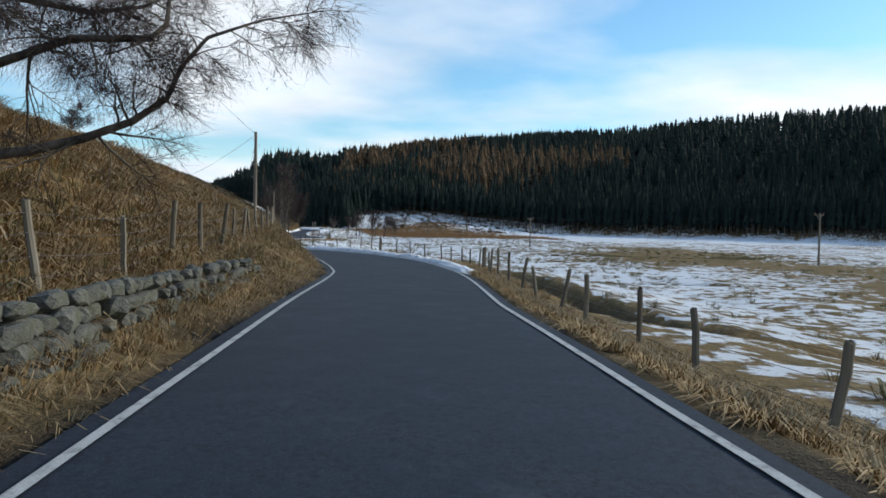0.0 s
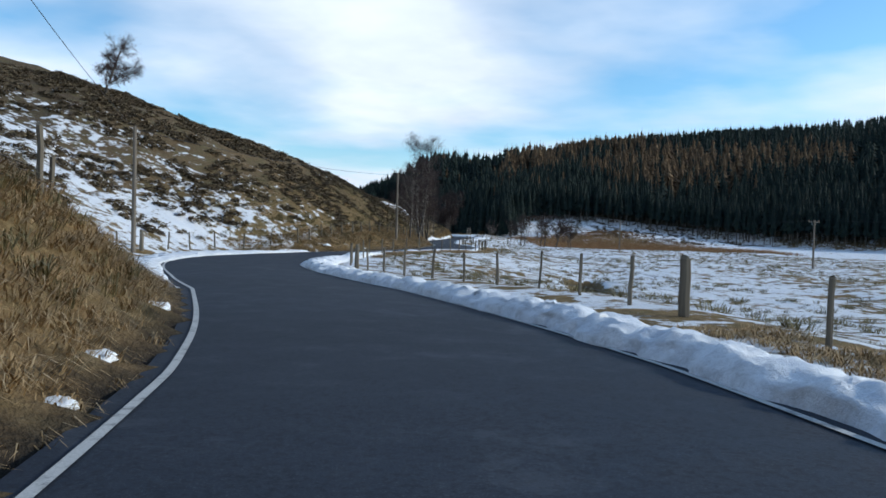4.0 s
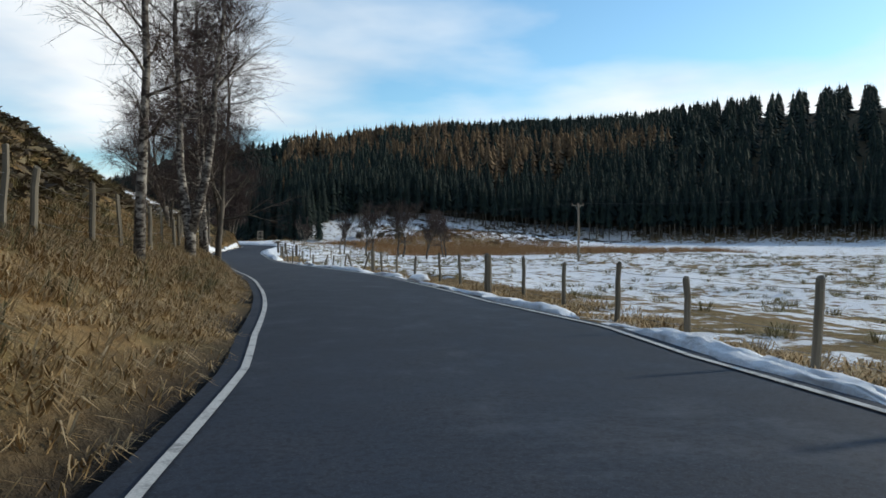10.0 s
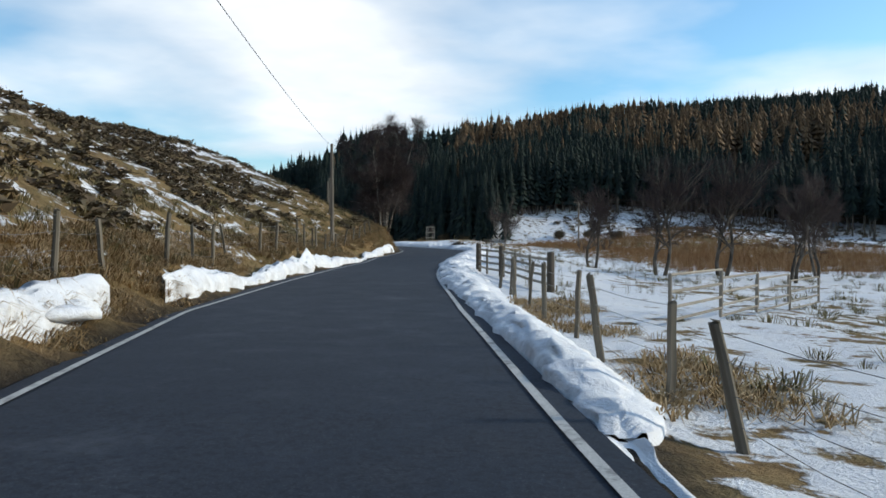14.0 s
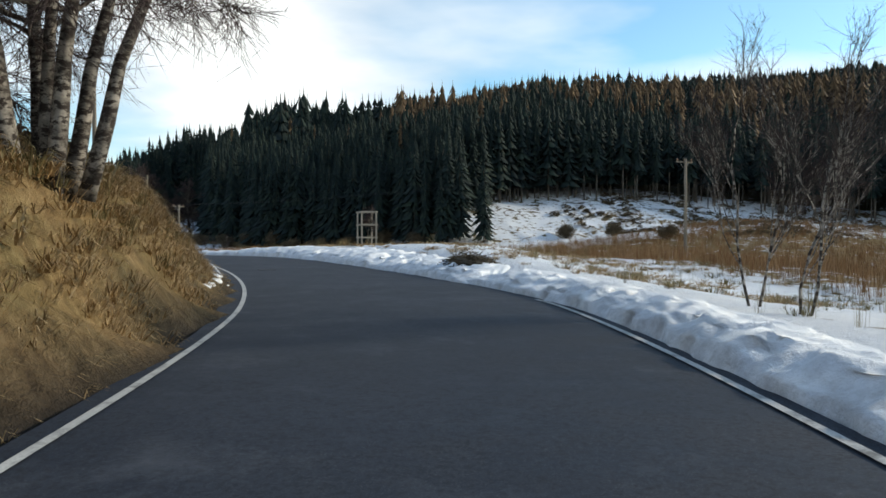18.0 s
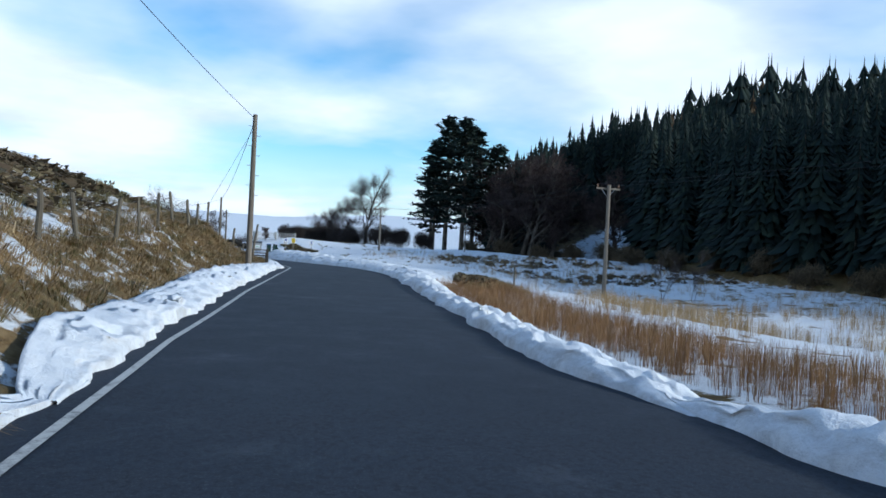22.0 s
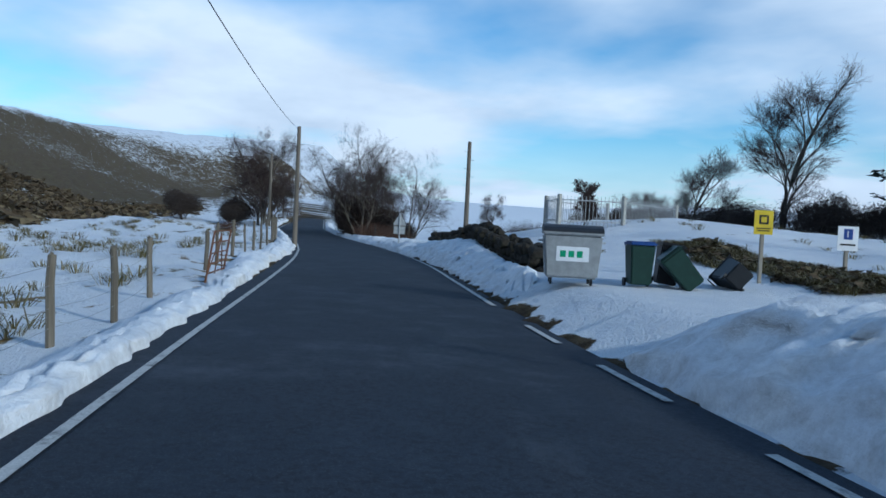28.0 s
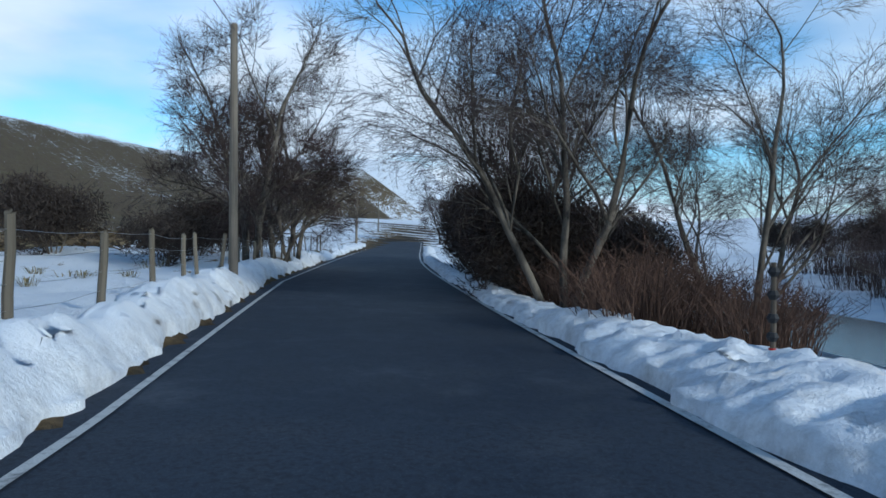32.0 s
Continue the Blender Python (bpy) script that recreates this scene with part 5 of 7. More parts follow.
FORKED = [([(0, 0, -0.4), (0.02, 0, 0.7), (-0.12, 0, 1.6), (-0.3, 0.1, 3.0), (-0.32, 0.2, 4.8), (-0.5, 0.3, 7.5), (-0.4, 0.3, 10.0)], 0.20, 0.035, 0.4),
          ([(0.05, 0, 0.9), (0.3, 0, 1.7), (0.52, 0, 2.6), (0.75, 0.1, 4.2), (0.8, 0.1, 5.5), (1.1, 0.2, 8.0), (1.2, 0.2, 10.5)], 0.17, 0.035, 0.42)]
tree("birch_tree", -34.0, 144.7, "fork-stemmed old birch with a blotched trunk on a tawny bank", 0, BIRCH, seed=12, h=11.0, spread=0.62, droop=0.15, twig_n=3, cap=4, tw=0.62, stems=FORKED)
SLIM = [([(0, 0, -0.4), (-0.05, 0.02, 1.2), (-0.12, 0.05, 2.6), (-0.2, 0.0, 4.2), (-0.15, 0.1, 6.2), (-0.3, 0.1, 8.5), (-0.2, 0.2, 10.2)], 0.13, 0.025, 0.28)]
b1 = tree("birch_tree", -35.1, 151.0, "slim tall birch, pale below and dark above", 0, BIRCH, seed=13, h=10.0, spread=0.7, droop=0.12, twig_n=3, cap=4, tw=0.62, stems=SLIM)
PAIR = [([(0, 0, -0.4), (0.05, 0.0, 1.0), (0.2, 0.05, 2.4), (0.25, 0.1, 4.0), (0.5, 0.2, 6.5), (0.45, 0.2, 9.0)], 0.15, 0.03, 0.25), ([(0.1, 0.1, 1.0), (0.0, 0.2, 2.4), (-0.3, 0.3, 4.0), (-0.5, 0.4, 6.0), (-0.9, 0.6, 8.0)], 0.10, 0.025, 0.3)]
b2 = tree("birch_tree", -34.8, 152.2, "dark twin-stemmed bare birch on a bank", 0, BARK, seed=15, h=10.0, spread=0.75, droop=0.12, twig_n=3, cap=4, tw=0.62, stems=PAIR)
for k, (x, y, sc) in enumerate([(-38.3, 165.0, 0.85), (-38.0, 164.0, 0.95), (-41.0, 167.5, 0.6), (-32.4, 134.8, 0.9), (-34.6, 149.4, 0.8)]):
    sited((b1, b2, b2, b1, b1)[k], x, y, (-20, 130, 40, 200, 80)[k], sc, ("thinner bare birch in a row beside a fence", "slender pale birch standing alone on a bank")[k == 3])
t3 = tree("bare_tree", -42.4, 172.0, "gnarled bare tree on a heather slope", 0, seed=21, h=10.5, spread=0.85, first=0.22, twig_n=4, cap=4, up=0.1, r0=0.24, tw=0.8)
CLUMP = []
for k, (cx, cy, lx, ly) in enumerate([(-0.4, 0.2, -2.0, 0.6), (-0.2, -0.3, -1.0, -1.2), (0.1, 0.3, -0.3, 1.4), (0.2, -0.2, 0.7, -0.8), (0.4, 0.1, 1.3, 0.4), (0.6, -0.2, 1.9, -0.5), (0.1, 0.0, 0.3, 0.2)]):
    CLUMP.append(([(cx, cy, -0.4), (cx + lx * 0.14, cy + ly * 0.12, 0.7), (cx + lx * 0.22, cy + ly * 0.25, 1.5), (cx + lx * 0.5, cy + ly * 0.5, 3.0), (cx + lx * 0.75, cy + ly * 0.8, 4.8), (cx + lx * 1.2, cy + ly * 1.2, 7.0 + 0.3 * k)], 0.16 - 0.008 * k, 0.035, 0.3))
tree("birch_tree", -52.7, 242.8, "broad many-stemmed bare birch on top of a bank", 30, BIRCH, seed=31, h=9.0, spread=0.7, droop=0.14, twig_n=5, cap=4, tw=0.8, stems=CLUMP).scale = (0.93, 0.93, 0.9)
th = tree("birch_tree", -30.0, 224.0, "thin bare birch beside a field gate", 0, seed=41, h=8.6, trunks=2, spread=0.45, first=0.3, twig_n=6)
for k, (x, y, s) in enumerate([(-25.5, 227.0, 1.05), (-22.0, 223.5, 0.9), (-34.0, 229.5, 0.8), (-19.0, 228.0, 0.85)]):
    sited(th, x, y, 70 * k, s)
sp = tree("birch_sapling", -41.7, 249.0, "slender bare birch sapling growing in snow", 0, BIRCH, seed=51, h=5.6, trunks=2, spread=0.26, first=0.2, twig_n=3, r0=0.045, lean=0.10, tw=0.5, up=0.5)
sited(sp, -41.5, 247.2, 100, 0.95)
sited(sp, -42.2, 237.6, 40, 0.3, "low bare shrub at the edge of a snow field")
sited(sp, -30.5, 262.0, 200, 0.5, "low bare shrub in a snowy field")
sited(sp, -33.5, 258.0, 20, 0.4, "low bare shrub in a snowy field")
sited(sp, -80.5, 324.5, 60, 0.6, "round twiggy alder bush in reeds")
sited(sp, -79.0, 325.5, 160, 0.55, "round twiggy alder bush in reeds")
ft = tree("bare_tree", -155.3, 386.0, "tall bare tree rising over dark bushes", 0, seed=62, h=14.0, spread=0.62, first=0.2, twig_n=4, cap=4, tw=1.1)
sited(ft, -168.0, 392.0, 90, 0.7)
big = tree("beech_tree", -124.0, 389.0, "large dense bare beech at the wood's edge", 0, seed=71, h=19.0, spread=0.8, first=0.12, twig_n=3, cap=4, tw=3.8, up=0.15)
for k, (x, y, s) in enumerate([(-129.5, 393.5, 1.0), (-119.5, 390.5, 0.9), (-126.0, 398.0, 1.0), (-137.0, 404.0, 0.9), (-134.0, 399.0, 1.0), (-108.5, 391.0, 0.75), (-100.0, 390.0, 0.6), (-121.5, 386.5, 0.8), (-131.5, 390.0, 0.85), (-127.0, 386.5, 0.7)]):
    sited(big, x, y, 50 * k, s)
lt = tree("bare_tree", -194.6, 356.0, "large round bare tree over the fence", 0, seed=82, h=11.4, trunks=2, spread=0.8, first=0.14, twig_n=3, cap=4, tw=1.0, lean=0.1, up=0.18)
lt.scale = (0.86, 0.86, 0.86)
sited(lt, -198.6, 358.0, 100, 0.8)
sited(lt, -203.5, 360.0, 220, 0.7)
rt1 = tree("birch_tree", -178.6, 359.2, "tall spreading bare birch over thick bushes", 0, BARK, seed=85, h=10.4, trunks=3, spread=0.66, first=0.2, droop=0.16, twig_n=2, cap=4, tw=0.58, r0=0.15, lean=0.24)
rt1.scale = (0.92, 0.92, 0.92)
sited(rt1, -183.5, 361.6, 100, 0.85)
sited(rt1, -176.9, 362.9, 215, 0.8, "leaning bare birch beside the river")
sited(rt1, -197.0, 371.0, 300, 0.95)
for k, (x, y, s) in enumerate([(-230, 455, 1.0), (-222, 460, 0.9), (-240, 470, 1.1), (-205, 430, 0.7), (-300, 470, 1.0), (-255, 395, 0.8)]):
    sited(lt, x, y, 77 * k, s, "far bare tree beyond the snow field")


# ---- evergreens near the wood's corner ----
def pine(name, x, y, h, seed, label):
    root = holder(name, at(x, y, ground_z(x, y)), label, "tree")
    rnd = random.Random(seed)
    bm = bmesh.new()
    tube(bm, [(0, 0, -0.3), (0.1, 0, h * 0.3), (0, 0.15, h * 0.65), (0.05, 0.1, h * 0.98)], [h * 0.018, h * 0.015, h * 0.009, 0.02], 8)
    crown = bmesh.new()
    for k in range(150):
        q = rnd.random() ** 0.8
        z = h * (0.22 + 0.77 * q)
        reach = h * 0.25 * (1 - q) ** 0.5 * rnd.uniform(0.35, 1.15) + 0.25
        t = rnd.uniform(0, 6.28)
        way = Vector((math.cos(t), math.sin(t), rnd.uniform(-0.12, 0.22)))
        tip = Vector((0, 0, z)) + way * reach
        tube(bm, [(0, 0, z - 0.2), tip], [0.05, 0.012], 4, False)
        for j in range(20):
            c = Vector((0, 0, z)).lerp(tip, rnd.uniform(0.35, 1.05)) + Vector((rnd.gauss(0, 0.32), rnd.gauss(0, 0.32), rnd.gauss(0, 0.16)))
            s = rnd.uniform(0.22, 0.5)
            a = [crown.verts.new(c + Vector((rnd.gauss(0, s), rnd.gauss(0, s), rnd.gauss(0, s * 0.45)))) for _ in range(4)]
            crown.faces.new(a[:3])
            crown.faces.new((a[0], a[2], a[3]))
    part("trunk", bm, BARK, root)
    part("crown", crown, SPRUCE, root, "dark green needled crown")
    return root


p1 = pine("pine_tree", -142.3, 393.3, 25.0, 1, "tall dark pine at the wood's corner")
for k, (x, y, s) in enumerate([(-137.4, 391.3, 0.96), (-146.5, 395.5, 0.82), (-140.0, 399.0, 0.95), (-149.5, 399.0, 0.7), (-134.0, 397.0, 0.8)]):
    sited(p1, x, y, 63 * k, s)


def bush(name, h, w, seed, material, label, x, y, n=420, leaf=0.16):
    root = holder(name, at(x, y, ground_z(x, y)), label, "bush")
    rnd = random.Random(seed)
    stems, leaves = bmesh.new(), bmesh.new()
    lobes = [(Vector((rnd.uniform(-0.6, 0.6) * w, rnd.uniform(-0.6, 0.6) * w, h * rnd.uniform(0.35, 0.7))), rnd.uniform(0.35, 0.55)) for _ in range(7)]
    for c, s in lobes:
        tube(stems, [(c.x * 0.2, c.y * 0.2, -0.1), (c.x * 0.6, c.y * 0.6, c.z * 0.6), c], [0.05, 0.035, 0.012], 5, False)
        for _ in range(n // 7):
            d = Vector((rnd.gauss(0, 1), rnd.gauss(0, 1), rnd.gauss(0, 0.8))).normalized() * rnd.random() ** 0.4
            p = c + Vector((d.x * w * s, d.y * w * s, d.z * h * s * 0.9))
            p.z = max(p.z, 0.05)
            for _ in range(3):
                q = p + Vector((rnd.gauss(0, leaf), rnd.gauss(0, leaf), rnd.gauss(0, leaf)))
                shoot = Vector((rnd.gauss(0, 1), rnd.gauss(0, 1), rnd.gauss(0.35, 0.8))).normalized()
                u = shoot.orthogonal().normalized() * leaf * 0.16
                leaves.faces.new([leaves.verts.new(q - u), leaves.verts.new(q + u), leaves.verts.new(q + shoot * leaf * rnd.uniform(1.6, 3.6))])
    part("stem_mass", stems, BARK, root)
    part("foliage", leaves, material, root)
    return root


bu = bush("leafless_bush", 3.6, 2.6, 3, BUSH, "dense dark twiggy bush beside the lane", -183.0, 361.8, 3800, 0.13)
for k, (x, y, s) in enumerate([(-186.2, 363.4, 1.0), (-189.4, 365.0, 1.05), (-192.5, 366.5, 1.0), (-181.6, 363.2, 0.7), (-185.0, 365.0, 0.85), (-188.2, 367.2, 0.95), (-191.6, 369.2, 1.1), (-195.4, 369.0, 1.25), (-197.0, 368.5, 1.15), (-201.5, 370.5, 1.25), (-206.5, 373.0, 1.3), (-192.0, 371.0, 0.8),
                               (-193.5, 352.5, 0.6), (-199.0, 354.5, 0.7), (-204.5, 357.0, 0.75), (-210.0, 359.5, 0.7), (-198.0, 349.0, 0.8),
                               (-157.0, 383.5, 1.1), (-152.0, 385.0, 1.2), (-162.0, 387.0, 1.15), (-147.5, 386.5, 1.0), (-168.5, 390.0, 1.1), (-175.0, 394.0, 1.0), (-182.0, 398.0, 1.0), (-143.0, 387.5, 0.9),
                               (-215.0, 440.0, 1.6), (-222.0, 447.0, 1.8), (-232.0, 452.0, 1.8), (-205.0, 432.0, 1.3), (-245.0, 460.0, 1.8), (-260.0, 470.0, 1.8), (-195.0, 424.0, 1.2)]):
    sited(bu, x, y, 47 * k, s)
low = bush("gorse_bush", 1.5, 1.3, 9, HEATHER, "low dark twiggy bush", -100.5, 372.0, 900, 0.14)
for k, (x, y, s) in enumerate([(-97, 366, 1.4), (-91, 362, 1.5), (-86, 358, 1.3), (-80, 352, 1.4), (-76, 347, 1.2), (-71, 343, 1.4), (-66, 339, 1.5), (-60, 334, 1.4), (-55, 330, 1.3), (-105, 378, 1.6), (-112, 383, 1.5), (-118, 384, 1.2), (-125, 385, 1.4), (-132, 386, 1.3), (-35, 335, 1.2), (-29, 333, 1.0), (-24, 325, 1.1)]):
    sited(low, x, y, 31 * k, s)

BRIAR = make_foliage("red_brown_stems", (0.050, 0.030, 0.022), (0.095, 0.056, 0.040), (0.15, 0.092, 0.064))


def thicket(name, x, y, h, w, seed, material, label, n=260):
    """Many thin stems rising and arching out of one foot."""
    rnd = random.Random(seed)
    bm, fine = bmesh.new(), bmesh.new()
    for _ in range(n):
        t, q = rnd.uniform(0, 6.28), w * math.sqrt(rnd.random())
        p = Vector((q * math.cos(t), q * math.sin(t), -0.05))
        hh = h * rnd.uniform(0.5, 1.05) * (1 - 0.35 * (q / w) ** 2)
        d = Vector((math.cos(t), math.sin(t), 0)) * rnd.uniform(0.0, 0.35) * h + Vector((rnd.gauss(0, 0.12), rnd.gauss(0, 0.12), 0)) * h
        pts = [p, p + d * 0.3 + Vector((0, 0, hh * 0.55)), p + d + Vector((0, 0, hh))]
        tube(bm, pts, [0.012, 0.008, 0.003], 3, False)
        for _ in range(5):
            a = pts[1].lerp(pts[2], rnd.random())
            tube(fine, [a, a + Vector((rnd.gauss(0, 0.16), rnd.gauss(0, 0.16), rnd.uniform(0.05, 0.3))) * h * 0.5], [0.006, 0.002], 3, False)
    root = holder(name, at(x, y, ground_z(x, y)), label, "shrub")
    part("stem_mass", bm, material, root)
    part("twig_mass", fine, material, root)
    return root


br1 = thicket("briar_thicket", -174.6, 357.9, 1.7, 1.1, 5, BRIAR, "red-brown leafless briar thicket beside the lane")
for k, (x, y, sc) in enumerate([(-172.9, 358.6, 0.7), (-175.8, 359.6, 0.95), (-177.6, 360.4, 1.0), (-180.4, 361.0, 1.0), (-174.9, 360.8, 0.9), (-186.0, 363.4, 1.2), (-176.8, 346.4, 0.55), (-178.6, 347.4, 0.5)]):
    sited(br1, x, y, 50 * k, sc)
th2 = thicket("alder_thicket", -182.0, 384.0, 2.6, 2.6, 8, TWIG, "low dark leafless alder thicket beyond the field", 420)
for k, (x, y, sc) in enumerate([(-186.5, 387.0, 1.1), (-178.0, 380.5, 0.9), (-174.5, 384.5, 1.0), (-191.0, 390.0, 1.1), (-170.0, 390.0, 1.0), (-196.0, 394.0, 1.2)]):
    sited(th2, x, y, 35 * k, sc)

# ---- grass, heather, rushes and reeds ----
def tuft(k, blades, h, spread, bend, w=0.010):
    """A tussock of bent blades."""
    r = np.random.default_rng(k)
    v, f = [], []
    for _ in range(blades):
        t, rr = r.uniform(0, 6.28), spread * math.sqrt(r.random()) * 0.5
        bx, by = rr * math.cos(t), rr * math.sin(t)
        t2 = t + r.normal(0, 0.6)
        hh, b = h * r.uniform(0.55, 1.15), bend * r.uniform(0.4, 1.3)
        ox, oy = math.cos(t2), math.sin(t2)
        ww = w * r.uniform(0.7, 1.4)
        px, py = -oy * ww, ox * ww
        n = len(v)
        m = (bx + ox * b * h * 0.45, by + oy * b * h * 0.45, hh * 0.72)
        e = (bx + ox * b * h * 1.15, by + oy * b * h * 1.15, hh * (1.0 - 0.55 * b))
        v += [(bx - px, by - py, -0.03), (bx + px, by + py, -0.03), (m[0] + px * 0.7, m[1] + py * 0.7, m[2]), (m[0] - px * 0.7, m[1] - py * 0.7, m[2]), e]
        f += [(n, n + 1, n + 2, n + 3), (n + 3, n + 2, n + 4)]
    return np.array(v), f, [0] * len(f)


def shrublet(k, twigs, spread=0.5):
    """A low heather clump: a dome of short sprays."""
    r = np.random.default_rng(k)
    v, f = [], []
    for _ in range(twigs):
        d = r.normal(0, 1, 3)
        d[2] = abs(d[2]) * 0.8 + 0.15
        d /= np.linalg.norm(d)
        c = d * np.array([spread, spread, 0.55]) * r.uniform(0.55, 1.0)
        s = 0.16
        n = len(v)
        v += [tuple(c + r.normal(0, s, 3) * (1, 1, 0.7)) for _ in range(3)]
        f += [(n, n + 1, n + 2)]
    return np.array(v), f, [0] * len(f)


def scatter(count, s0, s1, off0, off1, seed, keep=None):
    r = np.random.default_rng(seed)
    s = r.uniform(s0, s1, count)
    d = off0(s) + (off1(s) - off0(s)) * r.random(count)
    x, y = spot(s, d)
    if keep is not None:
        ok = keep(s, d, x, y, r)
        s, d, x, y = s[ok], d[ok], x[ok], y[ok]
    return s, d, x, y, land(x, y), r


TUFTS = [tuft(k, 20, 0.19, 0.38, 1.5, 0.0075) for k in range(5)]
LUSH = [tuft(20 + k, 30, 0.28, 0.32, 0.95, 0.0065) for k in range(4)]
STALK = [tuft(40 + k, 14, 1.0, 0.5, 0.22, 0.0055) for k in range(4)]
HEATHS = [shrublet(60 + k, 34) for k in range(4)]


def grown(name, kinds, found, low, high, materials, label, wide=1.0):
    s, d, x, y, z, r = found
    n = len(x)
    h = r.uniform(low, high, n)
    return plant(name, kinds, np.stack([x, y, z, h, h * wide * r.uniform(0.85, 1.2, n), r.uniform(0, 6.28, n), r.integers(0, len(kinds), n)], -1), materials, label)


def on_bank(s, d, x, y, r):
    """Leaves out the snowy stretches, and thins towards the soil."""
    ok = ~((s > 72) & (s < 103)) & ~((s > 198) & (s < 236) & (d > edge_l(s) - 1.4)) & ~((s > 268) & (s < 285) & (d > edge_l(s) - 1.15)) & ~((s > 298) & (s < 334) & (d > edge_l(s) - 1.55)) & ~((s > 334) & (r.random(len(s)) < 0.8))
    return ok & (r.random(len(s)) < smooth(0.35, 0.9, edge_l(s) - d)) & (vnoise(x, y, 2.2, 5) > -0.75)


grown("bank_grass", TUFTS, scatter(31000, -3, 344, lambda s: edge_l(s) - 0.35, lambda s: lf(s) - 1.2, 1, on_bank), 0.5, 1.05, [STRAW], "matted tawny dead grass on the road bank", 1.15)
grown("bank_tussock", LUSH, scatter(3600, -3, 344, lambda s: edge_l(s) - 1.1, lambda s: lf(s) - 3.5, 2, on_bank), 0.7, 1.2, [RUSH], "olive grass tussocks on the road bank", 1.1)
grown("hill_grass", TUFTS, scatter(8000, -3, 70, lambda s: lf(s), lambda s: lf(s) - 13, 3), 0.8, 1.5, [STRAW], "rough tawny grass on the hillside", 1.4)
grown("hill_grass", TUFTS, scatter(7000, 110, 330, lambda s: lf(s), lambda s: lf(s) - 10, 4, lambda s, d, x, y, r: ((s < 182) | (s > 238)) & ((s < 294) | (s > 318)) | (vnoise(x, y, 1.9, 8) > 0.1)), 0.6, 1.1, [RUSH], "rough olive grass on the hillside", 1.4)
grown("heather", HEATHS, scatter(34000, 74, 330, lambda s: lf(s) - 1.2, lambda s: lf(s) - 42, 5, lambda s, d, x, y, r: 0.6 * vnoise(x, y, 6.0, 6) + 0.7 * vnoise(x, y, 1.7, 7) > -0.22 + 0.3 * smooth(12, 2, lf(s) - d) + 0.35 * smooth(288, 300, s)), 0.26, 0.72, [HEATHER], "dark brown heather clumps on the hillside", 1.25)
grown("moor_heather", HEATHS, scatter(5000, 330, 520, lambda s: lf(s) - 16, lambda s: lf(s) - 75, 6, lambda s, d, x, y, r: vnoise(x, y, 9.0, 6) > -0.6), 0.6, 1.9, [HEATHER], "dark heather and scrub on the moor slope", 1.4)
grown("field_tussock", LUSH, scatter(1700, 332, 440, lambda s: lf(s) - 0.8, lambda s: lf(s) - 22, 7, lambda s, d, x, y, r: vnoise(x, y, 3.0, 6) > 0.1), 0.6, 1.4, [RUSH], "olive grass tussocks poking through field snow", 1.5)
grown("verge_grass", TUFTS, scatter(5200, -3, 62, lambda s: edge_r(s) + 0.7, lambda s: rf(s) + 0.5, 8, lambda s, d, x, y, r: ((s < 33) | (d > edge_r(s) + 2.4)) & (vnoise(x, y, 1.8, 4) > -0.4)), 0.5, 1.1, [STRAW], "long tawny grass below the fence", 1.2)
grown("verge_grass", TUFTS, scatter(3000, 100, 200, lambda s: edge_r(s) + 1.2, lambda s: rf(s) + 1.5, 9, lambda s, d, x, y, r: vnoise(x, y, 2.0, 4) > 0.0), 0.6, 1.2, [STRAW], "tawny grass around the fence posts", 1.2)
grown("valley_rushes", LUSH, scatter(9000, -10, 300, lambda s: rf(s) + 1.0, lambda s: rf(s) + 75, 10, lambda s, d, x, y, r: (fbm(x, y, 9.0, 3, 6) > 0.05) | (r.random(len(s)) < 0.12)), 0.5, 1.25, [RUSH], "rush and grass tussocks standing out of the valley snow", 1.5)
grown("mound_tussock", LUSH, scatter(1500, 258, 300, lambda s: edge_r(s) + 2.6, lambda s: edge_r(s) + 16, 11, lambda s, d, x, y, r: vnoise(x, y, 1.6, 6) > 0.0), 0.32, 0.7, [STRAW], "dead grass tufts in snow on the mound", 2.2)
grown("field_tussock", LUSH, scatter(420, 345, 400, lambda s: edge_r(s) + 4.2, lambda s: edge_r(s) + 24, 12, lambda s, d, x, y, r: vnoise(x, y, 2.6, 6) > 0.05), 0.3, 0.9, [RUSH], "dead grass tufts in snow on the rise", 1.9)
grown("reeds", STALK, scatter(2600, 294, 324, lambda s: edge_r(s) + 1.3, lambda s: edge_r(s) + 4.4, 13, lambda s, d, x, y, r: r.random(len(s)) < smooth(324, 318, s)), 0.26, 0.58, [REED], "rust-coloured dry reeds below the lane", 0.9)
grown("reeds", STALK, scatter(3000, 286, 326, lambda s: edge_r(s) + 6, lambda s: edge_r(s) + 26, 14, lambda s, d, x, y, r: vnoise(x, y, 3.5, 6) > -0.1), 0.4, 0.8, [STRAW], "thin pale reeds standing in snow", 0.9)
grown("reed_bed", STALK, scatter(9000, 236, 304, lambda s: 0 * s + 20, lambda s: 0 * s + 84, 15, lambda s, d, x, y, r: nearest(x, y, WOOD, _wrun)[1] < -6), 0.7, 1.2, [REED], "brown reed bed across the wet valley floor", 1.3)
grown("snow_stalks", STALK, scatter(700, 205, 300, lambda s: edge_r(s) + 3.0, lambda s: edge_r(s) + 18, 16, lambda s, d, x, y, r: vnoise(x, y, 2.5, 6) > -0.1), 0.35, 0.8, [RUSH], "thin dead stalks poking through snow", 0.8)
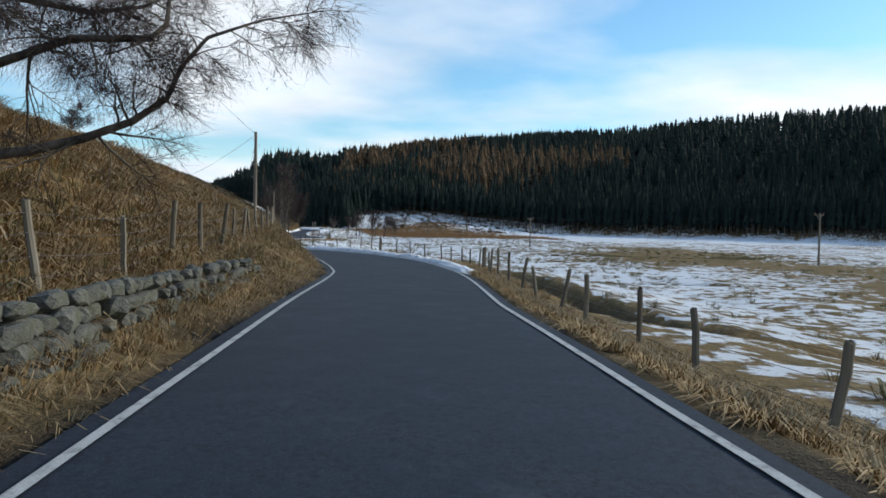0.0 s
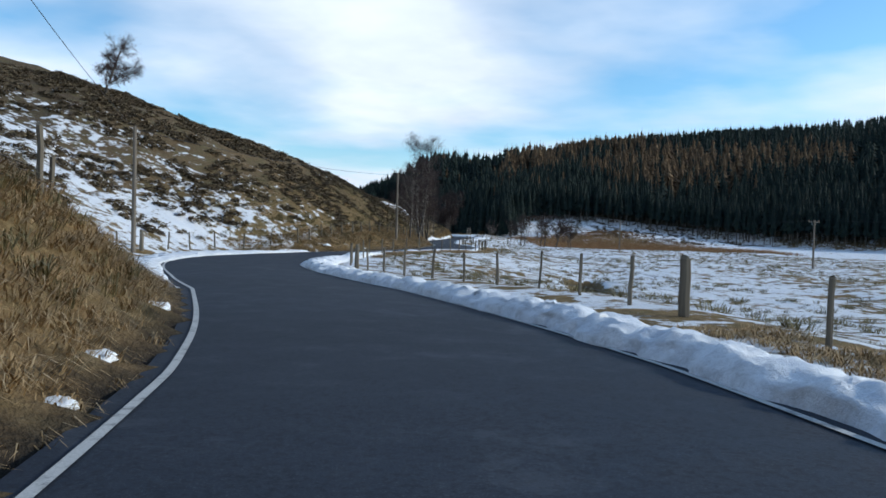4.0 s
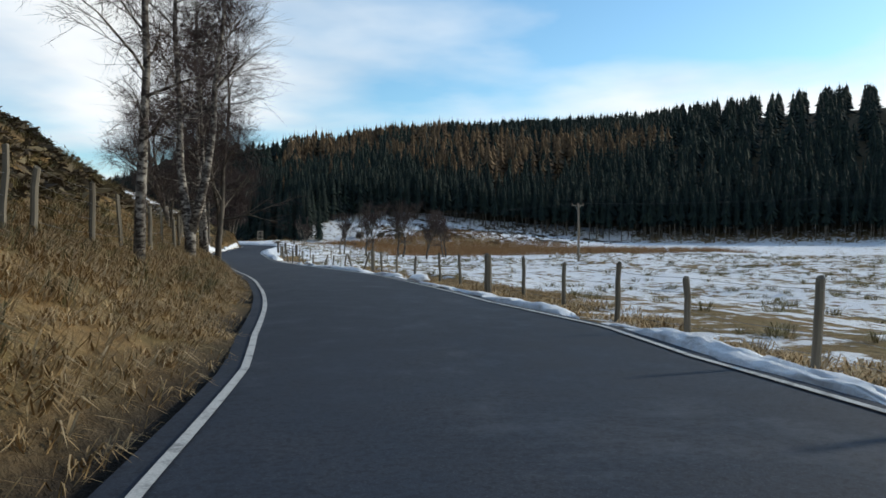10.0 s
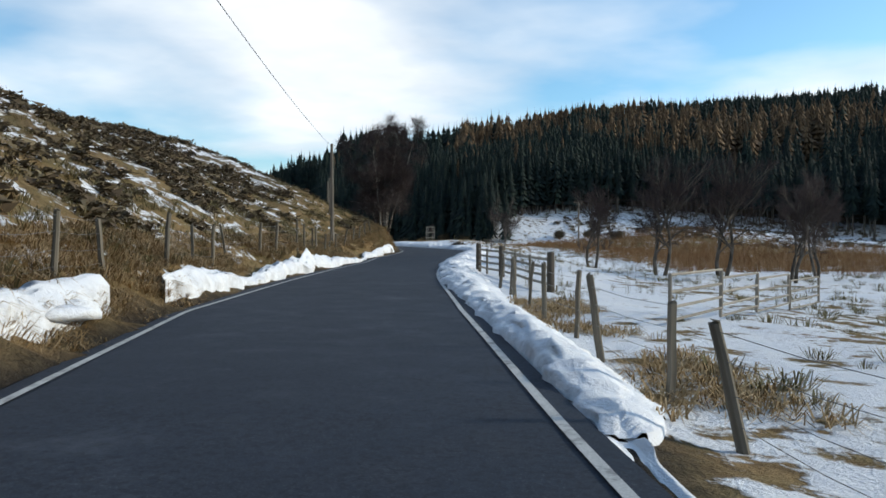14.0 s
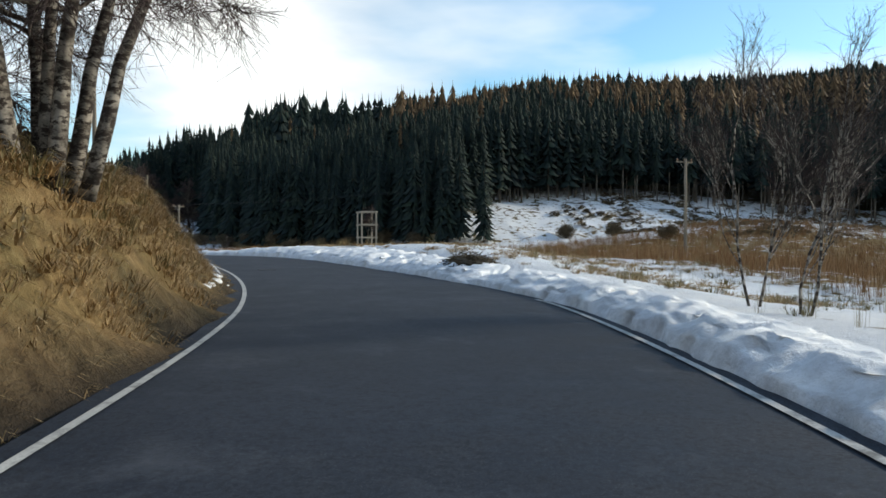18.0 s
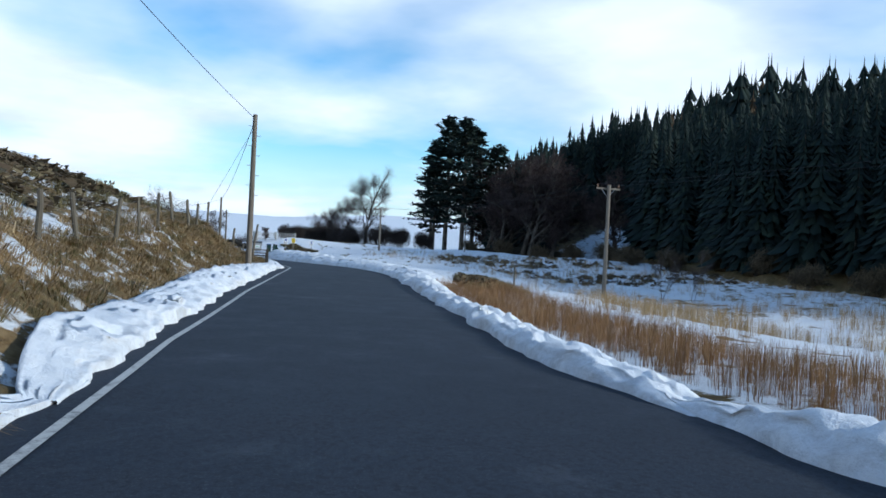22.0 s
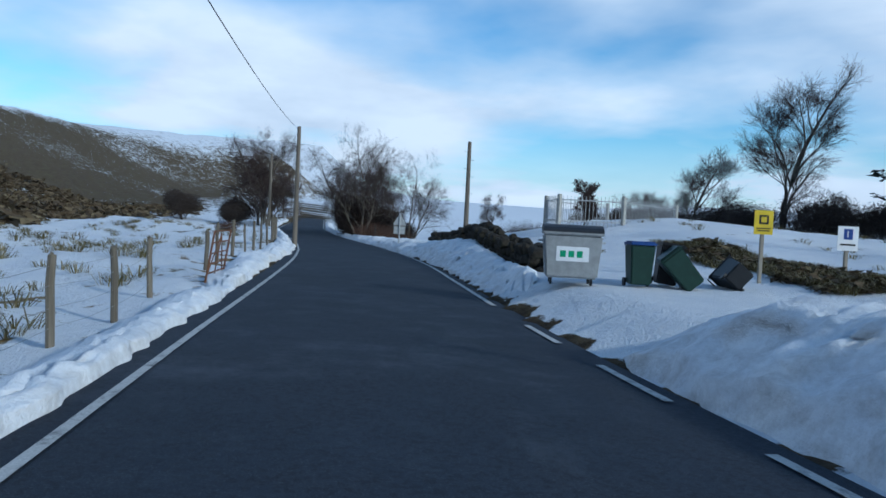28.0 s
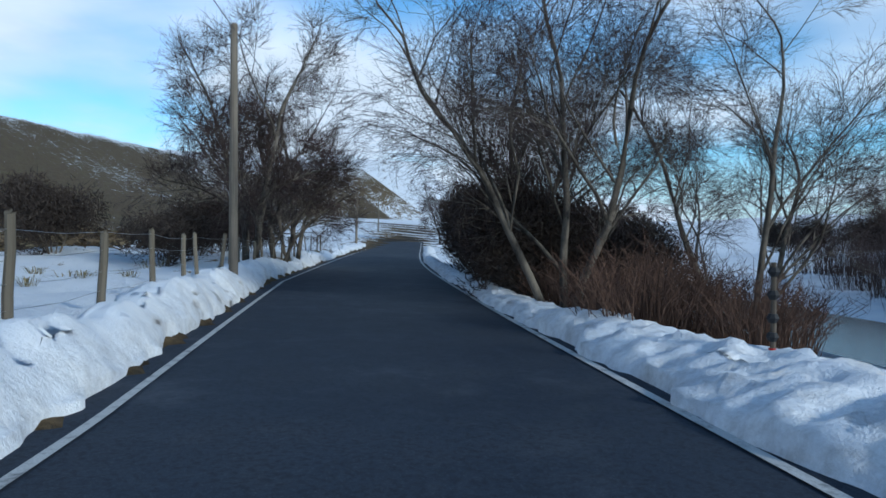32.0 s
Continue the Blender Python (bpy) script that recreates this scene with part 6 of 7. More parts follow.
grown("knoll_heather", HEATHS, scatter(5200, 230, 320, lambda s: 0 * s + 66, lambda s: 0 * s + 135, 17, lambda s, d, x, y, r: (((x + 8) / 52) ** 2 + ((y - 336) / 30) ** 2 < 1) & (vnoise(x, y, 3.0, 6) > -0.05)), 0.4, 1.0, [HEATHER], "dark heather clumps in snow below the wood", 1.5)

# ---- stone dykes ----
def make_stone(name, a, b, moss):
    m = Mat(name, 0.92, spec=0.2)
    n, n2 = m.noise(2.4, 7, 0.65), m.noise(14, 5)
    c = m.ramp(n, (0.3, a), (0.7, b))
    c = m.mix(m.ramp(n2, (0.5, 0.0), (0.72, 0.7)), c, tuple(min(1, v * 1.5) for v in b))
    c = m.mix(m.ramp(m.noise(1.3, 5), (0.5, 0.0), (0.68, 0.75)), c, moss)
    m.color(m.mix(m.math("MULTIPLY", m.rand(), 0.4), c, tuple(v * 0.6 for v in a)))
    return m.bump(n2, 0.8, 0.03).m


STONE = make_stone("lichened_stone", (0.07, 0.07, 0.06), (0.20, 0.195, 0.175), (0.06, 0.066, 0.026))
MOSSY = make_stone("mossy_stone", (0.016, 0.014, 0.011), (0.055, 0.048, 0.038), (0.02, 0.022, 0.009))


def stone_mesh(k, material):
    bm = bmesh.new()
    bmesh.ops.create_icosphere(bm, subdivisions=2, radius=0.5)
    rnd = random.Random(k)
    sx, sy, sz = rnd.uniform(0.8, 1.25), rnd.uniform(0.7, 1.0), rnd.uniform(0.6, 0.95)
    for v in bm.verts:
        q = v.co.normalized()
        boxy = q / max(abs(q.x), abs(q.y), abs(q.z)) * 0.42
        v.co = v.co.lerp(boxy, 0.75) * (1 + 0.28 * noise.noise(q * 1.7 + Vector((k * 3.7, 0, 0))) + 0.10 * noise.noise(q * 5.0 + Vector((0, k * 2.1, 0))))
        v.co = Vector((v.co.x * sx, v.co.y * sy, v.co.z * sz))
    me = bpy.data.meshes.new("stone")
    bm.to_mesh(me)
    bm.free()
    me.materials.append(material)
    return me


def dyke(s0, s1, off, rows, size, material, label, seed, lift=0.0, broken=0.15, level=False):
    rnd = random.Random(seed)
    kinds = [stone_mesh(seed * 20 + k, material) for k in range(7)]
    x0, y0 = spot(s0, off(s0))
    z0 = ground_z(x0, y0)
    root = holder("stone_dyke", at(x0, y0, z0), label, "stone wall")
    for row in range(rows):
        s = s0 + rnd.uniform(0, size)
        while s < s1:
            w = size * rnd.uniform(0.7, 1.4)
            if row == 0 or rnd.random() > broken * row:
                x, y = spot(s, off(s) + rnd.uniform(-0.1, 0.1) - 0.05 * row)
                z = (float(along(s)[4]) if level else max(ground_z(x, y), float(along(s)[4]) - 0.05)) + lift + size * 0.28 + row * size * 0.58
                ob = new("stone", rnd.choice(kinds))
                ob.parent = root
                ob.matrix_basis = at(x - x0, y - y0, z - z0, way_at(s) + 90 + rnd.uniform(-25, 25), rnd.uniform(-14, 14), rnd.uniform(-14, 14)) @ Matrix.Diagonal((w, w * 0.95, size * rnd.uniform(0.75, 1.15), 1))
            s += w * 0.86
    return root


dyke(-2.0, 19.0, lambda s: -3.15 + 0.01 * s, 4, 0.34, STONE, "low tumbled lichened grey stone dyke under a grass bank", 2, 0.02, 0.08, True)
dyke(381.5, 413, lambda s: float(np.interp(s, [382, 390, 397, 404, 413], [4.75, 5.0, 5.75, 6.3, 7.0])), 3, 0.42, MOSSY, "dark mossy stone dyke half buried in snow", 3, -0.16, 0.2)
dyke(381.5, 404, lambda s: float(np.interp(s, [382, 390, 397, 404], [5.2, 5.45, 6.15, 6.7])), 3, 0.40, MOSSY, "dark mossy stone dyke half buried in snow", 4, -0.1, 0.25)
for k, (s, d, r) in enumerate([(333, 5.6, 0.45), (336, 5.7, 0.35), (339, 6.0, 0.3), (343, 6.6, 0.4), (347, 7.2, 0.35), (350, 8.0, 0.3), (325.5, 6.6, 0.34), (327.0, 7.0, 0.3), (328.5, 7.6, 0.34), (324.2, 6.3, 0.26), (330.0, 8.2, 0.28), (363, 6.8, 0.4), (366, 7.5, 0.5), (361, 8.4, 0.35), (371, 6.2, 0.5), (372.3, 6.0, 0.35)]):
    ob = new("boulder", stone_mesh(300 + k, MOSSY))
    x, y = spot(s, d)
    ob.matrix_basis = at(x, y, ground_z(x, y) + 0.1 * r, k * 40) @ Matrix.Diagonal((r * 1.6, r * 1.2, r * 0.8, 1))
    tagged(ob, "dark mossy boulder poking out of the snow", "boulder", "boulders in the snow")

# ---- timber: tree guard, rail fence, gates, stile ----
TIMBER = make_wood("pale_timber", (0.24, 0.21, 0.17), (0.42, 0.38, 0.31))
DARKWOOD = make_wood("dark_timber", (0.05, 0.042, 0.033), (0.14, 0.115, 0.09))
RUST = plain("rusty_iron", (0.16, 0.075, 0.04), 0.85, 0.3, 0.4)


def beam(root, name, a, b, w, t, material, label=""):
    """A sawn length from a to b, w high and t thick."""
    a, b = Vector(a), Vector(b)
    bm = bmesh.new()
    way = (b - a)
    m = Matrix.Translation((a + b) / 2) @ way.to_track_quat("X", "Z").to_matrix().to_4x4()
    box(bm, way.length, t, w, m, min(w, t) * 0.12)
    return part(name, bm, material, root, label)


x, y = -53.7, 277.4
guard = holder("tree_guard", at(x, y, ground_z(x, y), 25), "square pale timber guard round a young tree", "tree guard")
for cx in (-0.44, 0.44):
    for cy in (-0.44, 0.44):
        beam(guard, "corner_post", (cx, cy, -0.3), (cx, cy, 2.0), 0.085, 0.085, TIMBER)
for z in (0.45, 1.2, 1.95):
    for a, b in (((-0.5, -0.5), (0.5, -0.5)), ((0.5, -0.5), (0.5, 0.5)), ((0.5, 0.5), (-0.5, 0.5)), ((-0.5, 0.5), (-0.5, -0.5))):
        beam(guard, "rail", (*a, z), (*b, z), 0.1, 0.035, TIMBER)
tree("young_tree", x, y, "thin young bare tree inside a timber guard", 0, seed=91, h=2.6, spread=0.4, first=0.2, twig_n=5, r0=0.03)

x0, y0 = spot(204.5, 5.3)
rail = holder("rail_fence", at(x0, y0, ground_z(x0, y0)), "weathered four-rail wooden fence with stout end posts", "fence")
rail_pts = []
for s, d, big in ((204.5, 5.3, True), (207.2, 5.1, False), (209.6, 4.9, False), (211.9, 4.6, True), (213.6, 4.1, False), (215.2, 3.8, True)):
    px, py = spot(s, d)
    rail_pts.append(Vector((px - x0, py - y0, ground_z(px, py) - ground_z(x0, y0))))
    bm = bmesh.new()
    r = 0.13 if big else 0.05
    tube(bm, [(0, 0, -0.3), (0, 0, 0.5), (0, 0, 1.28 if big else 1.12), (0, 0, 1.32 if big else 1.15)], [r, r, r * 0.95, r * 0.7], 9)
    ob = part("end_post" if big else "post", bm, DARKWOOD if big else POST, rail)
    ob.matrix_basis = Matrix.Translation(rail_pts[-1])
for a, b in zip(rail_pts, rail_pts[1:]):
    for h in (0.25, 0.52, 0.8, 1.06):
        beam(rail, "rail", a + Vector((0, 0, h)), b + Vector((0, 0, h)), 0.09, 0.035, TIMBER)


def field_gate(x, y, turn, w, h, material, label, bars=5, lean=0.0, r=0.02, cross=True):
    root = holder("field_gate", at(x, y, ground_z(x, y), turn, lean), label, "gate")
    for px in (0.0, w):
        bm = bmesh.new()
        tube(bm, [(px, 0, 0.08), (px, 0, 0.08 + h)], r * 1.3, 8)
        part("stile_bar", bm, material, root)
    for k in range(bars):
        z = 0.1 + h * (k / (bars - 1)) ** 1.15 * 0.97
        bm = bmesh.new()
        tube(bm, [(0, 0, z), (w, 0, z)], r, 6)
        part("bar", bm, material, root)
    if cross:
        for a, b in (((0, 0.1), (w * 0.5, h)), ((w, 0.1), (w * 0.5, h)), ((w * 0.5, 0.1), (w * 0.5, h))):
            bm = bmesh.new()
            tube(bm, [(a[0], 0.02, a[1]), (b[0], 0.02, b[1])], r * 0.8, 6)
            part("brace", bm, material, root)
    return root


for gx0, gy0, gt in ((-34.7, 190.0, 62), (-33.0, 193.3, 62), (-31.3, 196.6, 60), (-29.4, 199.9, 58)):
    field_gate(gx0, gy0, gt, 3.6, 0.95, TIMBER, "weathered timber rail section across a snowy field", 4, 0.0, 0.032, False)
x, y = spot(380.2, -2.95)
field_gate(x, y, way_at(381) + 90, 2.0, 1.12, RUST, "rusty iron hurdle gate leaning against fence posts", 6, 8.0, 0.017)

x, y = spot(333.6, -2.9)
st = holder("stile", at(x, y, ground_z(x, y), way_at(333.6)), "dark timber step stile in the fence", "stile")
for a, b in (((-0.45, 0, -0.2), (-0.45, 0, 0.72)), ((0.45, 0, -0.2), (0.45, 0, 0.72)), ((-0.4, 0.35, -0.2), (-0.4, 0.35, 0.5)), ((0.4, 0.35, -0.2), (0.4, 0.35, 0.5))):
    beam(st, "post", a, b, 0.12, 0.12, DARKWOOD)
for z, yy in ((0.45, 0.0), (0.32, 0.25), (0.62, 0.0)):
    beam(st, "step", (-0.5, yy, z), (0.5, yy, z), 0.05, 0.2, DARKWOOD)
bm = bmesh.new()
tube(bm, [(-0.35, -0.3, -0.2), (-0.25, -0.3, 1.0), (-0.12, -0.28, 2.0)], [0.06, 0.055, 0.05], 8)
part("tall_post", bm, POST, st, "tall leaning grey post")

px, py = -87.0, 318.0
lone = holder("fence_post", at(px, py, ground_z(px, py) - 0.05, 30, 2.0), "dark lone post standing in snow with a wire", "post")
part("shaft", POSTS[3], None, lone)
bm = bmesh.new()
for hz in (0.5, 0.8, 1.05):
    tube(bm, [(0, 0, hz), (2.4, 1.6, hz - 0.12), (5.2, 3.2, hz - 0.05)], 0.004, 3, False)
part("wire", bm, WIRE, lone, "slack plain fence wire")

grown("rough_stalks", STALK, scatter(1700, 322, 368, lambda s: edge_r(s) + 9.5, lambda s: edge_r(s) + 36, 18, lambda s, d, x, y, r: vnoise(x, y, 3.0, 6) > -0.15), 0.35, 0.75, [STRAW], "pale dead stalks standing in a wet snowy field", 1.0)
grown("rough_heather", HEATHS, scatter(500, 340, 370, lambda s: edge_r(s) + 13, lambda s: edge_r(s) + 38, 19, lambda s, d, x, y, r: vnoise(x, y, 4.0, 6) > 0.1), 0.3, 0.7, [HEATHER], "brown scrub in a snowy field above a stream", 1.5)
VERGE_D = lambda s: np.interp(s, [322, 326, 331, 338, 344], [5.6, 6.3, 7.6, 9.4, 10.4])
grown("verge_heather", HEATHS, scatter(190, 322, 334, VERGE_D, lambda s: VERGE_D(s) + 1.5, 20, lambda s, d, x, y, r: vnoise(x, y, 1.3, 6) > -0.25), 0.3, 0.62, [HEATHER], "brown heather and turf at the back of a snow bank", 1.3)
grown("verge_tussock", LUSH, scatter(420, 320, 336, VERGE_D, lambda s: VERGE_D(s) + 2.4, 21, lambda s, d, x, y, r: vnoise(x, y, 1.1, 4) > -0.2), 0.5, 1.2, [RUSH], "olive grass and stalks round a fence post", 1.2)
grown("turf_bank", LUSH, scatter(900, 377.5, 386.5, lambda s: 0 * s + 9.6, lambda s: 0 * s + 11.4, 22, lambda s, d, x, y, r: vnoise(x, y, 1.2, 6) > -0.2), 0.45, 0.9, [RUSH], "mossy turf and grass poking through snow behind bins", 1.6)
grown("turf_heather", HEATHS, scatter(420, 377.5, 387, lambda s: 0 * s + 9.4, lambda s: 0 * s + 11.2, 23, lambda s, d, x, y, r: vnoise(x, y, 1.6, 5) > -0.1), 0.2, 0.42, [HEATHER], "low brown heather in snow behind bins", 1.5)

# ---- brush heap ----
x, y = spot(264.8, 5.9)
heap = holder("brush_heap", at(x, y, ground_z(x, y), way_at(265) + 90), "flat heap of dark brown cut heather in snow", "brush pile")
rnd = random.Random(5)
bm = bmesh.new()
for k in range(1500):
    t, rr = rnd.uniform(0, 6.28), math.sqrt(rnd.random())
    px, py = 2.0 * rr * math.cos(t), 0.9 * rr * math.sin(t)
    pz = 0.55 * (1 - rr * rr) * rnd.uniform(0.3, 1.05)
    w = Vector((rnd.gauss(0, 1), rnd.gauss(0, 0.6), rnd.gauss(0, 0.3))).normalized() * rnd.uniform(0.15, 0.5)
    p = Vector((px, py, pz + 0.02))
    u = w.orthogonal().normalized() * 0.012
    a = [bm.verts.new(p - w / 2 - u), bm.verts.new(p - w / 2 + u), bm.verts.new(p + w / 2)]
    bm.faces.new(a)
    b = [bm.verts.new(p - w / 2), bm.verts.new(p - w / 2 + w.cross(u).normalized() * 0.018), bm.verts.new(p + w / 2)]
    bm.faces.new(b)
part("twig_mass", bm, HEATHER, heap)
bm = bmesh.new()
bmesh.ops.create_icosphere(bm, subdivisions=3, radius=1.0)
for v in bm.verts:
    v.co = Vector((v.co.x * 1.75, v.co.y * 0.75, max(v.co.z, -0.1) * 0.4)) * (1 + 0.25 * noise.noise(v.co * 2.5))
part("core", bm, HEATHER, heap)

# ---- bins ----
BIN_GREY = plain("galvanised_bin", (0.30, 0.31, 0.31), 0.5, 0.25, 0.15)
BIN_LID = plain("dark_lid", (0.022, 0.024, 0.028), 0.5)
BIN_GREEN = plain("green_plastic", (0.012, 0.035, 0.026), 0.45, 0, 0.2)
BIN_BLUE = plain("blue_plastic", (0.02, 0.06, 0.22), 0.45)
BIN_BLACK = plain("black_plastic", (0.012, 0.013, 0.015), 0.5)
WHITE = plain("white_enamel", (0.72, 0.73, 0.74), 0.5, 0, 0.06)
GREEN = plain("green_print", (0.03, 0.28, 0.13), 0.6)
BLUE = plain("blue_enamel", (0.02, 0.05, 0.22), 0.5)
YELLOW = plain("yellow_enamel", (0.62, 0.46, 0.02), 0.5)
GREYBACK = plain("grey_sign_back", (0.33, 0.34, 0.34), 0.55, 0.4)
BLACK = plain("black_print", (0.015, 0.015, 0.016), 0.6)
RED = plain("red_reflector", (0.30, 0.012, 0.01), 0.35)


def hull(w0, d0, w1, d1, h, bevel=0.03, z0=0.0):
    """A bin's tapering body: w0 by d0 below, w1 by d1 at height h."""
    bm = bmesh.new()
    bot = [bm.verts.new((sx * w0 / 2, sy * d0 / 2, z0)) for sx, sy in ((-1, -1), (1, -1), (1, 1), (-1, 1))]
    top = [bm.verts.new((sx * w1 / 2, sy * d1 / 2, z0 + h)) for sx, sy in ((-1, -1), (1, -1), (1, 1), (-1, 1))]
    bm.faces.new(bot[::-1])
    bm.faces.new(top)
    for j in range(4):
        bm.faces.new((bot[j], bot[(j + 1) % 4], top[(j + 1) % 4], top[j]))
    bmesh.ops.bevel(bm, geom=list(bm.edges), offset=bevel, segments=2, affect="EDGES")
    return bm


def wheel(root, x, y, z, r, t):
    bm = bmesh.new()
    bmesh.ops.create_cone(bm, segments=16, radius1=r, radius2=r, depth=t, cap_ends=True, matrix=Matrix.Translation((x, y, z)) @ Matrix.Rotation(math.pi / 2, 4, "Y"))
    return part("wheel", bm, BIN_BLACK, root)


x, y = -131.1, 338.4
big_bin = holder("waste_container", at(x, y, ground_z(x, y), 50), "large grey four-wheeled waste container with a dark lid", "waste container")
big_bin.scale = (0.84, 0.84, 0.84)
part("body", hull(1.18, 0.86, 1.34, 1.0, 1.0, 0.04, 0.16), BIN_GREY, big_bin)
bm = bmesh.new()
box(bm, 1.40, 1.06, 0.07, Matrix.Translation((0, 0, 1.19)), 0.02)
part("rim", bm, BIN_GREY, big_bin)
bm = bmesh.new()
tube(bm, [(-0.69, 0, 1.16), (0.69, 0, 1.16)], 0.52, 20)
for v in bm.verts:
    v.co.z = 1.22 + max(v.co.z - 1.16, 0) * 0.34
bmesh.ops.remove_doubles(bm, verts=list(bm.verts), dist=0.001)
part("lid", bm, BIN_LID, big_bin)
for sx in (-0.46, 0.46):
    for sy in (-0.32, 0.32):
        wheel(big_bin, sx, sy, 0.09, 0.09, 0.05)
for sx in (-1, 1):
    bm = bmesh.new()
    tube(bm, [(sx * 0.66, -0.1, 1.0), (sx * 0.76, -0.1, 1.0), (sx * 0.76, 0.1, 1.0), (sx * 0.66, 0.1, 1.0)], 0.025, 8)
    part("trunnion", bm, STEEL, big_bin)
slope = math.atan2(0.07, 1.0)
front = Matrix.Translation((0, -0.478, 0.72)) @ Matrix.Rotation(slope, 4, "X")
bm = bmesh.new()
box(bm, 0.74, 0.006, 0.34, front, 0.001)
plate = part("notice", bm, WHITE, big_bin, "white notice with three green marks")
for k in range(3):
    bm = bmesh.new()
    box(bm, 0.13, 0.006, 0.15, front @ Matrix.Translation((-0.22 + 0.19 * k, -0.006, 0.0)), 0.001)
    part("print_bar", bm, GREEN, plate)


def wheelie(x, y, turn, lean, lean2, colour, lid, label, dz=0.0):
    root = holder("wheelie_bin", at(x, y, ground_z(x, y) + dz, turn, lean, lean2), label, "wheelie bin")
    root.scale = (0.86, 0.86, 0.86)
    part("body", hull(0.46, 0.5, 0.56, 0.66, 0.92, 0.03, 0.06), colour, root)
    bm = bmesh.new()
    box(bm, 0.60, 0.74, 0.05, Matrix.Translation((0, 0, 1.0)), 0.015)
    box(bm, 0.54, 0.62, 0.05, Matrix.Translation((0, -0.02, 1.035)), 0.02)
    part("lid", bm, lid, root)
    bm = bmesh.new()
    tube(bm, [(-0.26, 0.38, 0.96), (-0.26, 0.43, 0.98), (0.26, 0.43, 0.98), (0.26, 0.38, 0.96)], 0.016, 8)
    part("handle", bm, lid, root)
    for sx in (-0.27, 0.27):
        wheel(root, sx, 0.24, 0.1, 0.1, 0.05)
    return root


wheelie(-130.4, 339.6, 55, 0, 0, BIN_GREEN, BIN_BLUE, "upright dark green wheelie bin with a blue lid in snow")
wheelie(-129.7, 340.5, 50, 0, -42, BIN_GREEN, BIN_GREEN, "dark green wheelie bin tipped against its neighbour", 0.05)
wheelie(-130.5, 340.5, 50, 0, 8, BIN_BLACK, BIN_BLACK, "black wheelie bin standing behind green ones")
wheelie(-129.2, 341.2, 50, -90, 40, BIN_BLACK, BIN_BLACK, "black wheelie bin lying on its side in snow", 0.3)


# ---- signs ----
def sign(x, y, turn, h, w, ph, colour, label, marks, wood=False):
    root = holder("notice_sign", at(x, y, ground_z(x, y), turn), label, "sign")
    bm = bmesh.new()
    if wood:
        box(bm, 0.075, 0.075, h + 0.3, Matrix.Translation((0, 0, (h - 0.3) / 2)), 0.006)
    else:
        tube(bm, [(0, 0, -0.3), (0, 0, h)], 0.03, 8)
    part("post", bm, TIMBER if wood else STEEL, root)
    bm = bmesh.new()
    box(bm, w, 0.014, ph, Matrix.Translation((0, -0.05, h - ph / 2 + 0.03)), 0.003)
    panel = part("panel", bm, colour, root)
    for mx, mz, mw, mh, mat in marks:
        bm = bmesh.new()
        box(bm, mw, 0.006, mh, Matrix.Translation((mx, -0.061, h - ph / 2 + 0.03 + mz)), 0.001)
        part("print_bar", bm, mat, panel)
    return root


sign(-123.1, 335.1, 52, 1.75, 0.42, 0.58, WHITE, "white notice with a dark blue square on a timber post", [(0, 0.11, 0.22, 0.26, BLUE), (0, 0.11, 0.05, 0.16, WHITE), (0, -0.1, 0.3, 0.02, BLACK), (0, -0.15, 0.3, 0.02, BLACK), (0, -0.2, 0.24, 0.02, BLACK)], True)
sign(-129.8, 342.8, 52, 1.55, 0.40, 0.52, YELLOW, "yellow warning notice on a timber post", [(0, 0.06, 0.2, 0.2, BLACK), (0, 0.06, 0.12, 0.12, YELLOW), (0, -0.13, 0.3, 0.025, BLACK), (0, -0.18, 0.26, 0.025, BLACK)], True)
sign(-129.2, 345.2, 52, 1.1, 0.46, 0.56, WHITE, "small white notice with a blue square on a timber post", [(0, 0.1, 0.2, 0.24, BLUE), (0, 0.1, 0.05, 0.14, WHITE), (0, -0.14, 0.34, 0.04, BLACK)], True)

x, y = -155.2, 349.0
warn = holder("warning_sign", at(x, y, ground_z(x, y), 62), "triangular road sign seen from its grey back", "road sign")
bm = bmesh.new()
tube(bm, [(0, 0, -0.3), (0, 0, 2.1)], 0.038, 10)
part("post", bm, STEEL, warn)
bm = bmesh.new()
f = bm.faces.new([bm.verts.new(p) for p in ((-0.38, 0.05, 1.42), (0.38, 0.05, 1.42), (0.0, 0.05, 2.1))])
bmesh.ops.extrude_face_region(bm, geom=[f])
bm.verts.ensure_lookup_table()
for v in bm.verts[3:]:
    v.co.y += 0.012
bmesh.ops.bevel(bm, geom=[e for e in bm.edges if abs((e.verts[0].co - e.verts[1].co).y) > 0.005], offset=0.05, segments=3, affect="EDGES")
bmesh.ops.recalc_face_normals(bm, faces=list(bm.faces))
part("triangle_plate", bm, GREYBACK, warn)
bm = bmesh.new()
box(bm, 0.62, 0.012, 0.42, Matrix.Translation((0, 0.055, 1.16)), 0.004)
part("lower_plate", bm, GREYBACK, warn)
for z in (1.06, 1.26, 1.55):
    bm = bmesh.new()
    box(bm, 0.5, 0.02, 0.03, Matrix.Translation((0, 0.042, z)), 0.003)
    part("stiffener", bm, STEEL, warn)

x, y = spot(421.5, 4.3)
mk = holder("marker_post", at(x, y, ground_z(x, y), 60), "dark snow marker post with a red reflector", "marker post")
bm = bmesh.new()
tube(bm, [(0, 0, -0.3), (0.01, 0, 0.5), (0, 0, 1.2)], [0.035, 0.033, 0.03], 8)
part("post", bm, DARKWOOD, mk)
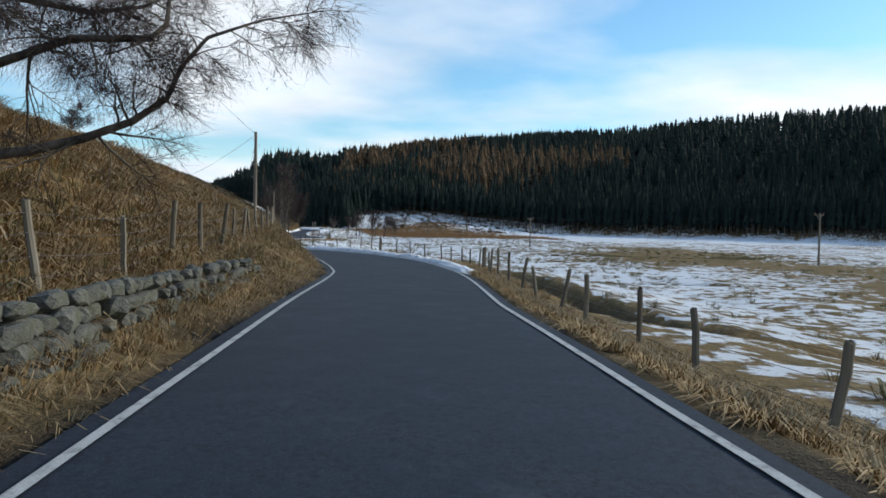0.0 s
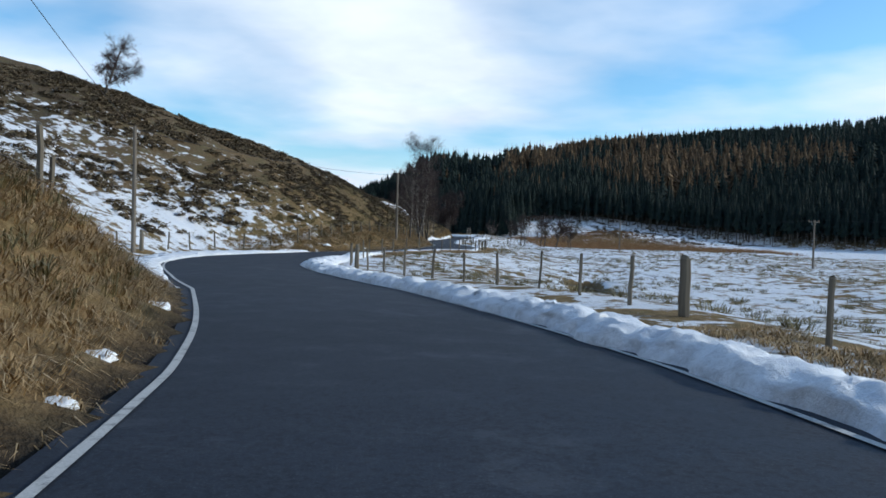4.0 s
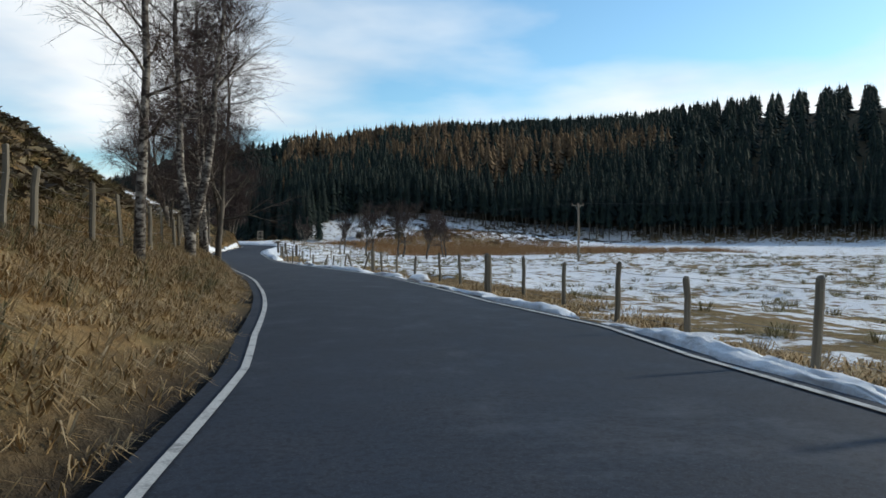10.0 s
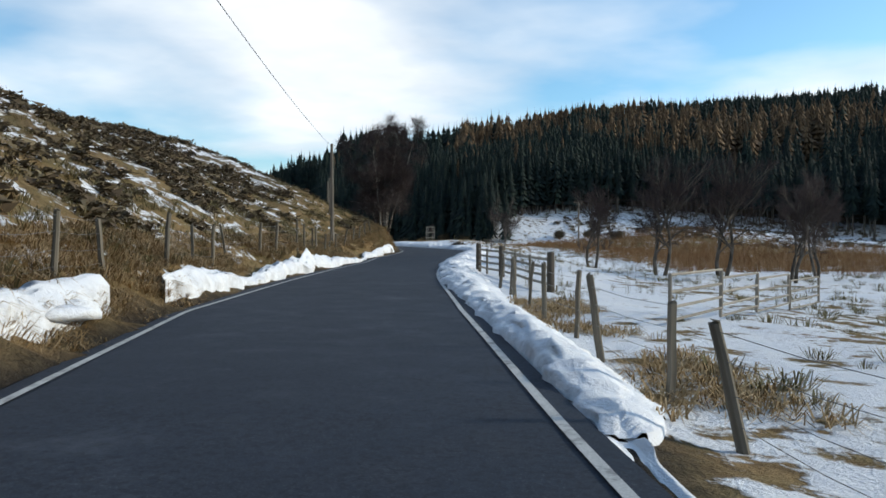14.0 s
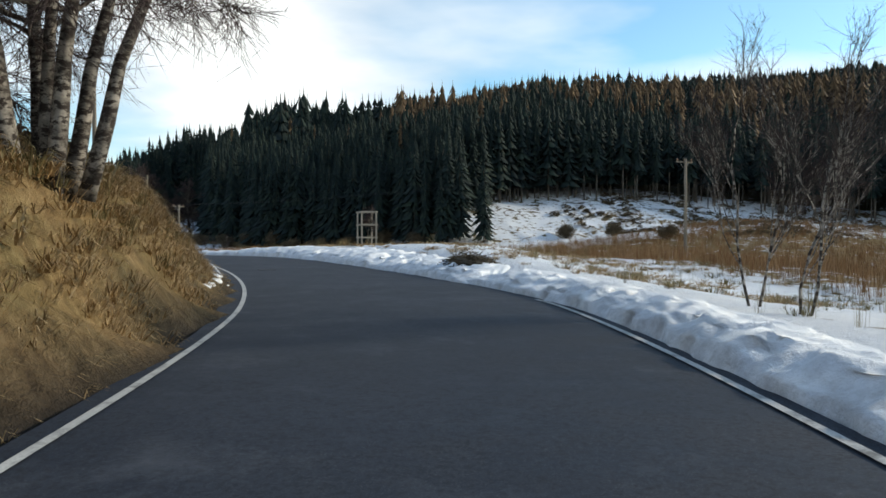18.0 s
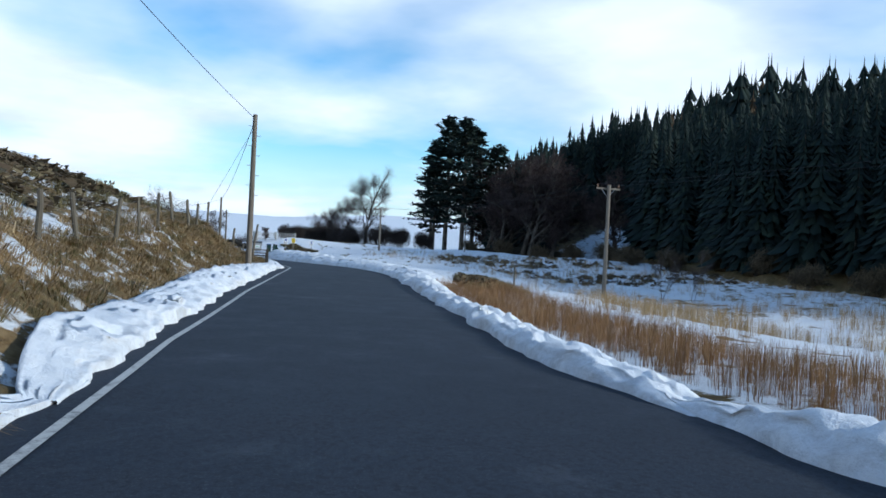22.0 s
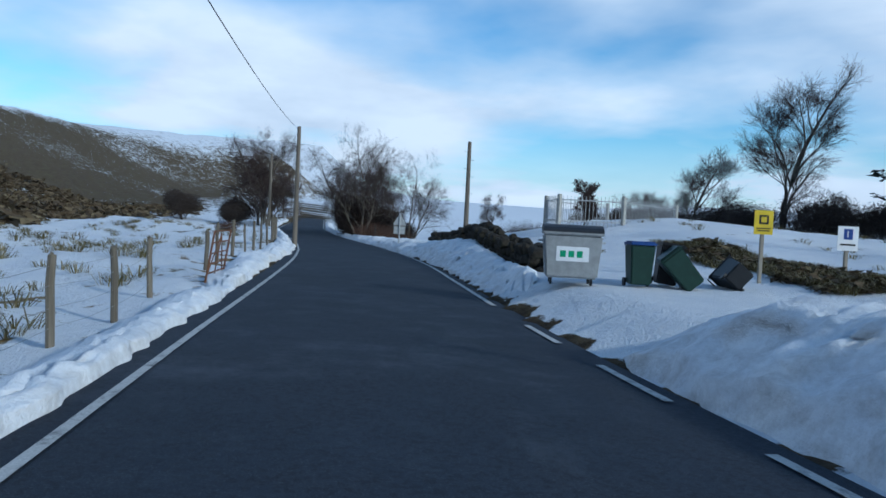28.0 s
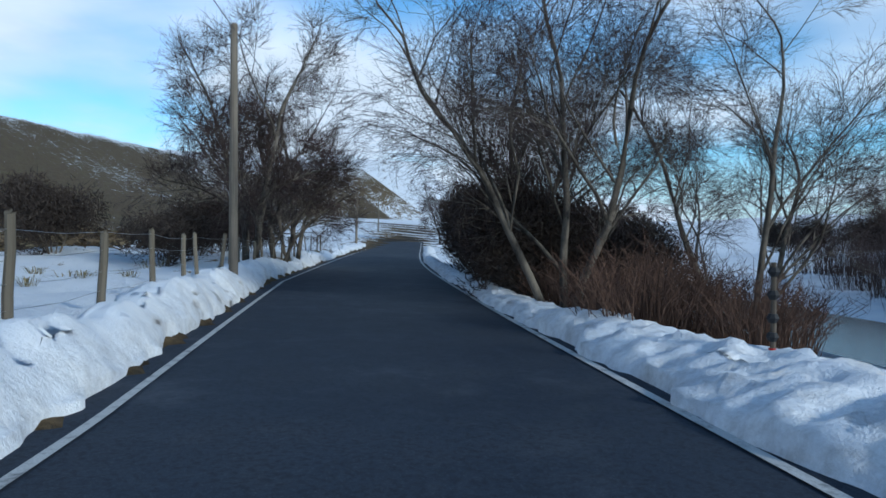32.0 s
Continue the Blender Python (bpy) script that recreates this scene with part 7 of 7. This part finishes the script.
for z in (1.1, 0.85, 0.6, 0.4):
    bm = bmesh.new()
    tube(bm, [(0, 0, z - 0.05), (0, 0, z), (0, 0, z + 0.05)], [0.04, 0.07, 0.045], 8)
    part("band", bm, BLACK, mk)
bm = bmesh.new()
tube(bm, [(0, 0, 0.16), (0, 0, 0.28)], 0.042, 8)
part("reflector", bm, RED, mk)

# ---- palisade round the young tree ----
CONCRETE = plain("pale_concrete", (0.38, 0.37, 0.34), 0.9)
pal_pts = [(-144.0, 353.2), (-142.3, 347.9), (-140.5, 346.9), (-139.2, 348.9), (-141.0, 354.2)]
pz = 0.78
pal = holder("railing_fence", at(*pal_pts[2], pz), "iron railing between pale square posts on a snowy rise", "fence")
loc = [Vector((a - pal_pts[2][0], b - pal_pts[2][1], 0)) for a, b in pal_pts]
for p in loc:
    beam(pal, "square_post", p + Vector((0, 0, -0.7)), p + Vector((0, 0, 1.08)), 0.14, 0.14, CONCRETE)
for a, b in zip(loc, loc[1:]):
    for h in (0.12, 0.88):
        beam(pal, "rail", a + Vector((0, 0, h)), b + Vector((0, 0, h)), 0.04, 0.02, STEEL)
    n = int((b - a).length / 0.14)
    for k in range(1, n):
        p = a.lerp(b, k / n)
        bm = bmesh.new()
        tube(bm, [p + Vector((0, 0, -0.1)), p + Vector((0, 0, 1.0)), p + Vector((0, 0, 1.06))], [0.011, 0.011, 0.003], 4)
        part("bar", bm, STEEL, pal)
x, y = -140.6, 348.3
tree("young_tree", x, y, "young bushy reddish-brown tree beside a railing", 0, seed=93, h=2.1, spread=0.5, first=0.1, twig_n=8, r0=0.035, tw=2.4)

# ---- meltwater along the lane's edge ----
MELT = Mat("meltwater", 0.06, spec=0.5)
MELT.color((0.012, 0.015, 0.019))
MELT.bump(MELT.noise(9.0, 3, world=True), 0.03, 0.02)
for s0, s1, d0, w0 in ((349.5, 355.0, -0.32, 0.30), (343.0, 347.5, -0.28, 0.2), (288.5, 293.0, -0.3, 0.2), (282.0, 286.0, -0.32, 0.16)):
    ss = np.linspace(s0, s1, 28)
    body = np.sin(np.pi * np.linspace(0, 1, 28)) ** 0.6
    cols = []
    for k in (-1, -0.4, 0.4, 1):
        x, y = spot(ss, edge_l(ss) + d0 + w0 * 0.5 * k * body * (1 + 0.5 * vnoise(ss, 0 * ss + k, 0.5, 3)))
        cols.append(np.stack([x, y, along(ss)[4] + 0.009 + 0 * ss], -1))
    tagged(new("puddle", grid_mesh("puddle", np.stack(cols, 1), MELT.m)), "shallow puddle of meltwater beside the white line", "puddle")

# ---- bridge and river ----
br = holder("stone_bridge", at(-124.7, 389.8, -2.0, 18), "old dark stone arch bridge over a stream", "bridge")
bm = bmesh.new()
span, rise, wall_h, half = 2.4, 2.0, 3.6, 8.0
prof = [(-half, -0.6), (-span, -0.6)] + [(-span * math.cos(t), rise * math.sin(t)) for t in np.linspace(0, math.pi, 15)] + [(span, -0.6), (half, -0.6), (half, wall_h - 0.7), (0, wall_h), (-half, wall_h - 0.7)]
f = bm.faces.new([bm.verts.new((a, 0, b)) for a, b in prof])
ex = bmesh.ops.extrude_face_region(bm, geom=[f])
bmesh.ops.translate(bm, verts=[e for e in ex["geom"] if isinstance(e, bmesh.types.BMVert)], vec=(0, 3.6, 0))
bmesh.ops.recalc_face_normals(bm, faces=list(bm.faces))
part("span_wall", bm, MOSSY, br)
for t in np.linspace(0.1, math.pi - 0.1, 13):
    bm = bmesh.new()
    box(bm, 0.42, 0.3, 0.36, Matrix.Translation((-(span + 0.2) * math.cos(t), -0.03, (rise + 0.2) * math.sin(t))) @ Matrix.Rotation(t - math.pi / 2, 4, "Y"), 0.03)
    part("arch_stone", bm, MOSSY, br)

WATER = Mat("river_water", 0.22, spec=0.3)
WATER.color((0.010, 0.016, 0.022))
WATER.bump(WATER.noise(3.0, 4, world=True, stretch=(1, 1, 0.3)), 0.12, 0.05)
ss = np.arange(412, 505, 1.0)
cols = []
for k in np.linspace(0, 1, 5):
    x, y = spot(ss, 12.0 + 7.0 * k)
    cols.append(np.stack([x, y, np.full(len(ss), -2.45)], -1))
tagged(new("water", grid_mesh("water", np.stack(cols, 1), WATER.m)), "dark still river beside the lane", "river", kind="structure")

# ---- iron in the road ----
x, y = spot(365.4, 2.75)
gr = holder("drain_grate", at(x, y, float(along(365.4)[4]) + 0.002, way_at(365.4)), "black iron drain grate in the asphalt", "drain grate")
for k in range(6):
    beam(gr, "bar", (-0.2, -0.2 + 0.08 * k, 0.004), (0.2, -0.2 + 0.08 * k, 0.004), 0.012, 0.035, BLACK)
for a in (-0.21, 0.21):
    beam(gr, "side", (a, -0.24, 0.004), (a, 0.24, 0.004), 0.014, 0.04, BLACK)
x, y = spot(270.4, -0.2)
mh = holder("iron_cover", at(x, y, float(along(270.4)[4]) + 0.012, way_at(270.4)), "dark iron cover set in the asphalt", "manhole cover")
bm = bmesh.new()
box(bm, 0.62, 0.45, 0.02, Matrix(), 0.005)
part("plate", bm, BLACK, mh)
